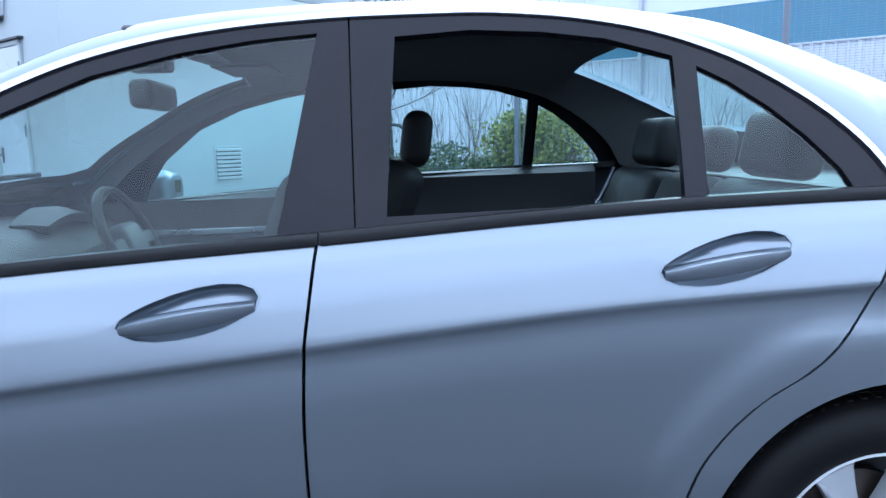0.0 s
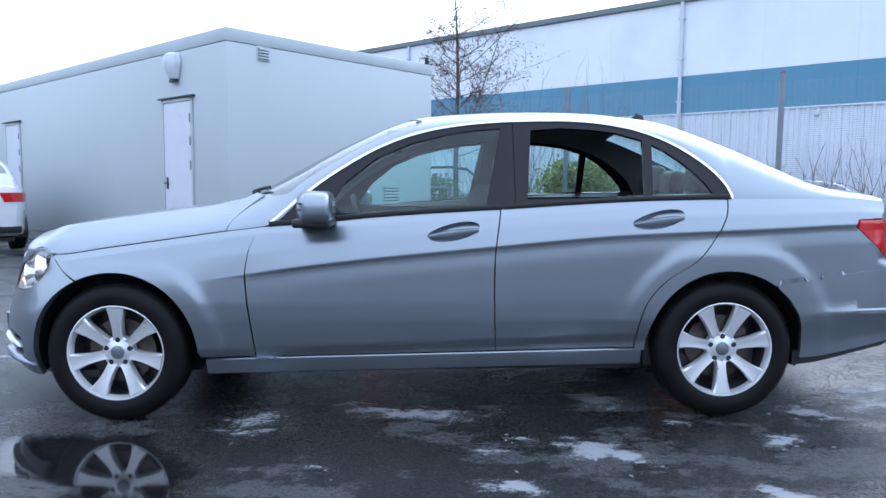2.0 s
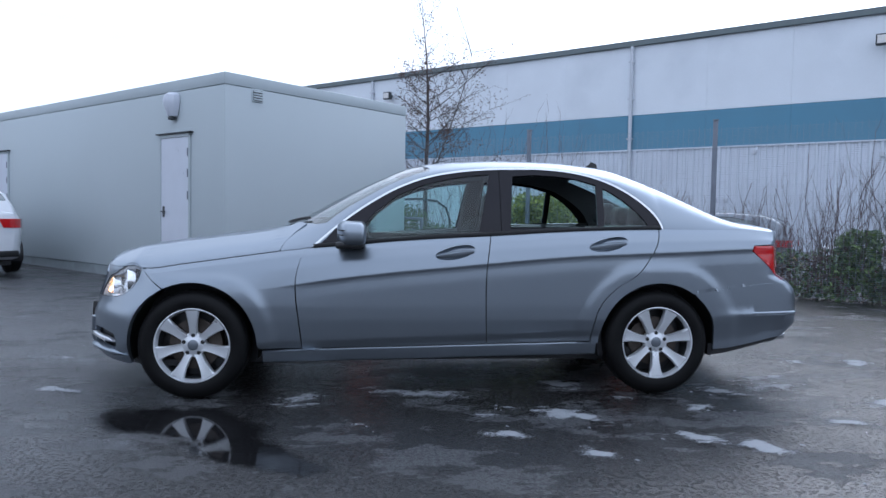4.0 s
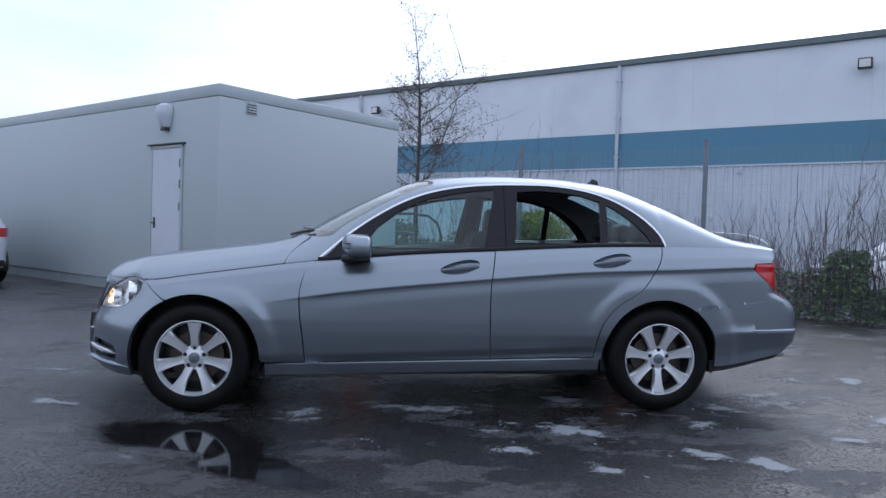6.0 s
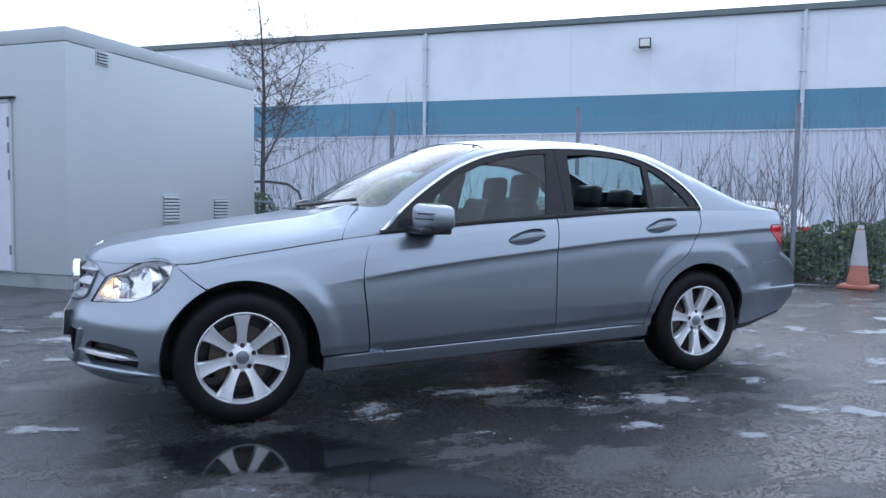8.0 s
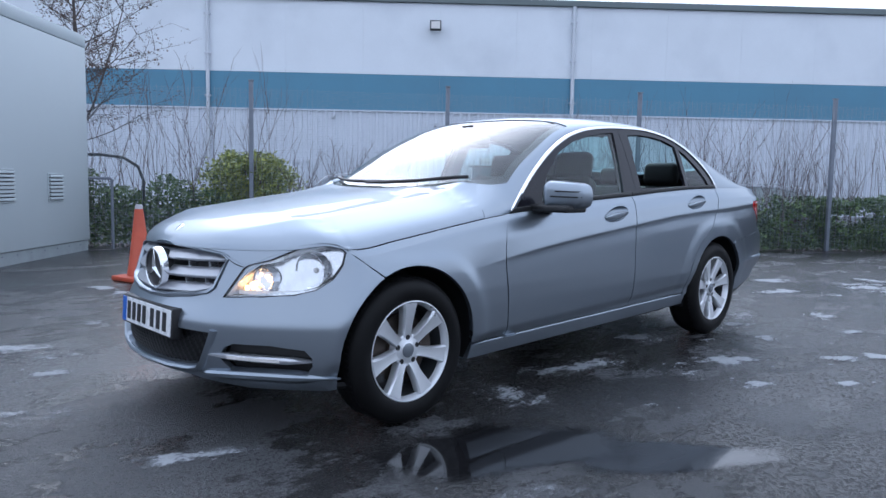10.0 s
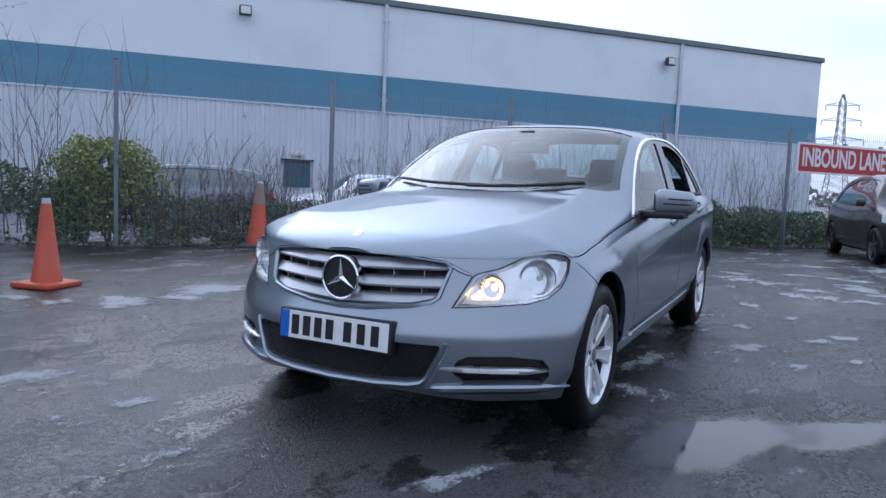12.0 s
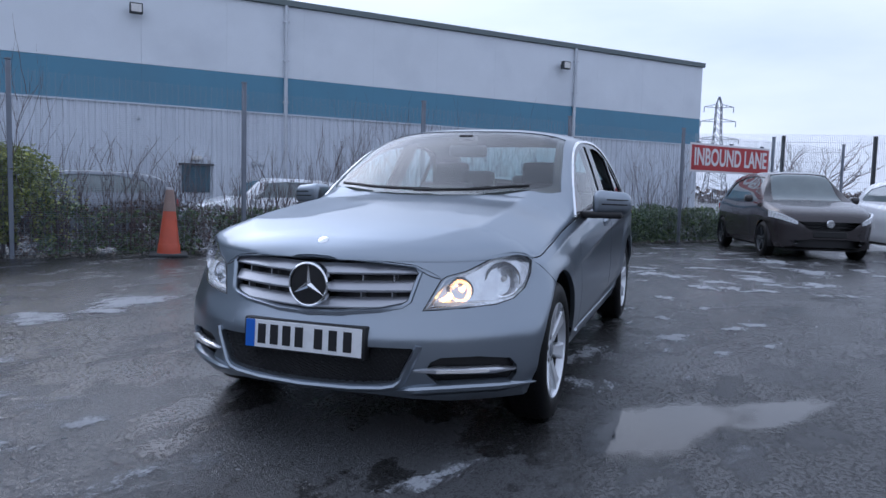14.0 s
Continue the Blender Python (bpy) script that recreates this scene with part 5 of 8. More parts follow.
def headlamps(s):
    def flip(bm):
        if s < 0:
            for v in bm.verts:
                v.co.y = -v.co.y
        return bm

    bm = fascia(0.43, 0.83, 0.55, 0.79, 30, 20, 0.0)
    cut(bm, [(0.632 + (a - 0.632) * 0.985, 0.67 + (b - 0.67) * 0.98) for a, b in HEADLAMP], 1, 2, keep=True)
    lens = part("headlamp", finish(flip(bm), Vector((-1, 0.5 * s, 0)), 0.004), M_LENS, car, "clear headlamp with chrome reflectors", 60)
    lens.visible_shadow = False
    bm = fascia(0.43, 0.83, 0.55, 0.79, 30, 20, 0.06)
    cut(bm, [(0.615 + (a - 0.632) * 0.90, 0.67 + (b - 0.67) * 0.97) for a, b in HEADLAMP], 1, 2, keep=True)
    part("bowl", finish(flip(bm), Vector((-1, 0.5 * s, 0)), -0.03), M_LAMPDARK, lens, "grey reflector housing", 60)
    bm = fascia(0.37, 0.80, 0.56, 0.79, 40, 24, 0.010)
    cut(bm, HEADLAMP, 1, 2)
    cut(bm, [(0.30, 0.50), (0.405, 0.58), (0.44, 0.69), (0.446, 0.74), (0.30, 0.76)], 1, 2)
    cut(bm, [(0.95, 0.95), (0.95, 0.765), (0.802, 0.764), (0.770, 0.780), (0.724, 0.785), (0.66, 0.772), (0.615, 0.75), (0.587, 0.735), (0.522, 0.715), (0.47, 0.716), (0.36, 0.745), (0.2, 0.76), (0.2, 0.95)], 1, 2)
    part("lamp_surround", finish(flip(bm), Vector((-1, 0.5 * s, 0)), 0.006), M_PAINT, car, "", 60)
    # round reflectors
    for h, z, r, dep in ((0.700, 0.678, 0.066, 0.03), (0.565, 0.640, 0.045, 0.03)):
        b = bmesh.new()
        x = front_x(h, z) + 0.035
        prof = [(0.012, 0.045), (r * 0.5, 0.035), (r * 0.85, 0.012), (r, -0.012), (r + 0.006, -0.014), (r + 0.006, 0.03)]
        lathe(b, prof, 28, "x", (0, 0, 0))
        bmesh.ops.transform(b, matrix=Matrix.Translation((x, s * h, z)) @ Matrix.Rotation(radians(-18 * s), 4, "Z"), verts=b.verts[:])
        part("reflector", b, M_REFLECTOR, lens)
        b = bmesh.new()
        bmesh.ops.create_uvsphere(b, u_segments=14, v_segments=8, radius=0.012 if h > 0.6 else 0.010, matrix=Matrix.Translation((x + 0.02, s * h, z)))
        part("bulb", b, M_AMBER if h < 0.6 and s < 0 else M_WHITELENS, lens)
    if s < 0:
        # small glowing beads stand in for the bulb's glints in the reflector
        for h, z, r in ((0.532, 0.618, 0.013), (0.512, 0.606, 0.010), (0.575, 0.652, 0.008), (0.548, 0.66, 0.006)):
            b = bmesh.new()
            bmesh.ops.create_uvsphere(b, u_segments=10, v_segments=6, radius=r, matrix=Matrix.Translation((front_x(h, z) + 0.03, s * h, z)))
            part("bulb_glint", b, M_AMBER, lens)
    # amber lower strip and dark inner bezel
    b = bmesh.new()
    pts, offs = [], []
    for h in spread(0.485, 0.66, 12):
        z = 0.588 + 0.02 * max(0, h - 0.6)
        pts.append((front_x(h, z) + 0.03, s * h, z))
        offs.append([(0, 0, 0.008), (0, 0, -0.008), (0.03, 0, -0.008), (0.03, 0, 0.008)])
    strip(b, pts, offs)
    part("marker_strip", b, M_WHITELENS, lens)
    b = bmesh.new()
    pts, offs = [], []
    for k, (h, z) in enumerate(HEADLAMP + HEADLAMP[:1]):
        c = Vector((0, 0.632 - h, 0.67 - z)).normalized() * 0.016
        pts.append((front_x(h, z) + 0.010, s * h, z))
        offs.append([(0, 0, 0), (0.004, s * c.y, c.z), (0.05, s * c.y, c.z), (0.05, 0, 0)])
    strip(b, pts, offs)
    part("bezel", b, M_LAMPWHITE, lens)
    # black strip stands for shade in the lamp gap; shut line from grille to lamp
    b = bmesh.new()
    pts, offs = [], []
    for k, (h, z) in enumerate(HEADLAMP + HEADLAMP[:1]):
        c = Vector((0, 0.632 - h, 0.67 - z)).normalized()
        pts.append((front_x(h, z), s * h, z))
        offs.append([(-0.0015, s * c.y * 0.004, c.z * 0.004), (-0.0015, -s * c.y * 0.001, -c.z * 0.001), (0.02, -s * c.y * 0.001, -c.z * 0.001), (0.02, s * c.y * 0.004, c.z * 0.004)])
    strip(b, pts, offs)
    part("gap_shade", b, M_INK, lens)
    b = bmesh.new()
    tube(b, [(front_x(h, z) - 0.0004, s * h, z) for h, z in ((0.436, 0.716), (0.45, 0.706), (0.47, 0.697), (0.485, 0.692), (0.501, 0.688))], 0.0022, 6)
    part("shut_line", b, M_INK, car)
    # bodywork between the lamp's upper edge and the bonnet
    lamp_top = lambda h: float(np.interp(h, [0.50, 0.522, 0.587, 0.618, 0.663, 0.724, 0.768, 0.80], [0.688, 0.703, 0.723, 0.742, 0.770, 0.784, 0.778, 0.757]))
    rows = []
    for h in spread(0.505, 0.80, 30):
        xb = -2.076 + 0.5 * (h / 0.875) ** 2.4
        zl = lamp_top(h)
        p1, p2 = Vector((front_x(h, zl) + 0.001, s * h, zl)), Vector((xb + 0.004, s * h, max(edge_z(xb) - 0.003, zl + 0.001)))
        rows.append([p1.lerp(p2, q) for q in (0, 0.5, 1)])
    part("lamp_eyebrow", sheet(rows, Vector((-1, 0, 0.5)), 0.006), M_PAINT, car, "", 60)


both(headlamps)


def plate():
    root_x = front_x(0.26, 0.45) - 0.012
    m = Matrix.Translation((root_x - 0.010, 0, 0.446)) @ Matrix.Rotation(radians(4), 4, "Y")

    def put(bm):
        bmesh.ops.transform(bm, matrix=m, verts=bm.verts[:])
        return bm

    b = bmesh.new()
    box(b, 0.0, 0.05, -0.272, 0.272, -0.064, 0.064, 0.006, 2)
    pl = part("number_plate", put(b), M_BLACK, car, "white number plate in a black holder")
    b = bmesh.new()
    box(b, -0.004, -0.0005, -0.26, 0.26, -0.0555, 0.0555, 0.0012, 1)
    face = part("plate_face", put(b), M_PLATE, pl)
    b = bmesh.new()
    box(b, -0.0062, -0.0042, 0.218, 0.2595, -0.055, 0.055)
    part("blue_band", put(b), M_PLATEBLUE, face)
    # seven plain bars for the characters
    for y in (0.185, 0.128, 0.071, 0.014, -0.072, -0.136, -0.200):
        b = bmesh.new()
        box(b, -0.0062, -0.0042, y - 0.018, y + 0.018, -0.0395, 0.0395)
        part("character_bar", put(b), M_INK, face)


plate()


# ---- bonnet, screens, roof, boot ----
def shell(x_list, nv, out=Vector((0, 0, 1)), lim=1.0):
    rows = []
    for x in x_list:
        he = edge_h(x)
        rows.append([(x, he * math.sin(a) * lim, top_z(x, math.sin(a) * lim)) for a in spread(-math.pi / 2, math.pi / 2, nv)])
    return sheet(rows, out, 0)


def screen_low(y):
    return -0.955 + 0.30 * (abs(y) / 0.70) ** 2.3


def screen_top(y):
    return -0.095 + 0.13 * (abs(y) / 0.60) ** 2


def screen_side(x):
    return edge_h(x) - 0.058 - 0.03 * smoothstep(-0.3, -0.75, x)


def rear_glass_side(x):
    return float(np.interp(x, [1.0, 1.2, 1.5, 1.72], [0.47, 0.53, 0.59, 0.62]))


def bonnet():
    def back_edge(y):
        y = abs(y)
        if y < 0.62:
            return screen_low(y) - 0.02
        return float(np.interp(y, [0.62, 0.665, 0.72, 0.80, 0.9], [screen_low(0.62) - 0.02, -0.800, -0.838, -0.884, -0.92]))

    rows = []
    for t in spread(0, 1, 60):
        row = []
        for a in spread(-math.pi / 2, math.pi / 2, 111):
            v = math.sin(a) * 0.9998
            x = -1.5
            for _ in range(6):
                y = v * edge_h(x)
                end = back_edge(y if t > 0.5 else v * 0.80)
                x = -2.073 + (end + 2.073) * (0.35 * t * t + 0.65 * t if t > 0 else 0)
            row.append((x, v * edge_h(x), top_z(x, v)))
        rows.append(row)
    bm = sheet(rows, Vector((0, 0, 1)), 0)
    # soft ridges run back from the lamps
    for v in bm.verts:
        u = abs(v.co.y) / max(edge_h(v.co.x), 0.05)
        v.co.z += 0.018 * math.exp(-(abs(u - 0.70) / 0.105) ** 1.2) * smoothstep(-2.02, -1.6, v.co.x)
    lip = [(0.27, 0.7565), (0.41, 0.741), (0.448, 0.722), (0.472, 0.711), (0.503, 0.692), (0.537, 0.707), (0.59, 0.735), (0.645, 0.7575)]
    nose = fascia(0.2, 0.72, 0.68, 0.775, 50, 16)
    cut(nose, lip, 1, 2, keep=True)
    geo = [[v.co.copy() for v in f.verts] for f in nose.faces]
    nose.free()
    for fvs in geo:
        for s in (1, -1):
            bm.faces.new([bm.verts.new((c.x, s * c.y, c.z)) for c in (fvs if s > 0 else fvs[::-1])])
    fill = fascia(0.36, 0.60, 0.60, 0.77, 24, 18, 0.006)
    cut(fill, [(0.435, 0.60), (0.475, 0.60), (0.515, 0.66), (0.565, 0.708), (0.60, 0.733), (0.52, 0.748), (0.40, 0.752), (0.36, 0.752), (0.43, 0.728), (0.442, 0.70)], 1, 2, keep=True)
    geo = [[v.co.copy() for v in f.verts] for f in fill.faces]
    fill.free()
    for fvs in geo:
        for s in (1, -1):
            bm.faces.new([bm.verts.new((c.x, s * c.y, c.z)) for c in (fvs if s > 0 else fvs[::-1])])
    ob = part("bonnet", finish(bm, Vector((0, 0, 1)), 0.02), M_PAINT, car, "", 40)
    b = bmesh.new()
    lathe(b, [(0.0005, 0.004), (0.018, 0.003), (0.022, 0.0), (0.022, -0.008)], 24, "z")
    bmesh.ops.transform(b, matrix=Matrix.Translation(on_top(-2.005, 0) + Vector((-0.001, 0, 0.001))) @ Matrix.Rotation(radians(-36), 4, "Y"), verts=b.verts[:])
    part("badge", b, M_CHROME, ob, "small bright round badge")


bonnet()


def roof():
    xs = spread(-0.93, 0.1, 60) + spread(0.13, 1.0, 30) + spread(1.02, 1.40, 26) + spread(1.413, 2.265, 46)
    bm = shell(xs, 65)
    # front screen opening
    scr = [(screen_low(y) , y) for y in spread(-0.66, 0.66, 23)]
    left = [(x, screen_side(x)) for x in spread(-0.62, -0.0, 10)]
    top = [(screen_top(y), y) for y in spread(0.52, -0.52, 11)]
    right = [(x, -screen_side(x)) for x in spread(-0.0, -0.62, 10)]
    hole = scr + left + top + right
    cut(bm, hole, 0, 1)
    # ahead of the screen the bonnet takes over
    for sgn in (1, -1):
        ahead = [(-1.2, 0), (screen_low(0) + 0.0005, 0)] + [(screen_low(y) + 0.0005, sgn * y) for y in spread(0.08, 0.60, 9)] + [(-0.81, sgn * 0.665), (-0.84, sgn * 0.72), (-0.88, sgn * 0.80), (-0.895, sgn * 0.95), (-1.2, sgn * 0.95)]
        cut(bm, ahead, 0, 1)
    rear = [(1.16 - 0.05 * (y / 0.5) ** 2, y) for y in spread(-0.50, 0.50, 9)] + [(x, rear_glass_side(x)) for x in spread(1.2, 1.70, 6)] + [(1.80 - 0.10 * (y / 0.6) ** 2, y) for y in spread(0.60, -0.60, 9)] + [(x, -rear_glass_side(x)) for x in spread(1.70, 1.2, 6)]
    cut(bm, rear, 0, 1)
    boot = [(1.86, y) for y in (-0.66, 0.66)] + [(2.2, 0.70), (2.6, 0.70), (2.6, -0.70), (2.2, -0.70)]
    cut(bm, boot, 0, 1)
    part("roof", finish(bm, Vector((0, 0, 1)), 0.02), M_PAINT, car, "", 40)
    bm = shell(spread(1.80, 2.285, 24), 41)
    cut(bm, [(1.862, -0.657), (2.2, -0.697), (2.6, -0.697), (2.6, 0.697), (2.2, 0.697), (1.862, 0.657)], 0, 1, keep=True)
    part("boot_lid", finish(bm, Vector((0, 0, 1)), 0.03), M_PAINT, car)
    # rear faces of boot and the strip between screen and lid
    rows = [[(rear_x(y, z), y, z) for y in spread(-0.75, 0.75, 21)] for z in spread(0.66, 0.992, 14)]
    part("boot_face", sheet(rows, Vector((1, 0, 0)), 0.02), M_PAINT, car)
    # glass
    def pane(name, poly, xs_, mt, drop):
        g = shell(xs_, 49)
        cut(g, poly, 0, 1, keep=True)
        ob = part(name, finish(g, Vector((0, 0, 1)), 0.004, -drop), mt, car, "", 60)
        ob.visible_shadow = False
        return ob
    pane("windscreen", hole, spread(-0.95, 0.12, 40), M_SCREEN, 0.004)
    pane("rear_screen", rear, spread(1.08, 1.84, 30), M_GLASS, 0.004)
    # black edge band of the windscreen
    g = shell(spread(-0.95, 0.12, 60), 65)
    cut(g, hole, 0, 1, keep=True)
    small = [(-0.47 + (x + 0.47) * 0.955 + 0.012, y * 0.93) for x, y in hole]
    cut(g, small, 0, 1)
    part("screen_border", finish(g, Vector((0, 0, 1)), 0, -0.0075), M_BLACK, car)
    # cowl panel under the screen
    rows = []
    for t in spread(0, 1, 4):
        rows.append([tuple(on_top(screen_low(y) - 0.06 + 0.09 * t, y) + Vector((0, 0, -0.028 + 0.012 * t))) for y in spread(-0.66, 0.66, 31)])
    part("cowl", sheet(rows, Vector((0, 0, 1)), 0.02), M_BLACK, car, "black plastic scuttle below the windscreen")
    # wipers
    for pts_y in ([(0.58, 0.02), (0.30, 0.025), (-0.05, 0.03)], [(0.05, 0.0), (-0.25, 0.015), (-0.55, 0.035)]):
        b = bmesh.new()
        pts = []
        for y, up in [(pts_y[0][0] + (pts_y[2][0] - pts_y[0][0]) * t, 0.012) for t in spread(0, 1, 12)]:
            x = screen_low(y) + 0.035 + 0.03 * abs(y - pts_y[0][0])
            pts.append(on_top(x, y) + Vector((-0.008, 0, up)))
        tube(b, pts, 0.009, 6)
        part("wiper", b, M_BLACK, car, "black wiper blade")
    # roof aerial fin
    b = bmesh.new()
    box(b, 1.13, 1.25, -0.022, 0.022, 0, 0.082, 0.012, 3)
    for v in b.verts:
        if v.co.z > 0.02:
            v.co.x = 1.215 + (v.co.x - 1.20) * 0.40
            v.co.y *= 0.35
        v.co.z += top_z(v.co.x, 0) - 0.004
    part("aerial", b, M_BLACK, car, "small roof aerial fin")


roof()


def rear_bumper():
    rows = []
    top = smooth_curve([(0.0, 0.66), (0.6, 0.665), (0.75, 0.67), (0.95, 0.61)])
    zs = [0.27, 0.31, 0.36, 0.42, 0.468, 0.476, 0.492, 0.50, 0.55, 0.60, 0.63, 0.655, 0.67]
    for z in zs:
        row = []
        for w in spread(-1, 1, 161):
            sgn = 1 if w > 0 else -1
            a = abs(w)
            ridge = 0.010 if 0.47 < z < 0.495 else 0.0
            if a < 0.55:
                y = a / 0.55 * 0.74
                x = rear_x(y, z) + ridge
            else:
                f = (a - 0.55) / 0.45
                x_end = AXLE + math.sqrt(max(ARCH_R**2 - (z - HUB_Z) ** 2, 0.0004)) if z < HUB_Z + ARCH_R - 0.002 else AXLE + 0.1
                x_end = max(x_end, 1.598 if z > 0.6 else 0)
                xs = rear_x(0.74, z)
                x = xs + (x_end - xs) * f
                y = side_h(x, min(z, 0.609 + 0.13 * max(x - 1.59, 0)) if z > 0.6 else z) + ridge * (1 - f) + 0.003
            zz = z
            if z > 0.6:
                zz = min(z, 0.611 + 0.13 * max(x - 1.59, 0)) + 0.004
            if z < 0.42:
                zz = z + 0.07 * smoothstep(1.75, 2.3, x) * (0.42 - z) / 0.15
            row.append((x, sgn * y, zz))
        rows.append(row)
    rb = part("rear_bumper", sheet(rows, Vector((1, 0, 0)), 0.02), M_PAINT, car, "", 30)
    rows = []
    for k, z in enumerate((0.235, 0.25, 0.27, 0.30)):
        row = []
        for w in spread(-1, 1, 41):
            sgn, a = (1 if w > 0 else -1), abs(w)
            y = a ** 0.7 * 0.84
            x = rear_x(y, max(z, 0.30)) - 0.03 - (0.03 if k == 0 else 0)
            if a > 0.6:
                x = x + (1.715 - x) * ((a - 0.6) / 0.4)
                y = side_h(x, max(z, 0.27)) - 0.012
            row.append((x, sgn * y, z + 0.075 * smoothstep(1.72, 2.25, x)))
        rows.append(row)
    part("valance", sheet(rows, Vector((1, 0, 0)), 0.02), M_BLACK, rb)
    for s in (-1, 1):
        b = bmesh.new()
        lathe(b, [(0.030, 0.0), (0.036, 0.0), (0.038, -0.09), (0.030, -0.09)], 18, "x", (2.33, s * 0.56, 0.318), True)
        part("tailpipe", b, M_CHROME, rb, "bright oval tailpipe")


rear_bumper()


# ---- side windows and trim ----
FRONT_GLASS = [(-0.445, 0.935), (-0.435, 0.965), (-0.345, 1.085), (-0.20, 1.197), (-0.04, 1.264), (0.12, 1.302), (0.25, 1.322), (0.368, 1.332), (0.33, 1.15), (0.292, 0.975)]
REAR_GLASS = [(0.482, 1.002), (0.495, 1.16), (0.510, 1.322), (0.65, 1.331), (0.78, 1.324), (0.90, 1.308), (1.022, 1.272), (1.012, 1.012)]
QUARTER_GLASS = [(1.054, 1.018), (1.064, 1.252), (1.12, 1.222), (1.19, 1.172), (1.25, 1.118), (1.305, 1.058), (1.325, 1.022)]


def window_frames(s):
    def region(xa, xb, inset=0.0, n=44, rows_n=20):
        rows = []
        for x in spread(xa, xb, n):
            lo, hi = belt_z(x) + 0.001, chrome_z(x)
            hi = max(hi, lo + 0.002)
            rows.append([(x, s * (glass_h(x, z) - inset), z) for z in spread(lo, hi, rows_n)])
        return rows

    out = Vector((0, s, 0.3))
    bm = sheet(region(-0.685, 0.425), out, 0)
    cut(bm, FRONT_GLASS, 0, 2)
    front = part("front_window_frame", finish(bm, out, 0.018), M_GLOSSBLACK, car, "dark window frame and pillar cover")
    bm = sheet(region(0.428, 1.411), out, 0)
    cut(bm, REAR_GLASS, 0, 2)
    cut(bm, QUARTER_GLASS, 0, 2)
    rear = part("rear_window_frame", finish(bm, out, 0.018), M_GLOSSBLACK, car, "dark window frame and pillar cover")
    panes = [("front_window", FRONT_GLASS, (-0.5, 0.45)), ("quarter_window", QUARTER_GLASS, (1.0, 1.38))]
    if s > 0:
        panes.append(("rear_window", REAR_GLASS, (0.44, 1.08)))
    for name, poly, (a, b) in panes:
        g = sheet(region(a, b, 0.007, 20, 12), out, 0)
        cx, cz = sum(p[0] for p in poly) / len(poly), sum(p[1] for p in poly) / len(poly)
        cut(g, [(cx + (x - cx) * 1.02, cz + (z - cz) * 1.02) for x, z in poly], 0, 2, keep=True)
        ob = part(name, finish(g, out, 0.003), M_GLASS, car, "", 60)
        ob.visible_shadow = False
    # bright strip round the top, dark strip along the belt
    b = bmesh.new()
    pts, offs = [], []
    for x in spread(-0.69, 1.30, 70) + [1.33, 1.35, 1.365, 1.38, 1.39, 1.40, 1.407, 1.411]:
        z = chrome_z(x)
        d = Vector((0.01, 0, chrome_z(min(x + 0.01, 1.412)) - z)).normalized()
        nrm = Vector((-d.z, 0, d.x))
        pts.append((x, s * glass_h(x, z), z))
        offs.append([tuple(nrm * 0.009 + Vector((0, -s * 0.004, 0))), tuple(nrm * 0.007 + Vector((0, s * 0.008, 0))), tuple(nrm * -0.004 + Vector((0, s * 0.009, 0))), tuple(nrm * -0.007 + Vector((0, -s * 0.002, 0)))])
    strip(b, pts, offs)
    bmesh.ops.recalc_face_normals(b, faces=b.faces[:])
    part("chrome_strip", b, M_CHROME, car, "thin chrome strip over the windows", 50)
    for xa, xb in ((-0.69, 0.362), (0.366, 1.40)):
        b = bmesh.new()
        pts, offs = [], []
        for x in spread(xa, xb, 30):
            z = belt_z(x) + 0.010
            pts.append((x, s * glass_h(x, z), z))
            offs.append([(0, -s * 0.003, 0.012), (0, s * 0.008, 0.010), (0, s * 0.011, 0.0), (0, s * 0.008, -0.011), (0, -s * 0.003, -0.012)])
        strip(b, pts, offs)
        bmesh.ops.recalc_face_normals(b, faces=b.faces[:])
        part("belt_trim", b, M_BLACK, car, "", 50)


both(window_frames)


def mirrors(s):
    b = bmesh.new()
    box(b, -0.555, -0.375, 0.865, 1.07, 0.903, 1.045, 0.042, 5)
    for v in b.verts:
        t = (v.co.y - 0.865) / 0.205
        u = (v.co.x + 0.555) / 0.18
        v.co.z -= 0.020 * t * t * (1 if v.co.z > 0.97 else -0.4)
        v.co.x += 0.055 * t * (1 - u)
        v.co.y *= 1
    for v in b.verts:
        v.co.y *= s
    if s < 0:
        bmesh.ops.reverse_faces(b, faces=b.faces[:])
    mir = part("door_mirror", b, M_PAINT, car, "body-coloured door mirror with lamp strip", 50)
    b = bmesh.new()
    box(b, -0.545, -0.385, 0.79, 1.03, 0.888, 0.925, 0.012, 3)
    box(b, -0.52, -0.42, 0.76, 0.90, 0.885, 0.915, 0.010, 3)
    for v in b.verts:
        v.co.y *= s
    part("mirror_foot", b, M_BLACK, mir)
    b = bmesh.new()
    rows = [[(-0.3735, s * y, z) for y in spread(0.915, 1.0, 8)] for z in spread(0.95, 1.0, 6)]
    part("mirror_glass", sheet(rows, Vector((1, 0, 0)), 0.002), M_CHROME, mir)
    for z, y0, y1 in ((0.994, 0.945, 1.062), (0.968, 0.92, 1.066)):
        b = bmesh.new()
        pts, offs = [], []
        for k, y in enumerate(spread(y0, y1, 9)):
            t = (y - 0.865) / 0.205
            x = -0.5585 + 0.055 * t + 0.028 * smoothstep(0.82, 1.05, t)
            pts.append((x, s * y, z - 0.004 * t))
            offs.append([(-0.0015, 0, 0.0035), (-0.0015, 0, -0.0035), (0.01, 0, -0.0035), (0.01, 0, 0.0035)])
        strip(b, pts, offs)
        part("lamp_strip", b, M_BLACK, mir)


both(mirrors)


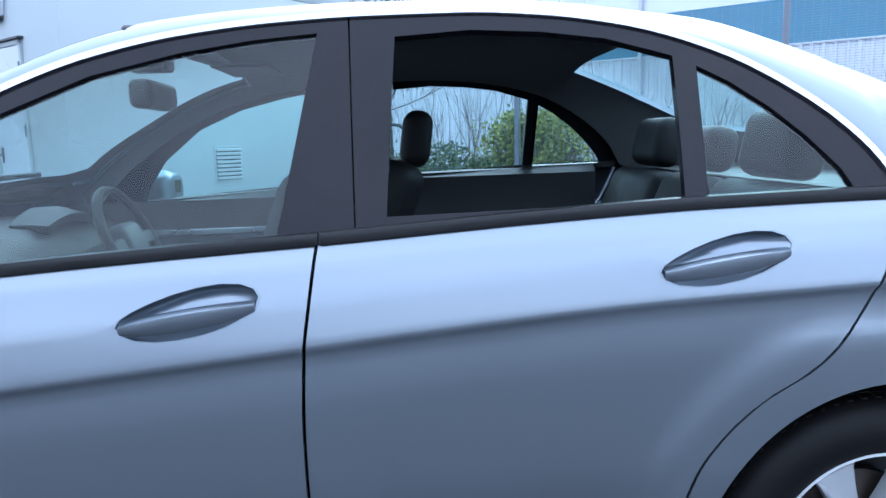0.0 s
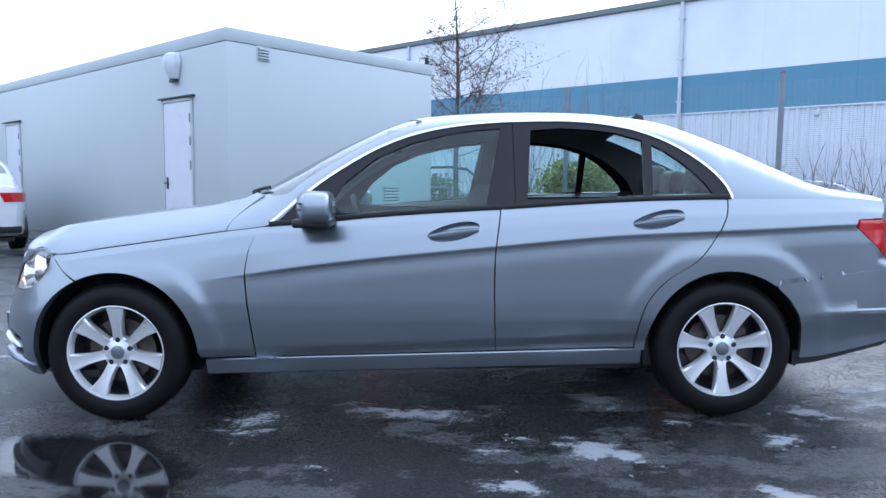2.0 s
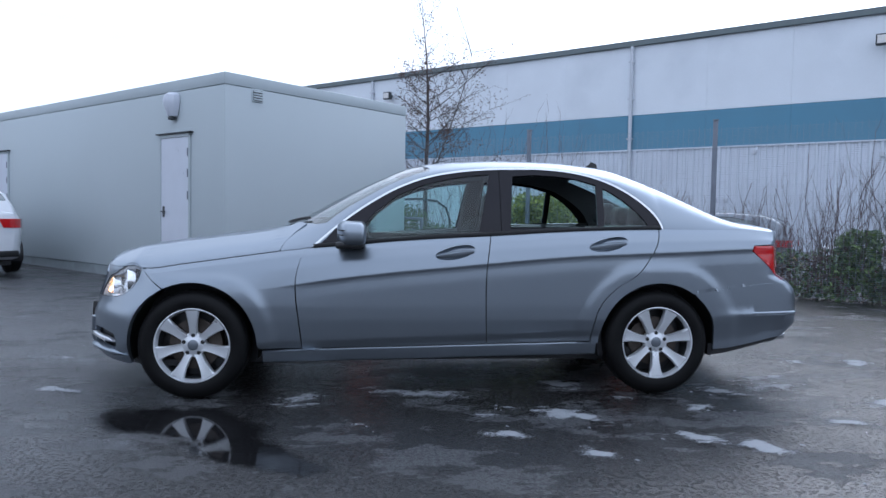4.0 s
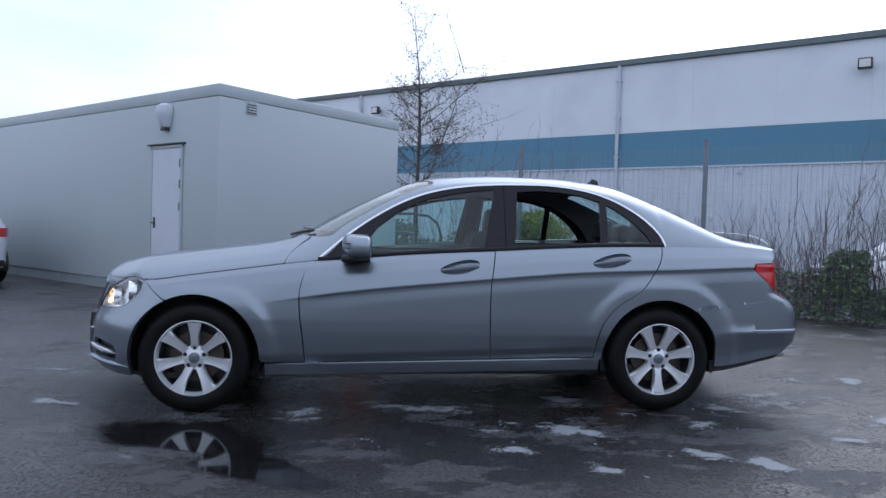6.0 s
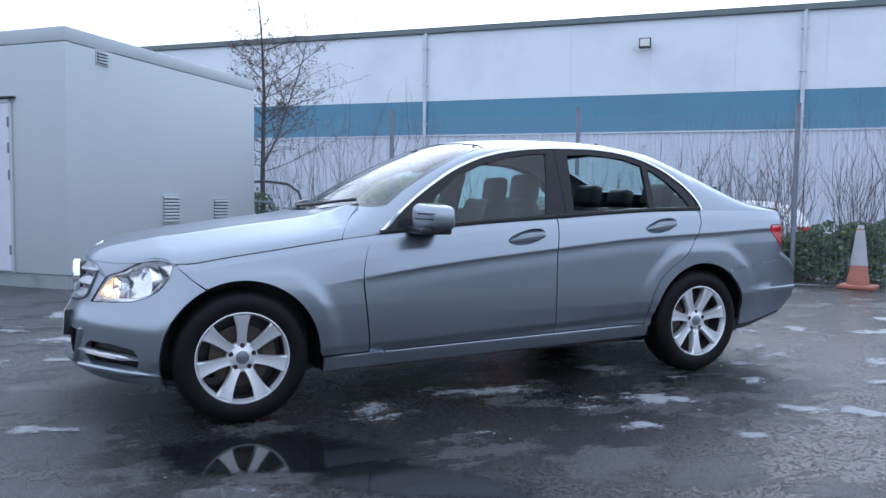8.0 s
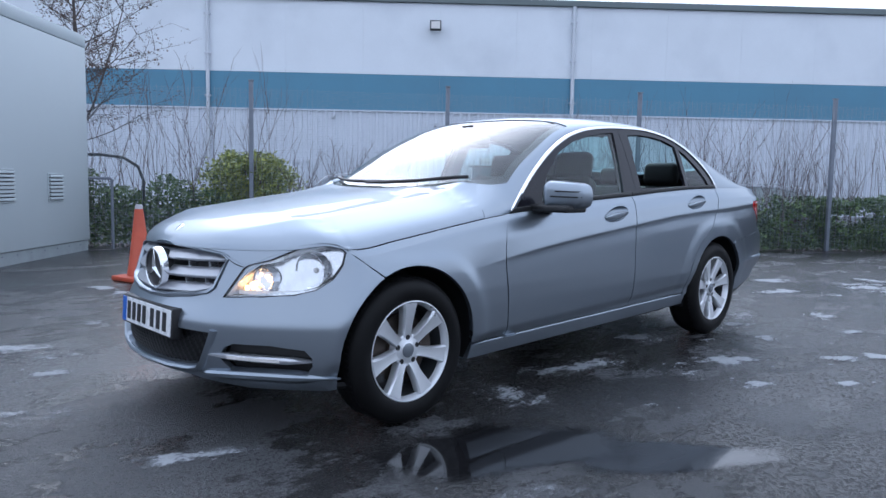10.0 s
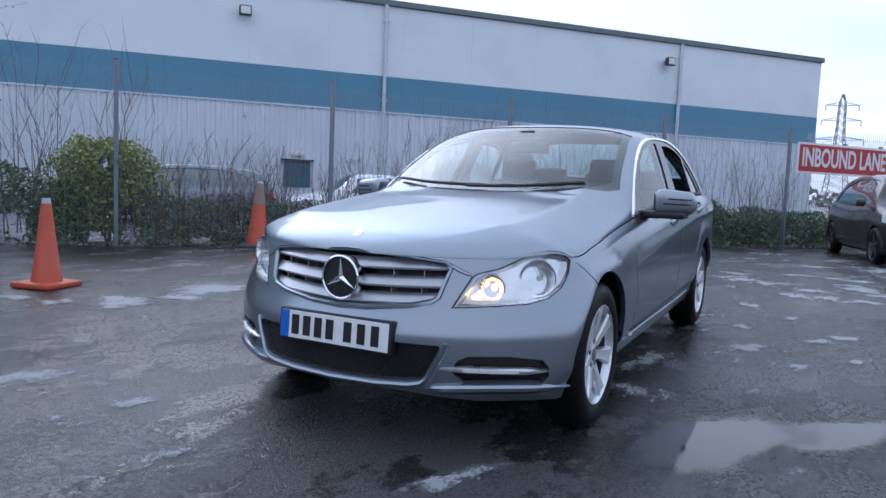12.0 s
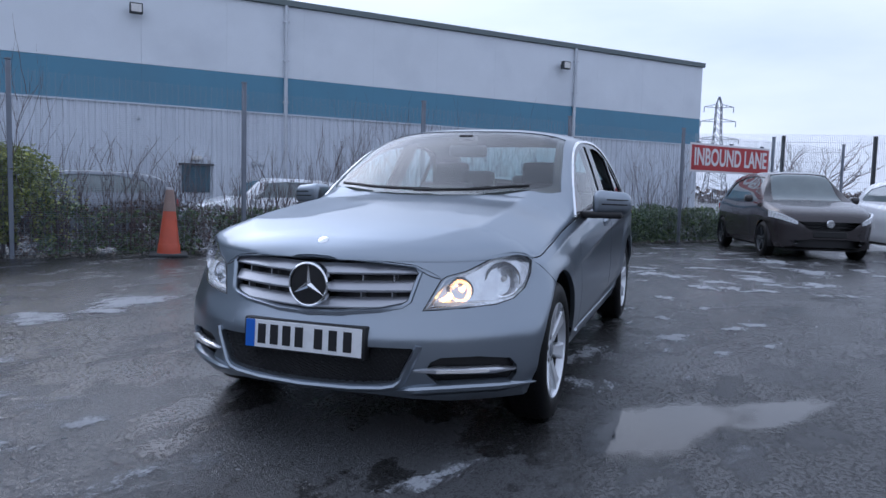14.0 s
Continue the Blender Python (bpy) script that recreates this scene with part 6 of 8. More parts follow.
# ---- wheels ----
def wheel(s, x):
    c = Vector((x, 0, HUB_Z))
    yo = 0.862  # outer face
    root = new("wheel")
    root.parent = car

    def put(bm):
        for v in bm.verts:
            v.co = Vector((v.co.x + x, s * (yo + v.co.y), v.co.z + HUB_Z))
        bmesh.ops.recalc_face_normals(bm, faces=bm.faces[:])
        return bm

    t = bmesh.new()
    prof = [(0.205, -0.030), (0.214, -0.008), (0.232, -0.001), (0.252, 0.004), (0.272, 0.002), (0.292, -0.006), (0.304, -0.016), (0.312, -0.028), (0.316, -0.045), (0.3165, -0.10), (0.316, -0.15), (0.304, -0.185), (0.26, -0.198), (0.205, -0.18)]
    lathe(t, prof, 72, "y")
    tyre = part("tyre", put(t), M_RUBBER, root, "black road tyre", 60)
    g = bmesh.new()
    for k in range(72):
        a = 2 * math.pi * k / 72
        vs = box(g, -0.0045, 0.0045, -0.060, -0.034, 0.300, 0.3168)
        bmesh.ops.transform(g, matrix=Matrix.Rotation(a, 4, "Y") @ Matrix.Rotation(0.06, 4, "Z"), verts=vs)
    for rr in (-0.07, -0.105, -0.14):
        lathe(g, [(0.3160, rr - 0.012), (0.3175, rr - 0.011), (0.3175, rr + 0.011), (0.3160, rr + 0.012)], 60, "y")
    part("tread", put(g), M_RUBBER, tyre, smooth=False)
    r = bmesh.new()
    lathe(r, [(0.200, -0.040), (0.205, -0.018), (0.213, -0.004), (0.2175, -0.005), (0.2175, -0.012), (0.210, -0.03)], 72, "y")
    rim = part("rim", put(r), M_ALLOY, root, "silver seven-spoke alloy rim", 50)
    bb = bmesh.new()
    lathe(bb, [(0.200, -0.041), (0.198, -0.10), (0.196, -0.18)], 60, "y")
    part("barrel", put(bb), M_DARKMETAL, rim)
    for k in range(7):
        a = 2 * math.pi * (k + (0.0 if x < 0 else 0.5)) / 7
        sp = bmesh.new()
        stations = [(0.052, 0.026, -0.034), (0.075, 0.0225, -0.029), (0.11, 0.0235, -0.024), (0.15, 0.0285, -0.017), (0.185, 0.036, -0.012), (0.2045, 0.042, -0.010)]
        pts, offs = [], []
        for rr, w, d in stations:
            pts.append((0, 0, 0))
            offs.append([(-w, d - 0.008, rr), (-w * 0.80, d, rr), (0, d - 0.003, rr), (w * 0.80, d, rr), (w, d - 0.008, rr), (w * 0.9, d - 0.045, rr), (-w * 0.9, d - 0.045, rr)])
        strip(sp, pts, offs)
        bmesh.ops.transform(sp, matrix=Matrix.Rotation(a, 4, "Y"), verts=sp.verts[:])
        part("spoke", put(sp), M_ALLOY, rim, "", 40)
    h = bmesh.new()
    lathe(h, [(0.0005, -0.030), (0.030, -0.030), (0.034, -0.033), (0.060, -0.034), (0.071, -0.038), (0.073, -0.07)], 40, "y")
    hub = part("hub", put(h), M_ALLOY, rim, "", 40)
    h = bmesh.new()
    lathe(h, [(0.0005, -0.024), (0.024, -0.025), (0.031, -0.028), (0.031, -0.034)], 30, "y")
    cap = part("centre_cap", put(h), M_GREYPAINT, hub)
    for k in range(5):
        a = 2 * math.pi * k / 5 + 0.3
        h = bmesh.new()
        lathe(h, [(0.0005, -0.0325), (0.0115, -0.0325), (0.0125, -0.036)], 14, "y", (0.056 * math.cos(a), 0, 0.056 * math.sin(a)))
        part("wheel_bolt", put(h), M_INK, hub)
    d = bmesh.new()
    lathe(d, [(0.06, -0.085), (0.148, -0.085), (0.148, -0.105), (0.06, -0.105)], 48, "y", (0, 0, 0), True)
    lathe(d, [(0.0005, -0.07), (0.075, -0.07), (0.08, -0.09)], 30, "y")
    part("brake_disc", put(d), M_STEEL, root, "worn steel brake disc", 40)
    q = bmesh.new()
    pts, offs = [], []
    for a in spread(-0.5, 0.5, 9):
        aa = a + (0.0 if x < 0 else math.pi) + (0.25 if x < 0 else -0.25)
        cc, ss = math.cos(aa), math.sin(aa)
        pts.append((0, 0, 0))
        offs.append([(cc * 0.10, -0.066, ss * 0.10), (cc * 0.16, -0.066, ss * 0.16), (cc * 0.165, -0.125, ss * 0.165), (cc * 0.10, -0.125, ss * 0.10)])
    strip(q, pts, offs)
    part("brake_caliper", put(q), M_STEEL, root)
    bk = bmesh.new()
    lathe(bk, [(0.0005, -0.13), (0.195, -0.13), (0.195, -0.16)], 32, "y")
    part("backplate", put(bk), M_INK, root)


for wx in (-AXLE, AXLE):
    both(lambda s, wx=wx: wheel(s, wx))


def arches_and_floor():
    for x, r in ((-AXLE, ARCH_F + 0.004), (AXLE, ARCH_R + 0.004)):
        for s in (-1, 1):
            b = bmesh.new()
            pts = []
            rows = []
            for a in spread(-0.26, math.pi + 0.26, 36):
                xx, zz = x + r * math.cos(a), HUB_Z + r * math.sin(a)
                edge = side_h(xx, max(zz, 0.2)) - 0.006
                rows.append([(xx, s * h, zz) for h in (edge, edge - 0.03, 0.72, 0.56)])
            bm = sheet(rows, Vector((0, 0, -1)), 0)
            part("arch_liner", bm, M_INK, car)
            b = bmesh.new()
            box(b, x - r, x + r, min(s * 0.555, s * 0.56), max(s * 0.555, s * 0.56), 0.16, HUB_Z + r)
            part("arch_wall", b, M_INK, car)
    b = bmesh.new()
    box(b, -1.80, 1.60, -0.50, 0.50, 0.155, 0.215)
    box(b, -0.98, 0.98, -0.70, 0.70, 0.195, 0.22)
    box(b, 1.74, 2.05, -0.55, 0.55, 0.30, 0.33)
    box(b, -1.90, -1.76, -0.62, 0.62, 0.22, 0.25)
    part("underbody", b, M_INK, car, "dark underbody")
    for x0, x1, w, z0, z1 in ((-1.0, -0.95, 0.70, 0.22, 0.80), (-1.98, -1.90, 0.40, 0.25, 0.60), (1.55, 1.60, 0.55, 0.22, 0.9)):
        b = bmesh.new()
        box(b, x0, x1, -w, w, z0, z1)
        part("bulkhead", b, M_INK, car)


arches_and_floor()


# ---- inside the car ----
def cushion(bm, x0, x1, y0, y1, z0, z1, bev, m=None):
    return box(bm, x0, x1, y0, y1, z0, z1, bev, 4, m)


def cabin_inside():
    b = bmesh.new()
    box(b, -0.95, 1.55, -0.76, 0.76, 0.225, 0.30)
    part("cabin_floor", b, M_CABINTRIM, car)
    # front seats
    for y, dx in ((-0.36, -0.13), (0.36, 0.04)):
        b = bmesh.new()
        cushion(b, -0.30 + dx, 0.25 + dx, y - 0.25, y + 0.25, 0.42, 0.58, 0.06)
        seat = part("front_seat", b, M_LEATHER, car, "black leather front seat")
        b = bmesh.new()
        cushion(b, -0.075, 0.075, y - 0.25, y + 0.25, 0.0, 0.62, 0.06, None)
        for v in b.verts:
            t = v.co.z / 0.62
            v.co.y = y + (v.co.y - y) * (1 - 0.20 * t * t)
            v.co.x += (0.03 if abs(v.co.y - y) > 0.17 else 0) * -1
        bmesh.ops.transform(b, matrix=Matrix.Translation((0.29 + dx, 0, 0.48)) @ Matrix.Rotation(radians(20), 4, "Y"), verts=b.verts[:])
        part("backrest", b, M_LEATHER, seat)
        b = bmesh.new()
        cushion(b, -0.05, 0.045, y - 0.13, y + 0.13, 0.0, 0.18, 0.042)
        bmesh.ops.transform(b, matrix=Matrix.Translation((0.53 + dx, 0, 1.045)) @ Matrix.Rotation(radians(8), 4, "Y"), verts=b.verts[:])
        part("headrest", b, M_LEATHER, seat)
        for dy in (-0.06, 0.06):
            b = bmesh.new()
            tube(b, [(0.49 + dx, y + dy, 0.98), (0.53 + dx, y + dy, 1.10)], 0.007, 8)
            part("headrest_post", b, M_CHROME, seat)
    # rear bench
    b = bmesh.new()
    cushion(b, 0.72, 1.22, -0.68, 0.68, 0.42, 0.60, 0.06)
    bench = part("rear_seat", b, M_LEATHER, car, "black leather rear bench")
    for y0, y1 in ((-0.66, -0.18), (-0.17, 0.17), (0.18, 0.66)):
        b = bmesh.new()
        cushion(b, -0.07, 0.07, y0, y1, 0.0, 0.52, 0.05)
        bmesh.ops.transform(b, matrix=Matrix.Translation((1.20, 0, 0.52)) @ Matrix.Rotation(radians(24), 4, "Y"), verts=b.verts[:])
        part("backrest", b, M_LEATHER, bench)
    for y, w in ((-0.40, 0.13), (0.0, 0.11), (0.40, 0.13)):
        b = bmesh.new()
        cushion(b, -0.05, 0.05, y - w, y + w, 0.0, 0.165 if w > 0.12 else 0.13, 0.04)
        bmesh.ops.transform(b, matrix=Matrix.Translation((1.40, 0, 1.015)) @ Matrix.Rotation(radians(12), 4, "Y"), verts=b.verts[:])
        part("headrest", b, M_LEATHER, bench)
    # parcel shelf, dashboard
    b = bmesh.new()
    box(b, 1.42, 1.80, -0.62, 0.62, 0.98, 1.005, 0.008, 1)
    part("parcel_shelf", b, M_CABINTRIM, car)
    b = bmesh.new()
    rows = []
    prof = [(-0.98, 0.94), (-0.86, 0.955), (-0.70, 0.945), (-0.60, 0.93), (-0.53, 0.88), (-0.50, 0.80), (-0.52, 0.66), (-0.60, 0.50)]
    for x, z in prof:
        rows.append([(x + 0.03 * (abs(y) / 0.75) ** 2, y, z - 0.02 * (abs(y) / 0.75) ** 2 - (0.03 if x > -0.95 else 0)) for y in spread(-0.58 - 0.16 * smoothstep(-0.95, -0.55, x), 0.58 + 0.16 * smoothstep(-0.95, -0.55, x), 25)])
    dash = part("dashboard", sheet(rows, Vector((0.3, 0, 1)), 0.02), M_CABINTRIM, car, "dark dashboard", 50)
    b = bmesh.new()
    rows = []
    for k, x in enumerate((-0.66, -0.60, -0.545)):
        rows.append([(x, 0.36 + y, 0.90 + (0.055 if k < 2 else 0.03) * math.cos(y / 0.17 * 1.3)) for y in spread(-0.17, 0.17, 11)])
    part("instrument_hood", sheet(rows, Vector((0, 0, 1)), 0.03), M_CABINTRIM, dash)
    # steering wheel on the right-hand side
    b = bmesh.new()
    m = Matrix.Translation((-0.36, 0.36, 0.83)) @ Matrix.Rotation(radians(66), 4, "Y")
    ring = [(0.185 * math.cos(a), 0.185 * math.sin(a), 0) for a in spread(0, 2 * math.pi, 41)]
    tube(b, ring, 0.016, 8, False)
    bmesh.ops.transform(b, matrix=m, verts=b.verts[:])
    sw = part("steering_wheel", b, M_LEATHER, car, "black three-spoke steering wheel")
    b = bmesh.new()
    cushion(b, -0.07, 0.07, -0.085, 0.085, -0.05, 0.02, 0.03)
    for a in (0.0, math.pi, -math.pi / 2):
        vs = box(b, 0.05, 0.18, -0.022, 0.022, -0.012, 0.008, 0.005, 1)
        bmesh.ops.transform(b, matrix=Matrix.Rotation(a + math.pi / 2, 4, "Z"), verts=vs)
    bmesh.ops.transform(b, matrix=m, verts=b.verts[:])
    part("wheel_boss", b, M_CABINTRIM, sw)
    b = bmesh.new()
    tube(b, [(-0.36, 0.36, 0.83), (-0.62, 0.36, 0.72)], 0.04, 10)
    part("column", b, M_CABINTRIM, sw)
    # centre console
    b = bmesh.new()
    cushion(b, -0.60, 0.35, -0.11, 0.11, 0.30, 0.62, 0.03)
    part("centre_console", b, M_CABINTRIM, car)
    # inner door skins, headlining, pillars
    for s in (-1, 1):
        for xa, xb in ((-0.72, 0.33), (0.36, 1.30)):
            rows = [[(x, s * (plan_w(x) - 0.14 + 0.02 * math.sin(z * 9)), z) for x in spread(xa, xb, 14)] for z in spread(0.30, 0.93 if xa < 0 else 0.985, 14)]
            for r in rows:
                pass
            rows.append([(x, s * (glass_h(x, belt_z(x)) - 0.02), belt_z(x) + 0.012) for x in spread(xa, xb, 14)])
            dr = part("door_trim", sheet(rows, Vector((0, -s, 0)), 0), M_CABINTRIM, car, "dark inner door trim")
            b = bmesh.new()
            box(b, xa + 0.25, xb - 0.2, min(s * 0.66, s * 0.735), max(s * 0.66, s * 0.735), 0.66, 0.72, 0.02, 3)
            part("armrest", b, M_LEATHER, dr)
            b = bmesh.new()
            box(b, xa + 0.2, xb - 0.15, min(s * 0.728, s * 0.740), max(s * 0.728, s * 0.740), 0.80, 0.822, 0.003, 1)
            part("trim_strip", b, M_SATIN, dr)
    def lining(x):
        return edge_h(x) - 0.02
    rows = []
    for x in spread(0.02, 1.14, 24):
        rows.append([(x, lining(x) * math.sin(a), top_z(x, 0.985 * math.sin(a)) - 0.035) for a in spread(-1.5, 1.5, 25)])
    part("headlining", sheet(rows, Vector((0, 0, -1)), 0), M_HEADLINER, car)
    for s in (-1, 1):
        # lining of the windscreen and rear pillars
        rows = [[(x, s * (edge_h(x) - 0.012 - 0.05 * t), top_z(x, 1 - 0.09 * t) - 0.02) for t in spread(0, 1, 4)] for x in spread(-0.66, 0.04, 14)]
        part("pillar_trim", sheet(rows, Vector((0, -s, -1)), 0), M_HEADLINER, car)
        rows = []
        for x in spread(1.10, 1.74, 16):
            zt = top_z(x, min(rear_glass_side(x) / edge_h(x), 0.99)) - 0.022
            zb_ = 0.99
            lo_z = max(zb_, chrome_z(x) - 0.02) if x < 1.41 else zb_
            hh = edge_h(x) - 0.03 if x < 1.41 else glass_h(x, zb_) - 0.02
            rows.append([(x, s * (hh + (rear_glass_side(x) + 0.012 - hh) * t), lo_z + (zt - lo_z) * t ** 0.8) for t in spread(0, 1, 6)])
        part("pillar_trim", sheet(rows, Vector((0, -s, -0.3)), 0), M_HEADLINER, car)
        b = bmesh.new()
        pts, offs = [], []
        for z in spread(0.90, 1.37, 8):
            x = mid_seam(z) + 0.02
            h = glass_h(x, z) - 0.03
            pts.append((x, s * h, z))
            offs.append([(-0.07, 0, 0), (0.07, 0, 0), (0.05, -s * 0.03, 0), (-0.05, -s * 0.03, 0)])
        strip(b, pts, offs)
        part("pillar_trim", b, M_CABINTRIM, car)
    b = bmesh.new()
    cushion(b, -0.03, 0.03, -0.125, 0.125, -0.04, 0.035, 0.02)
    bmesh.ops.transform(b, matrix=Matrix.Translation((-0.14, 0, 1.275)), verts=b.verts[:])
    rm = part("rear_view_mirror", b, M_BLACK, car)
    b = bmesh.new()
    box(b, -0.20, -0.09, -0.05, 0.05, 1.335, 1.375, 0.012, 2)
    part("sensor_box", b, M_BLACK, rm)
    for y in (-0.36, 0.36):
        b = bmesh.new()
        box(b, -0.03, 0.14, y - 0.17, y + 0.17, 1.362, 1.376, 0.005, 1)
        part("sun_visor", b, M_HEADLINER, car)


cabin_inside()


# ---- other parked cars ----
def rough_wheel(root, x, y, r, s, paint, seed=0):
    w = new("wheel")
    w.parent = root

    def put(bm):
        for v in bm.verts:
            v.co = Vector((v.co.x + x, y + s * v.co.y, v.co.z + r))
        bmesh.ops.recalc_face_normals(bm, faces=bm.faces[:])
        return bm

    b = bmesh.new()
    k = r / 0.31
    lathe(b, [(0.20 * k, -0.03), (0.215 * k, -0.004), (0.25 * k, 0.003), (0.29 * k, -0.006), (r, -0.03), (r, -0.16), (0.20 * k, -0.18)], 40, "y")
    part("tyre", put(b), M_RUBBER, w)
    b = bmesh.new()
    lathe(b, [(0.21 * k, -0.008), (0.20 * k, -0.02), (0.195 * k, -0.14)], 40, "y")
    rim = part("rim", put(b), paint, w)
    b = bmesh.new()
    lathe(b, [(0.0005, -0.10), (0.195 * k, -0.10)], 30, "y")
    part("brake_drum", put(b), M_INK, w)
    for a in range(5):
        b = bmesh.new()
        pts = [(0, 0, 0)] * 3
        offs = [[(-ww, d, rr), (0, d + 0.006, rr), (ww, d, rr), (ww, d - 0.03, rr), (-ww, d - 0.03, rr)] for rr, ww, d in ((0.02, 0.03, -0.03), (0.1 * k, 0.026, -0.024), (0.2 * k, 0.035, -0.02))]
        strip(b, pts, offs)
        bmesh.ops.transform(b, matrix=Matrix.Rotation(2 * math.pi * a / 5 + seed, 4, "Y"), verts=b.verts[:])
        part("spoke", put(b), paint, rim)


def hatchback(label, paint, m, rim_paint, length=4.02, width=1.74, high=1.48, wheel_phase=0.2, facing_detail=True):
    """A small hatchback, nose towards -x, standing on its own origin."""
    root = thing("hatchback_car", label, "car", "other parked cars", m=m)
    L, W = length / 2, width / 2
    fa, ra, r = -L + 0.80, L - 0.70, 0.31
    deck = smooth_curve([(-L, 0.62), (-L + 0.06, 0.74), (-L + 0.2, 0.82), (-L + 0.6, 0.92), (-L + 1.05, 1.0), (0, 0.96), (L - 0.3, 1.02), (L - 0.02, 0.98), (L, 0.9)])
    plan = smooth_curve([(-L, 0.42), (-L + 0.05, 0.56), (-L + 0.15, 0.70), (-L + 0.35, 0.80), (-L + 0.7, W - 0.02), (0, W), (L - 0.5, W - 0.02), (L - 0.15, 0.74), (L - 0.04, 0.66), (L, 0.6)])
    low = smooth_curve([(-L, 0.24), (-L + 0.2, 0.19), (0, 0.2), (L - 0.2, 0.24), (L, 0.34)])
    xs = [-L + 0.3 * (k / 10) ** 1.6 for k in range(11)] + spread(-L + 0.34, L - 0.2, 60) + [L - 0.16, L - 0.11, L - 0.06, L - 0.03, L - 0.01, L]
    rows = []
    for x in xs:
        w, d, z0 = plan(x), deck(x), low(x)
        sec = [(0.0, z0), (0.80 * w, z0), (0.93 * w, z0 + 0.03), (0.975 * w, z0 + 0.13), (0.97 * w, z0 + 0.2), (0.99 * w, 0.5 * (z0 + d)), (w, 0.62 * d + 0.38 * z0), (0.985 * w, 0.2 * z0 + 0.8 * d), (0.955 * w, 0.90 * d + 0.1 * z0), (0.90 * w, d - 0.015), (0.80 * w, d + 0.004), (0.5 * w, d + 0.02), (0, d + 0.026)]
        rows.append([(x, -h, z) for h, z in sec] + [(x, h, z) for h, z in sec[::-1]])
    for k, at in ((0, -L - 0.004), (-1, L + 0.006)):
        mid = sum(p[2] for p in rows[k]) / len(rows[k])
        cap = [(at, p[1] * 0.02, mid + (p[2] - mid) * 0.02) for p in rows[k]]
        rows = [cap] + rows if k == 0 else rows + [cap]
    bm = sheet(rows, Vector((0, 0, 0)), 0)
    for c in (fa, ra):
        ring = [(c + 0.345 * math.cos(a), r + 0.345 * math.sin(a)) for a in spread(0, 2 * math.pi, 33)[:-1]]
        cut(bm, ring, 0, 2)
    intake = [(0.52, 0.24), (0.60, 0.34), (0.30, 0.37), (-0.30, 0.37), (-0.60, 0.34), (-0.52, 0.24)]
    grille_ = [(0.0, 0.50), (0.32, 0.52), (0.50, 0.66), (-0.50, 0.66), (-0.32, 0.52)]
    for poly in (intake, grille_):
        cut(bm, poly, 1, 2, test=lambda c: c.x < -L + 0.5)
    body = part("body", finish(bm, Vector((0, 0, 1)), 0), paint, root, "", 34)
    bmesh_x = lambda h: -L + 0.30 * (abs(h) / 0.78) ** 2.2
    for name, poly, back in (("lower_intake", intake, 0.05), ("grille", grille_, 0.04)):
        b = bmesh.new()
        a0, a1 = min(p[1] for p in poly), max(p[1] for p in poly)
        rows = [[(bmesh_x(y) + back + 0.02, y, z) for y in spread(-0.66, 0.66, 17)] for z in spread(a0 - 0.02, a1 + 0.02, 4)]
        gp = part(name, sheet(rows, Vector((-1, 0, 0)), 0), M_INK, root)
        if name == "grille":
            for z in (0.56, 0.61):
                b = bmesh.new()
                tube(b, [(bmesh_x(y) + 0.03, y, z) for y in spread(-0.44, 0.44, 9)], 0.012, 6)
                part("slat", b, M_BLACK, gp)
            b = bmesh.new()
            lathe(b, [(0.0005, -0.012), (0.058, -0.01), (0.066, 0.0), (0.066, 0.02)], 24, "x", (-L - 0.004, 0, 0.625))
            part("emblem", b, M_CHROME, gp, "round bright emblem")
            b = bmesh.new()
            box(b, -L - 0.015, -L + 0.03, -0.27, 0.27, 0.40, 0.50, 0.008, 1)
            part("plate_holder", b, M_BLACK, gp)
    # greenhouse
    roof_x0, roof_x1 = -0.42, L - 0.55
    base0, base1 = -L + 0.98, L - 0.06
    zr = smooth_curve([(base0, 0.99), (base0 + 0.2, 1.10), (roof_x0, high - 0.05), (0.1, high), (0.8, high - 0.01), (roof_x1, high - 0.07), (base1 - 0.12, 1.22), (base1, 0.98)])
    gx = spread(base0, base1, 56)

    def house(inset):
        rows_ = []
        for x in gx:
            zt, zb = zr(x) - inset, deck(x) - 0.02
            zt = max(zt, zb + 0.005)
            wb = 0.90 * plan(x) - inset
            t = min((zt - zb) / 0.5, 1)
            wt = wb - 0.24 * t
            sec = [(wb, zb), (wb - 0.10 * t, zb + 0.45 * (zt - zb)), (wt, zt - 0.07 * t), (wt - 0.06, zt - 0.022 * t), (0.5 * wt, zt - 0.004), (0, zt)]
            fine = []
            for (h0, z0), (h1, z1) in zip(sec, sec[1:]):
                fine += [(h0 + (h1 - h0) * q, z0 + (z1 - z0) * q) for q in (0, 0.25, 0.5, 0.75)]
            fine.append(sec[-1])
            rows_.append([(x, -h, z) for h, z in fine] + [(x, h, z) for h, z in fine[::-1]])
        return sheet(rows_, Vector((0, 0, 1)), 0)

    bm = house(0.0)
    side = [(base0 + 0.42, 1.005), (base0 + 0.62, 1.16), (roof_x0 + 0.05, high - 0.13), (0.2, high - 0.095), (0.8, high - 0.11), (roof_x1 - 0.15, high - 0.20), (roof_x1 - 0.02, 1.06), (roof_x1 - 0.15, 1.03)]
    cut(bm, side, 0, 2)
    front = [(base0 + 0.03, -0.60), (roof_x0 - 0.02, -0.50), (roof_x0 + 0.03, -0.2), (roof_x0 + 0.04, 0.2), (roof_x0 - 0.02, 0.50), (base0 + 0.03, 0.60), (base0 - 0.1, 0.3), (base0 - 0.1, -0.3)]
    cut(bm, front, 0, 1)
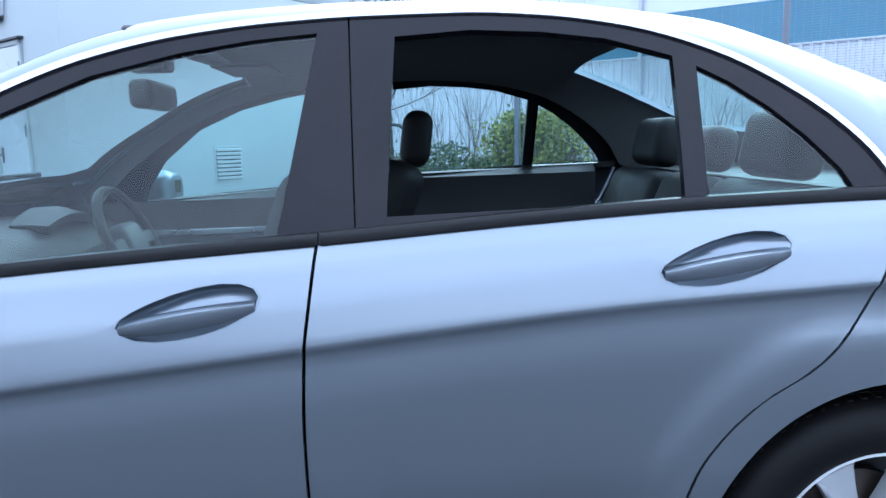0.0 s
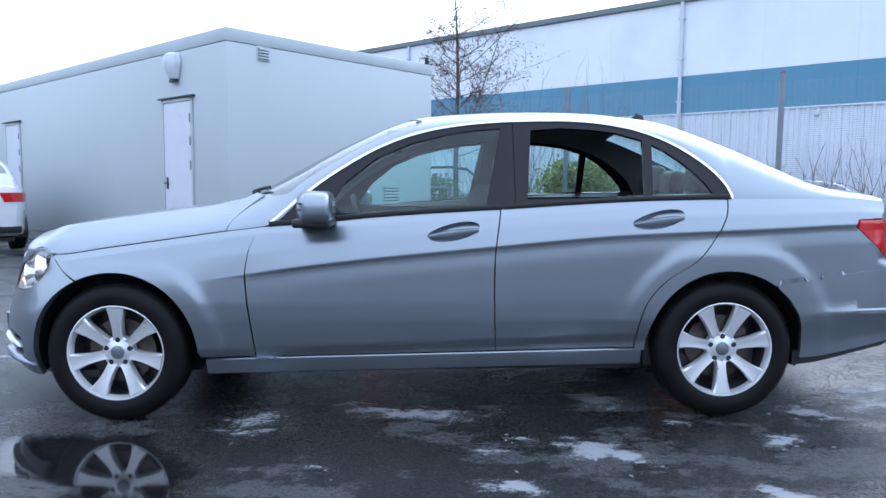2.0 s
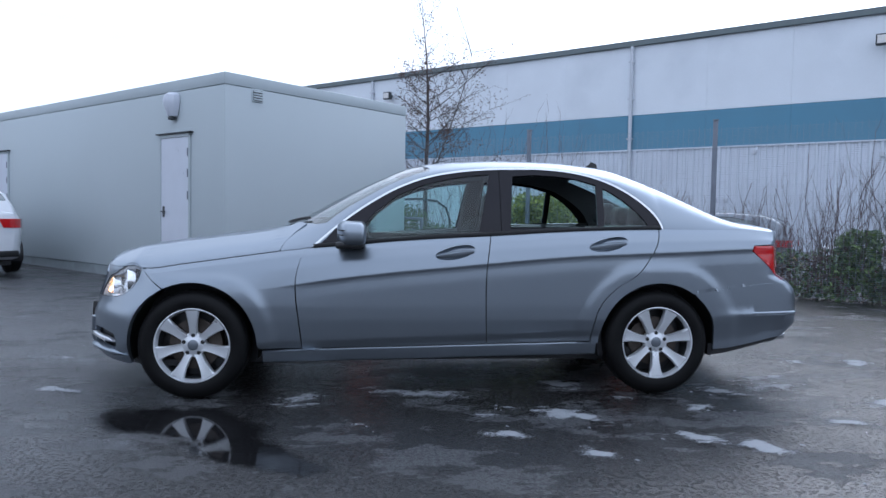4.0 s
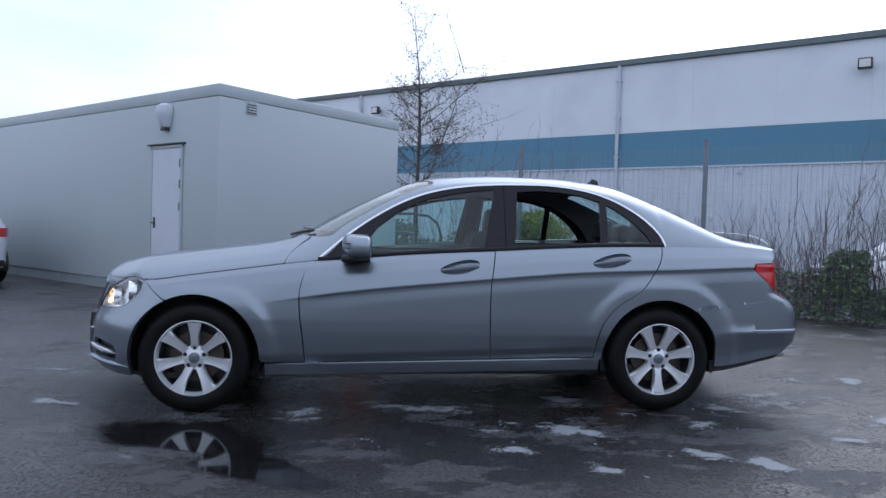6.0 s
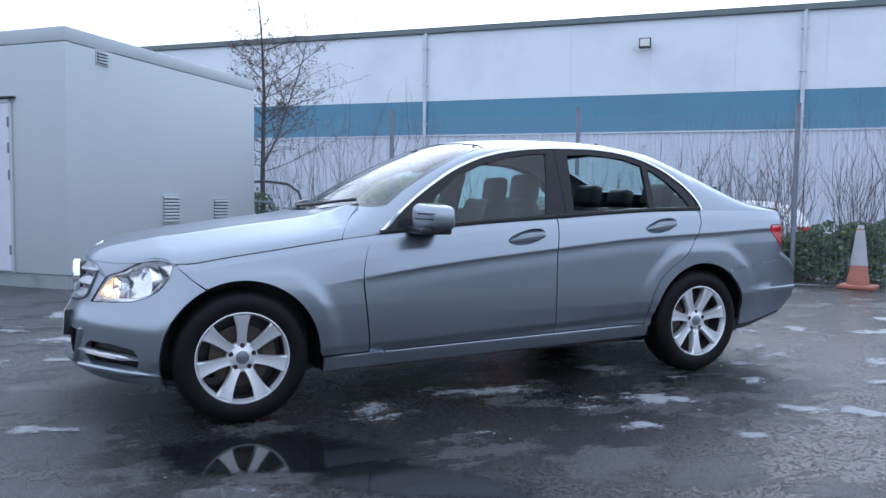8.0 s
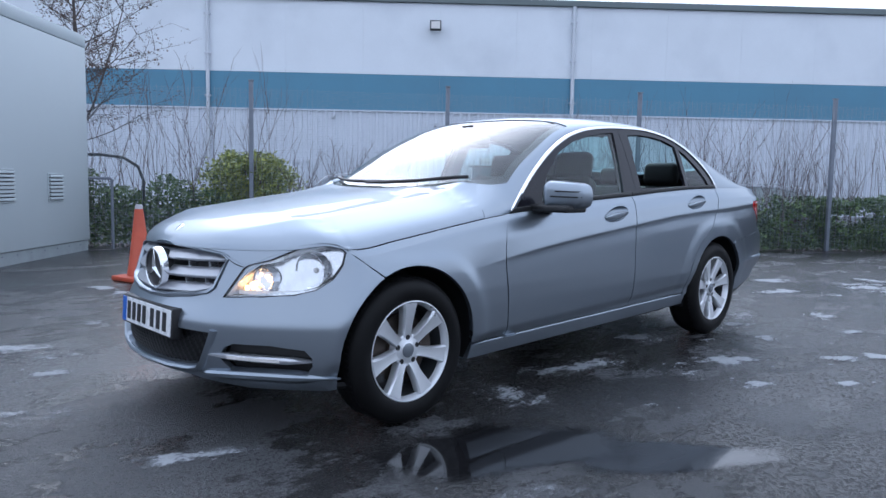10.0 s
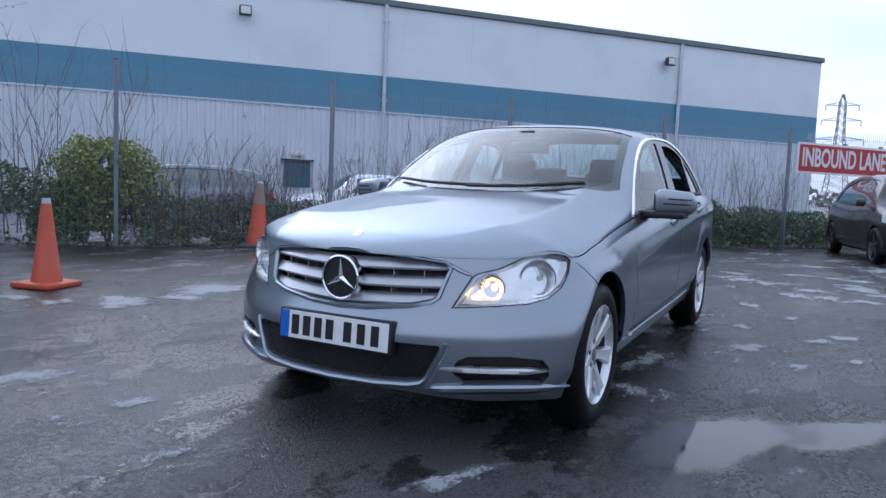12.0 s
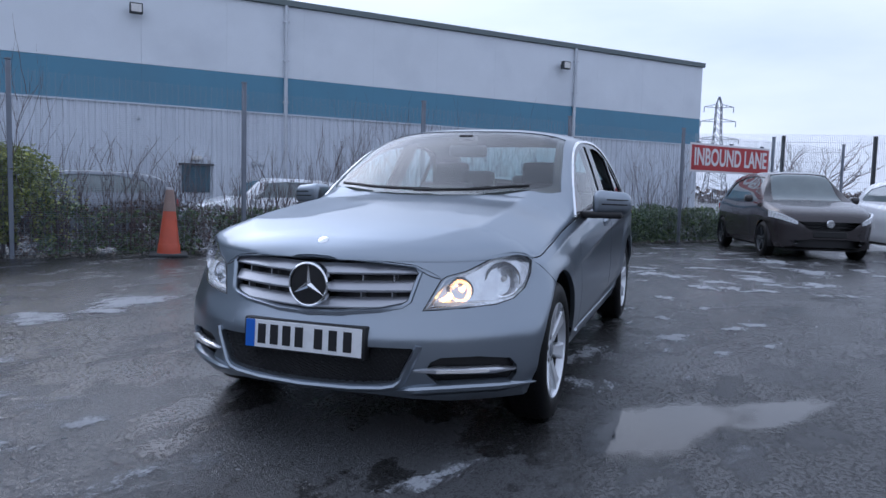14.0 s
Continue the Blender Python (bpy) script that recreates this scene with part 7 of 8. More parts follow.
    rear = [(roof_x1 + 0.06, -0.46), (base1 - 0.10, -0.54), (base1 - 0.10, 0.54), (roof_x1 + 0.06, 0.46)]
    cut(bm, rear, 0, 1)
    part("roof", finish(bm, Vector((0, 0, 1)), 0.012), paint, root, "", 40)
    part("glazing", finish(house(0.012), Vector((0, 0, 1)), 0), M_DARKGLASS, root, "dark windows with sky reflection in their colour", 40)
    for s in (-1, 1):
        for x, ph in ((fa, wheel_phase), (ra, wheel_phase + 0.3)):
            rough_wheel(root, x, s * (W - 0.015), r, s, rim_paint, ph)
            b = bmesh.new()
            rows = [[(x + 0.35 * math.cos(a), s * h, r + 0.35 * math.sin(a)) for h in (W - 0.03, W - 0.26)] for a in spread(-0.3, math.pi + 0.3, 20)]
            part("arch_liner", sheet(rows, Vector((0, 0, -1)), 0), M_INK, root)
        # lamp, mirror, door seam
        b = bmesh.new()
        rows = []
        for t in spread(0, 1, 7):
            row = []
            for q in spread(0, 1, 13):
                h, z = 0.50 + 0.31 * q, 0.60 + 0.11 * q + (0.06 + 0.05 * q) * t
                x = max(float(np.interp(h / 0.98, [0.42, 0.56, 0.70, 0.80, 0.85], [-L, -L + 0.05, -L + 0.15, -L + 0.35, -L + 0.70])), float(np.interp(z + 0.015, [0.62, 0.74, 0.82, 0.92], [-L, -L + 0.06, -L + 0.20, -L + 0.60])))
                row.append((x - 0.012, s * (h + 0.012), z + 0.008))
            rows.append(row)
        lamp = part("headlamp", sheet(rows, Vector((-1, s, 0.3)), 0.03, 0.012), M_LAMPWHITE, root, "clear swept-back headlamp")
        b = bmesh.new()
        rows = [[(-L + 0.09 + 0.10 * q, s * (0.52 + 0.16 * q), 0.29 + 0.10 * t) for q in spread(0, 1, 5)] for t in spread(0, 1, 3)]
        part("fog_recess", sheet(rows, Vector((-1, s, 0)), 0.02, 0.012), M_INK, root)
        b = bmesh.new()
        tube(b, [(-L + 0.055, s * 0.48, 0.30), (-L + 0.10, s * 0.58, 0.275), (-L + 0.18, s * 0.68, 0.32)], 0.014, 6)
        part("fog_trim", b, M_CHROME, root)
        b = bmesh.new()
        box(b, -0.74, -0.60, min(s * 0.86, s * 1.0), max(s * 0.86, s * 1.0), 0.96, 1.09, 0.04, 3)
        part("door_mirror", b, paint, root)
        b = bmesh.new()
        rows = []
        for z in spread(0.76, 0.90, 5):
            wrap = [(x, plan(x) + 0.010) for x in spread(L - 0.34 + (0.92 - z) * 0.5, L - 0.005, 9)] + [(L + 0.014, y) for y in spread(0.58, 0.46 - 0.5 * (z - 0.72), 4)]
            rows.append([(x, s * y, z) for x, y in wrap])
        part("tail_lamp", sheet(rows, Vector((0.3, s, 0)), 0.02), M_REDLENS, root)
    b = bmesh.new()
    box(b, L - 0.015, L + 0.012, -0.26, 0.26, 0.44, 0.55, 0.004, 1)
    part("rear_plate", b, M_PLATEYELLOW, root, "plain yellow number plate")
    b = bmesh.new()
    box(b, L - 0.10, L + 0.016, -0.66, 0.66, 0.30, 0.40, 0.02, 2)
    part("bumper_insert", b, M_BLACK, root)
    b = bmesh.new()
    box(b, -L + 0.3, L - 0.25, -W + 0.25, W - 0.25, 0.16, 0.22)
    part("underbody", b, M_INK, root)
    return root


hatchback("dark grey three-door hatchback with black alloy wheels", M_DARKPAINT, Matrix.Translation((10.72, -2.92, 0)) @ Matrix.Rotation(radians(14), 4, "Z"), M_DARKMETAL, high=1.55)
hatchback("white hatchback parked beside a dark one", M_WHITEPAINT, Matrix.Translation((11.25, -5.55, 0)) @ Matrix.Rotation(radians(14), 4, "Z"), M_ALLOY)
hatchback("white hatchback parked by the grey cabin", M_WHITEPAINT, Matrix.Translation((-7.97, 7.75, 0)) @ Matrix.Rotation(radians(-45.4), 4, "Z"), M_ALLOY)
hatchback("grey hatchback behind the hedge and fence", M_GREYPAINT, Matrix.Translation((6.9, 11.0, -0.22)) @ Matrix.Rotation(radians(-38), 4, "Z"), M_ALLOY)
hatchback("silver hatchback behind the hedge and fence", M_ALLOY, Matrix.Translation((10.6, 8.6, -0.26)) @ Matrix.Rotation(radians(-38), 4, "Z"), M_ALLOY)
hatchback("dull grey hatchback behind the hedge and fence", M_GREYPAINT, Matrix.Translation((14.9, 5.2, -0.3)) @ Matrix.Rotation(radians(-38), 4, "Z"), M_ALLOY)


# ---- traffic cones ----
def cone(x, y, high, sleeve, turn, label, lean=0.0):
    m = Matrix.Translation((x, y, ground_z(x, y))) @ Matrix.Rotation(radians(turn), 4, "Z") @ Matrix.Rotation(lean, 4, "X")
    root = thing("traffic_cone", label, "traffic cone", "traffic cones", m=m)
    b = bmesh.new()
    s = 0.26 * high / 0.9
    box(b, -s, s, -s, s, 0.0, 0.05, 0.018, 2)
    for v in b.verts:
        if abs(v.co.x) > s * 0.7 and abs(v.co.y) > s * 0.7:
            v.co.x *= 0.9
            v.co.y *= 0.9
    skin = M_CONEOLD if sleeve == 2 else M_CONE
    part("base", b, M_DARKMETAL if sleeve == 1 else skin, root)
    b = bmesh.new()
    k = high / 0.9
    lathe(b, [(0.155 * k, 0.045), (0.14 * k, 0.07 * k), (0.05 * k, high - 0.06), (0.036 * k, high - 0.004), (0.026 * k, high), (0.022 * k, high - 0.02)], 28, "z")
    body = part("body", b, skin, root)
    b = bmesh.new()
    lathe(b, [(0.148 * k, 0.048), (0.147 * k, 0.06 * k), (0.134 * k, 0.165 * k), (0.129 * k, 0.172 * k)], 28, "z")
    part("collar", b, skin, body)
    b = bmesh.new()
    lathe(b, [(0.046 * k, high - 0.045), (0.041 * k, high - 0.01), (0.034 * k, high + 0.003), (0.022 * k, high + 0.004), (0.018 * k, high - 0.02)], 20, "z")
    part("tip", b, M_CONEWHITE, body, "pale worn cone tip")
    if sleeve:
        lo, hi = {1: (0.66, 0.97), 2: (0.37, 0.93)}[sleeve]
        b = bmesh.new()
        rr = lambda z: (0.14 + (0.05 - 0.14) * (z / high - 0.08) / 0.85) * k + 0.003
        lathe(b, [(rr(high * t), high * t) for t in spread(lo, hi, 6)], 28, "z")
        part("sleeve", b, M_CONEWHITE if sleeve == 2 else M_CONEFADED, root, "dirty worn sleeve")


cone(-0.60, 4.22, 0.76, 0, 12, "faded orange traffic cone on asphalt")
cone(3.32, 5.42, 0.94, 1, 40, "weathered orange traffic cone with faded grey top by the fence", 0.02)
cone(6.62, 1.93, 0.80, 2, 25, "orange traffic cone with dirty white sleeve")


# ---- sign on the fence ----
def sign():
    along = Vector((0.793, -0.609, 0)).normalized()
    start = Vector((2.05, 6.78, 0)) + along * 12.80 + Vector((-0.609, -0.793, 0)) * 0.05
    m = Matrix(((along.x, 0.609, 0, start.x), (along.y, 0.793, 0, start.y), (0, 0, 1, 0), (0, 0, 0, 1)))
    root = thing("lane_sign", "red board sign with white letters on the mesh fence", "sign", m=m)
    b = bmesh.new()
    box(b, 0, 2.88, -0.012, 0.012, 1.58, 2.22, 0.004, 1)
    part("border", b, M_SIGNWHITE, root)
    b = bmesh.new()
    box(b, 0.045, 2.835, -0.016, -0.0125, 1.625, 2.175)
    part("board", b, M_SIGNRED, root)
    cu = bpy.data.curves.new("lettering", "FONT")
    cu.body, cu.size, cu.align_x, cu.align_y, cu.extrude, cu.offset = "INBOUND LANE", 0.52, "CENTER", "CENTER", 0.003, 0.012
    tmp = bpy.data.objects.new("lettering", cu)
    me = bpy.data.meshes.new_from_object(tmp)
    bpy.data.objects.remove(tmp)
    xs = [v.co.x for v in me.vertices]
    sx = 2.62 / (max(xs) - min(xs))
    for v in me.vertices:
        v.co = Vector((1.44 + v.co.x * sx, -0.020 - v.co.z, 1.90 + v.co.y * 1.02))
    me.materials.append(M_SIGNWHITE)
    ob = new("lettering", me)
    ob.parent = root
    for x in (0.3, 1.44, 2.6):
        b = bmesh.new()
        box(b, x - 0.03, x + 0.03, -0.02, 0.05, 2.225, 2.26)
        part("clip", b, M_ZINC, root)


sign()


# ---- planting along the fence ----
def fence_point(s, off):
    return FENCE_A + FENCE_STEP.normalized() * s + Vector((0.609, 0.793, 0)) * off


def leaf(bm, c, size, rng, narrow=0.55):
    a, t = rng.uniform(0, 6.283), rng.uniform(-0.9, 0.9)
    d = Vector((math.cos(a) * math.cos(t), math.sin(a) * math.cos(t), math.sin(t)))
    n = d.orthogonal().normalized()
    n = (Matrix.Rotation(rng.uniform(0, 6.283), 3, d) @ n) * size * narrow
    fold = d.cross(n).normalized() * size * 0.12
    p0, p1, p2, p3 = c - d * size * 0.5, c + n * 0.5 + fold, c + d * size * 0.5, c - n * 0.5 + fold
    v = [bm.verts.new(p) for p in (p0, p1, p2, p3)]
    bm.faces.new((v[0], v[1], v[2]))
    bm.faces.new((v[0], v[2], v[3]))


def hedge(name, label, s0, s1, off, deep, high, count, size, material, seed, thin=1.0, floor=0.03):
    rng = random.Random(seed)
    bm = bmesh.new()
    for _ in range(count):
        s, o = rng.uniform(s0, s1), off + rng.gauss(0, deep)
        top = high * (0.80 + 0.32 * noise.noise((s * 0.9, seed, 0)) + 0.12 * noise.noise((s * 3.3, seed, 4)))
        u = rng.random() ** thin
        if noise.noise((s * 2.2, u * 2.5, seed + 7.0)) < -0.26:
            continue
        p = fence_point(s, o)
        leaf(bm, Vector((p.x, p.y, floor + u * top)), size * rng.uniform(0.6, 1.35), rng)
    ob = link_mesh(name, bm, material, smooth=False)
    tagged(ob, label, "hedge", kind="stuff")


hedge("clipped_hedge", "dark green clipped hedge behind the mesh fence", 4.5, 12.2, 0.42, 0.18, 1.04, 34000, 0.075, M_HEDGE, 3)
hedge("clipped_hedge", "dark green hedge below the red sign", 12.0, 18.0, 0.45, 0.20, 0.85, 14000, 0.075, M_HEDGE, 8)
hedge("thin_hedge", "sparse winter hedge with few leaves behind the fence", 0.3, 4.8, 0.45, 0.2, 0.80, 6500, 0.065, M_HEDGE, 12, 1.4)
hedge("dry_hedge", "brown leafless hedge twigs and leaf litter by the fence", 0.0, 5.2, 0.45, 0.2, 0.85, 7500, 0.045, M_DEADLEAF, 15, 1.1)
hedge("cabin_hedge", "dark hedge between cabin and fence", -4.5, -0.35, 0.45, 0.22, 1.24, 15000, 0.065, M_HEDGE, 18)
hedge("leaf_litter", "litter and dead leaves along the fence foot", -3.0, 17.0, 0.06, 0.10, 0.06, 2600, 0.05, M_LITTER, 21, 1.0, 0.01)


def green_bush():
    rng = random.Random(31)
    bm = bmesh.new()
    for k in range(13000):
        a, b = rng.gauss(-0.14, 0.36), rng.gauss(0.72, 0.24)
        top = 1.36 - 0.9 * max(0, abs(a + 0.14) - 0.3) ** 1.5 + 0.14 * noise.noise((a * 3, b * 3, 1)) + rng.gauss(0, 0.04)
        u = rng.random() ** 0.75
        p = fence_point(a, b)
        if noise.noise((a * 3.1, u * 4, 9.0)) < -0.42:
            continue
        leaf(bm, Vector((p.x, p.y, 0.15 + u * max(top - 0.1, 0.2))), rng.uniform(0.045, 0.085), rng)
    ob = new("green_bush")
    tagged(ob, "yellow-green leafy bush behind the mesh fence", "bush")
    part("crown", bm, M_BUSH, ob, smooth=False)
    for k in range(7):
        b = bmesh.new()
        p = fence_point(-0.14 + rng.uniform(-0.3, 0.3), 0.72 + rng.uniform(-0.2, 0.2))
        q = fence_point(-0.14 + rng.uniform(-0.5, 0.5), 0.72 + rng.uniform(-0.3, 0.3))
        tube(b, [(p.x, p.y, 0), ((p.x + q.x) / 2, (p.y + q.y) / 2, 0.5), (q.x, q.y, 1.05)], [0.016, 0.012, 0.005], 5)
        part("stem", b, M_TWIG, ob)


green_bush()


def shoots(label, s0, s1, off, n, low, high, seed):
    """Upright bare shoots that rise from the hedge."""
    rng = random.Random(seed)
    bm = bmesh.new()

    def grow(p, d, length, r, level):
        pts, radii = [p.copy()], [r]
        steps = 5
        for k in range(steps):
            d = (d + Vector((rng.gauss(0, 0.07), rng.gauss(0, 0.07), rng.gauss(0.02, 0.04)))).normalized()
            p = p + d * length / steps
            pts.append(p.copy())
            radii.append(r * (1 - 0.8 * (k + 1) / steps))
            if level < 2 and k > 0 and rng.random() < 0.55:
                side = Vector((rng.gauss(0, 1), rng.gauss(0, 1), 0)).normalized()
                grow(p, (d * 0.85 + side * 0.34).normalized(), length * rng.uniform(0.25, 0.5), r * 0.6, level + 1)
        tube(bm, pts, radii, 4, False)

    for _ in range(n):
        s = rng.uniform(s0, s1)
        if noise.noise((s * 1.3, seed, 2.0)) < -0.25:
            continue
        p = fence_point(s, off + rng.gauss(0, 0.2))
        grow(Vector((p.x, p.y, 0.1)), Vector((rng.gauss(0, 0.11), rng.gauss(0, 0.11), 1)).normalized(), rng.uniform(low, high), rng.uniform(0.005, 0.010), 0)
    ob = link_mesh("bare_shoots", bm, M_TWIG)
    tagged(ob, label, "shrub", kind="stuff")


shoots("bare reddish-brown shoots above the hedge", 4.3, 9.4, 0.6, 260, 1.0, 1.75, 41)
shoots("bare shoots of a winter shrub behind the fence", 9.4, 13.4, 0.6, 130, 0.9, 1.65, 44)
shoots("thin bare winter twigs behind the fence", 0.4, 4.7, 0.55, 260, 0.5, 1.2, 47)
shoots("thin bare winter twigs beside the cabin", -2.6, 0.4, 0.7, 60, 1.1, 2.2, 49)


def young_tree():
    rng = random.Random(77)
    root = thing("young_tree", "slender bare young tree with few brown leaves", "tree", m=Matrix.Translation((0.50, 9.70, 0)))
    tips = []

    def grow(bm, p, d, length, r, level, lift):
        steps = 7 if level == 0 else 5
        pts, radii = [p.copy()], [r]
        for k in range(steps):
            d = (d + Vector((rng.gauss(0, 0.06), rng.gauss(0, 0.06), lift * 0.10))).normalized()
            p = p + d * length / steps
            pts.append(p.copy())
            f = (k + 1) / steps
            radii.append(max(r * (1 - 0.82 * f), 0.002))
            if level > 0 and level < 3:
                for _ in range(2 if level == 1 else 1):
                    if rng.random() < 0.75:
                        side = Vector((rng.gauss(0, 1), rng.gauss(0, 1), rng.gauss(0.1, 0.5))).normalized()
                        grow(bm, p, (d * 0.75 + side * 0.7).normalized(), length * rng.uniform(0.28, 0.5), r * 0.45, level + 1, 0.1)
            if level >= 2:
                tips.append(p.copy())
        tube(bm, pts, radii, 7 if level == 0 else 4, False)

    bm = bmesh.new()
    trunk = [(0.0, 0, -0.05), (0.01, 0, 0.6), (-0.01, 0.01, 1.4), (0.0, 0, 2.2), (0.02, 0, 3.0), (0.0, 0.02, 3.7), (-0.03, 0, 4.3), (-0.10, 0, 4.9), (-0.16, 0, 5.55)]
    tube(bm, trunk, [0.058, 0.050, 0.046, 0.040, 0.032, 0.024, 0.015, 0.008, 0.003], 10)
    part("trunk", bm, M_BARK, root)
    tr = smooth_curve([(p[2], p[0]) for p in trunk])
    for k in range(34):
        low = k < 27
        z = 1.55 + 2.35 * ((k + 0.5) / 27) if low else 3.9 + 1.3 * (k - 27) / 7
        a = k * 2.4 + rng.uniform(-0.4, 0.4)
        reach = (1.45 + 0.45 * math.cos(a)) * (1 - 0.40 * (z - 1.55) / 2.35) * rng.uniform(0.8, 1.15) if low else rng.uniform(0.35, 0.75)
        bm = bmesh.new()
        up = 0.15 + 0.40 * rng.random() + (0.0 if low else 0.7)
        grow(bm, Vector((tr(z), 0, z)), Vector((math.cos(a), math.sin(a), up)).normalized(), reach, 0.013 if low else 0.006, 1, 0.9)
        part("limb", bm, M_BARK, root)
    # a second leader leans away from the trunk
    bm = bmesh.new()
    grow(bm, Vector((0.0, 0, 1.7)), Vector((0.42, -0.1, 0.9)).normalized(), 2.9, 0.026, 1, 0.5)
    part("limb", bm, M_BARK, root)
    bm = bmesh.new()
    for p in tips:
        if rng.random() < (0.62 if p.z < 4.2 else 0.15):
            leaf(bm, p + Vector((rng.gauss(0, 0.04), rng.gauss(0, 0.04), rng.gauss(-0.03, 0.04))), rng.uniform(0.03, 0.06), rng, 0.5)
    tagged(part("crown", bm, M_DEADLEAF, root, "sparse brown winter leaves", smooth=False), kind="stuff")


young_tree()


def hoop_barrier():
    root = thing("hoop_barrier", "dark tubular hoop rail and pale gate frame by the cabin", "barrier")
    b = bmesh.new()
    tube(b, [(-0.2, 8.6, 1.36), (0.35, 8.2, 1.37), (0.62, 8.0, 1.33), (0.78, 7.88, 1.2), (0.84, 7.84, 1.0), (0.84, 7.84, 0.0)], 0.022, 8)
    part("rail", b, M_DARKMETAL, root)
    b = bmesh.new()
    tube(b, [(0.0, 7.95, 1.02), (0.30, 7.7, 1.02), (0.33, 7.68, 1.0), (0.33, 7.68, 0.0)], 0.022, 8)
    part("gate_frame", b, M_ZINC, root)


hoop_barrier()


# ---- distance ----
def far_fence():
    """A second mesh fence, pale against the sky."""
    a, d = Vector((20.2, -3.6, 0)), Vector((0.14, -0.99, 0)).normalized()
    n = Vector((d.y, -d.x, 0))
    m = Matrix(((d.x, -d.y, 0, a.x), (d.y, d.x, 0, a.y), (0, 0, 1, 0), (0, 0, 0, 1)))
    root = thing("far_mesh_fence", "tall pale weld-mesh fence on dark posts", "fence", m=m)
    for k in range(0, 6):
        b = bmesh.new()
        box(b, k * 2.6 - 0.05, k * 2.6 + 0.05, -0.05, 0.05, -0.05, 3.0, 0.008, 1)
        part("post", b, M_DARKMETAL, root)
    bm = bmesh.new()
    for u in np.arange(-2.6, 13.0, 0.052):
        tube(bm, [(u, 0.05, 0.05), (u + 0.012, 0.065, 0.8), (u, 0.05, 1.55), (u + 0.012, 0.065, 2.3), (u, 0.05, 3.05)], 0.006, 4, False)
    for z in np.arange(0.1, 3.05, 0.3):
        tube(bm, [(-2.6, 0.05, z), (13.0, 0.05, z)], 0.006, 4, False)
    tagged(part("mesh_panel", bm, M_PIPE, root, "pale wire mesh", smooth=False), kind="stuff")


far_fence()


def pylon():
    root = thing("pylon", "distant grey lattice electricity pylon", "pylon", m=Matrix.Translation((215.0, -3.2, 0)) @ Matrix.Rotation(radians(14), 4, "Z"))
    H = 29.5
    bm = bmesh.new()
    half = smooth_curve([(0, 3.2), (12, 1.6), (20, 0.9), (27, 0.7), (29.5, 0.15)])
    zs = spread(0, H, 15)
    for z0, z1 in zip(zs, zs[1:]):
        a, b = half(z0), half(z1)
        for sx, sy in ((1, 1), (1, -1), (-1, 1), (-1, -1)):
            tube(bm, [(sx * a, sy * a, z0), (sx * b, sy * b, z1)], 0.14, 4, False)
        for sy in (1, -1):
            tube(bm, [(-a, sy * a, z0), (b, sy * b, z1)], 0.09, 4, False)
            tube(bm, [(a, sy * a, z0), (-b, sy * b, z1)], 0.09, 4, False)
            tube(bm, [(sy * a, -a, z0), (sy * b, b, z1)], 0.09, 4, False)
    part("lattice", bm, M_ZINC, root)
    for z, w in ((17.5, 5.8), (22.5, 4.8), (26.5, 4.0)):
        b = bmesh.new()
        for s in (-1, 1):
            tube(b, [(0, s * 0.8, z + 0.9), (0, s * w, z + 0.15)], 0.11, 4, False)
            tube(b, [(0, s * 0.8, z), (0, s * w, z + 0.15)], 0.11, 4, False)
            tube(b, [(0, s * 0.5 * w, z + 0.05), (0, s * 0.5 * w, z + 0.55)], 0.07, 4, False)
            tube(b, [(0, s * w, z + 0.15), (0, s * w, z - 1.3)], 0.13, 4, False)
        part("cross_arm", b, M_ZINC, root)


pylon()


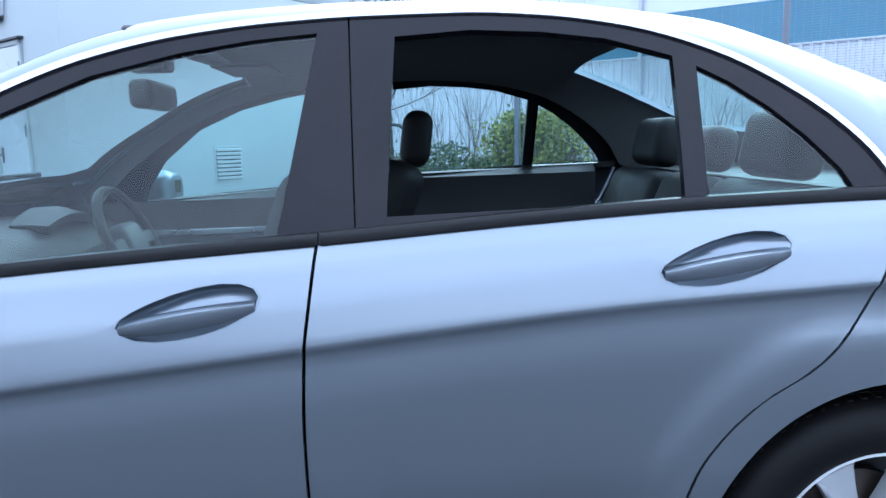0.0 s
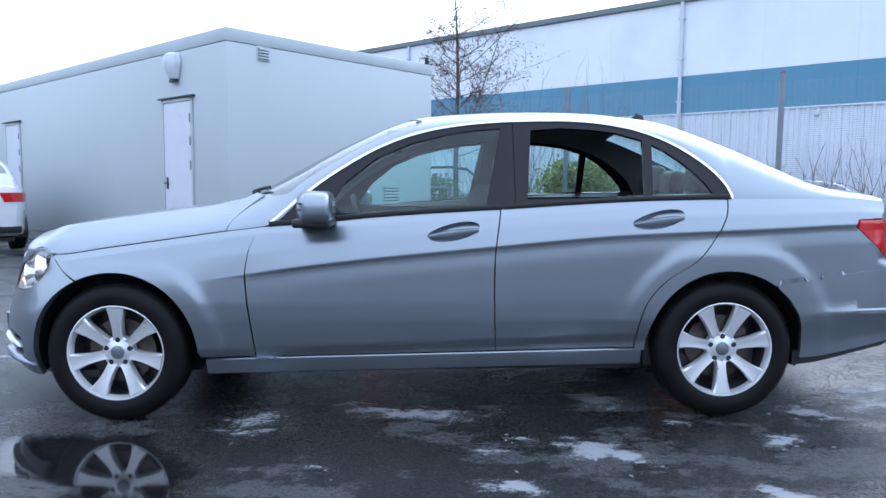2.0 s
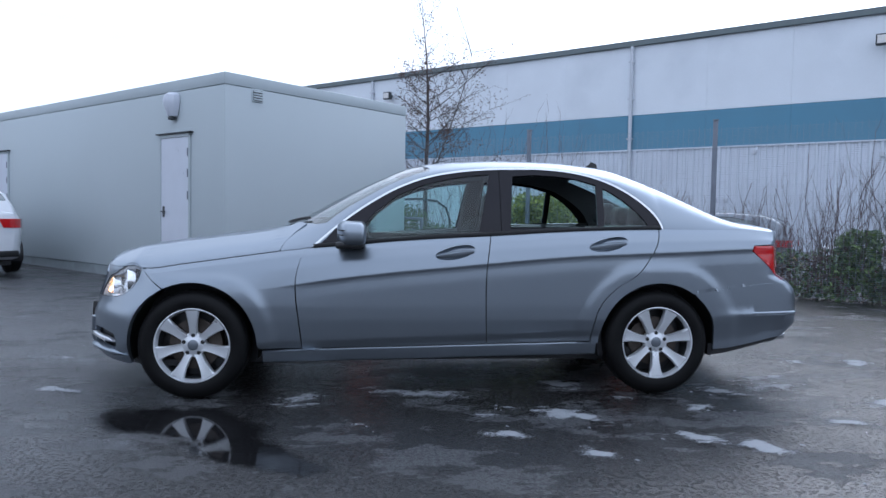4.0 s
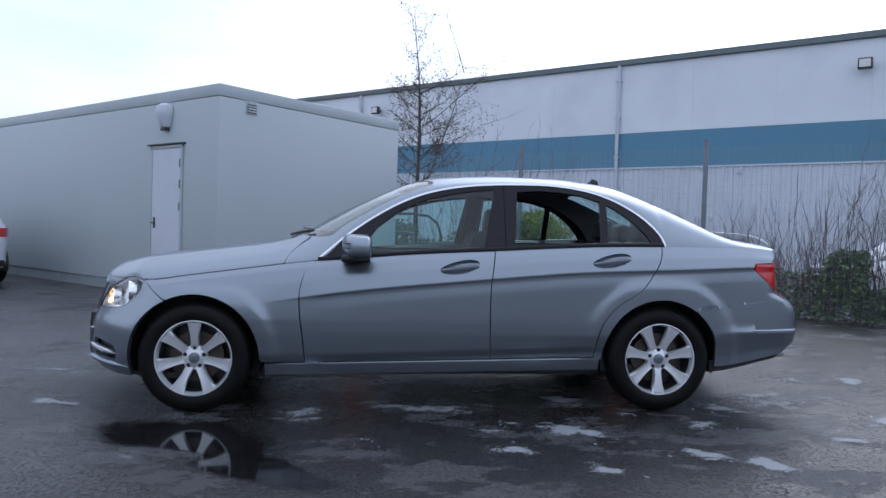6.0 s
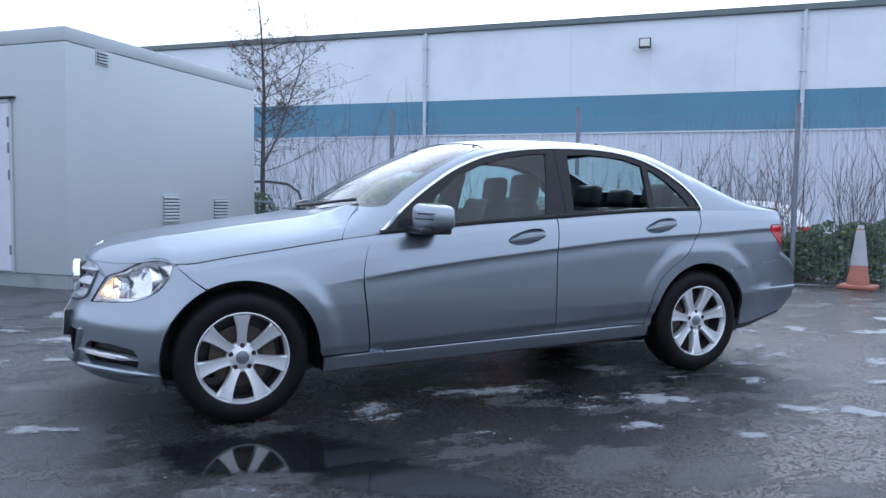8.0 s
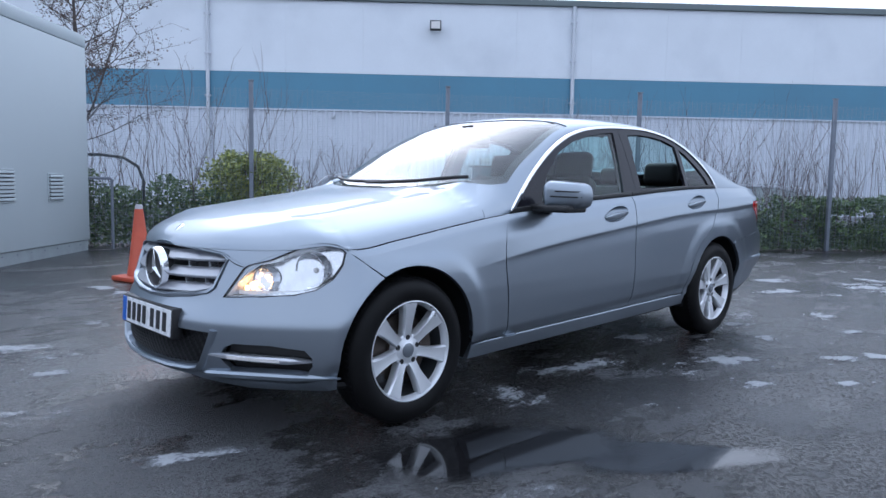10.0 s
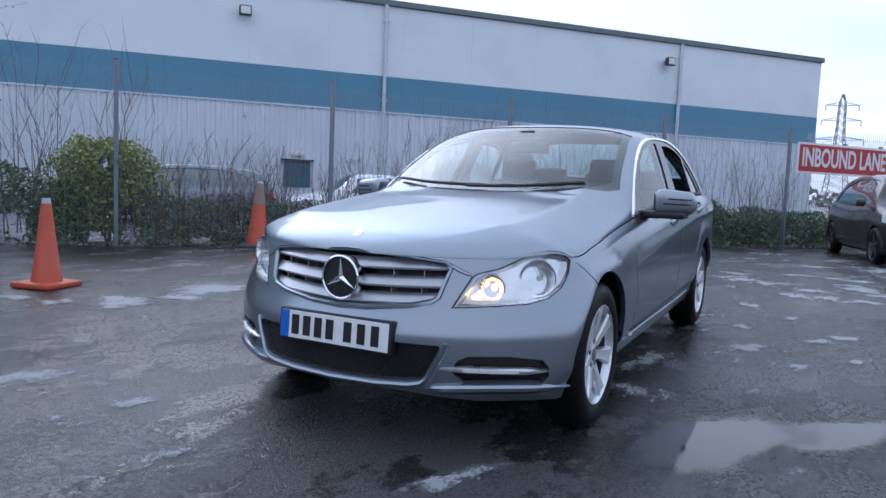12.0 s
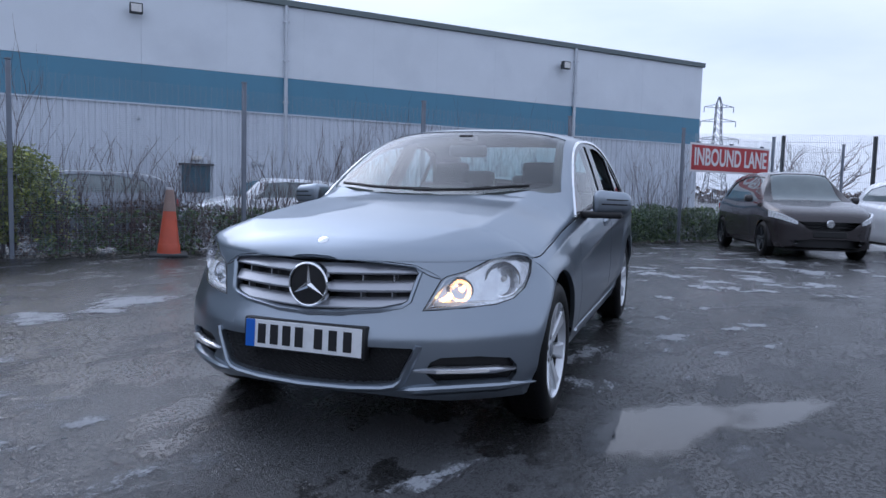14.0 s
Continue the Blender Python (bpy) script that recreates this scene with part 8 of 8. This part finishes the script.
def far_trees():
    """Bare scrub seen through the far fence, and a low wooded skyline."""
    rng = random.Random(91)
    for (x, y, h, label) in ((31, -6.0, 4.2, "bare rounded scrub tree beyond the far fence"), (36, -12.5, 2.6, "bare scrub beyond the far fence")):
        root = thing("scrub_tree", label, "tree", m=Matrix.Translation((x, y, 0)))
        for k in range(9):
            bm = bmesh.new()

            def grow(p, d, length, r, level):
                pts, radii = [p.copy()], [r]
                for q in range(5):
                    d = (d + Vector((rng.gauss(0, 0.12), rng.gauss(0, 0.12), rng.gauss(0, 0.05)))).normalized()
                    p = p + d * length / 5
                    pts.append(p.copy())
                    radii.append(max(r * (1 - 0.16 * (q + 1)), 0.006))
                    if level < 3 and q > 0:
                        side = Vector((rng.gauss(0, 1), rng.gauss(0, 1), rng.gauss(0.2, 0.5))).normalized()
                        grow(p, (d * 0.8 + side * 0.6).normalized(), length * rng.uniform(0.35, 0.6), r * 0.55, level + 1)
                tube(bm, pts, radii, 3, False)

            a = k * 0.7
            grow(Vector((0, 0, 0)), Vector((math.cos(a) * 0.6, math.sin(a) * 0.6, 1)).normalized(), h * 0.62, 0.05, 1)
            part("limb", bm, M_TWIG, root)
    bm = bmesh.new()
    for k in range(5200):
        a = radians(rng.uniform(-75, 30))
        r = rng.uniform(140, 170)
        x, y = r * math.cos(a), r * math.sin(a)
        top = 3.2 + 1.6 * noise.noise((a * 14, 0, 0)) + 0.8 * noise.noise((a * 50, 3, 0))
        leaf(bm, Vector((x, y, rng.random() * top)), rng.uniform(0.8, 1.6), rng, 0.8)
    ob = link_mesh("far_woods", bm, M_DEADLEAF, smooth=False)
    tagged(ob, "low dark line of winter trees on the horizon", "woods", kind="stuff")


far_trees()


# ---- added unseen walls, made up to close the yard behind the camera ----
M_BACKWALL = mat("dull_grey_wall", (0.2, 0.205, 0.21), 0.8, 0, 0.2, 0.4, 12, 0.05)


def unseen_wall(name, x0, x1, y0, y1, high):
    bm = bmesh.new()
    box(bm, x0, x1, y0, y1, -0.1, high)
    tagged(link_mesh(name, bm, M_BACKWALL, smooth=False), "added unseen dull grey wall that closes the yard", "wall", kind="structure")


unseen_wall("unseen_wall_south", -34, 40, -26.5, -26, 3.2)
unseen_wall("unseen_wall_west", -30.5, -30, -26, 30, 4.0)
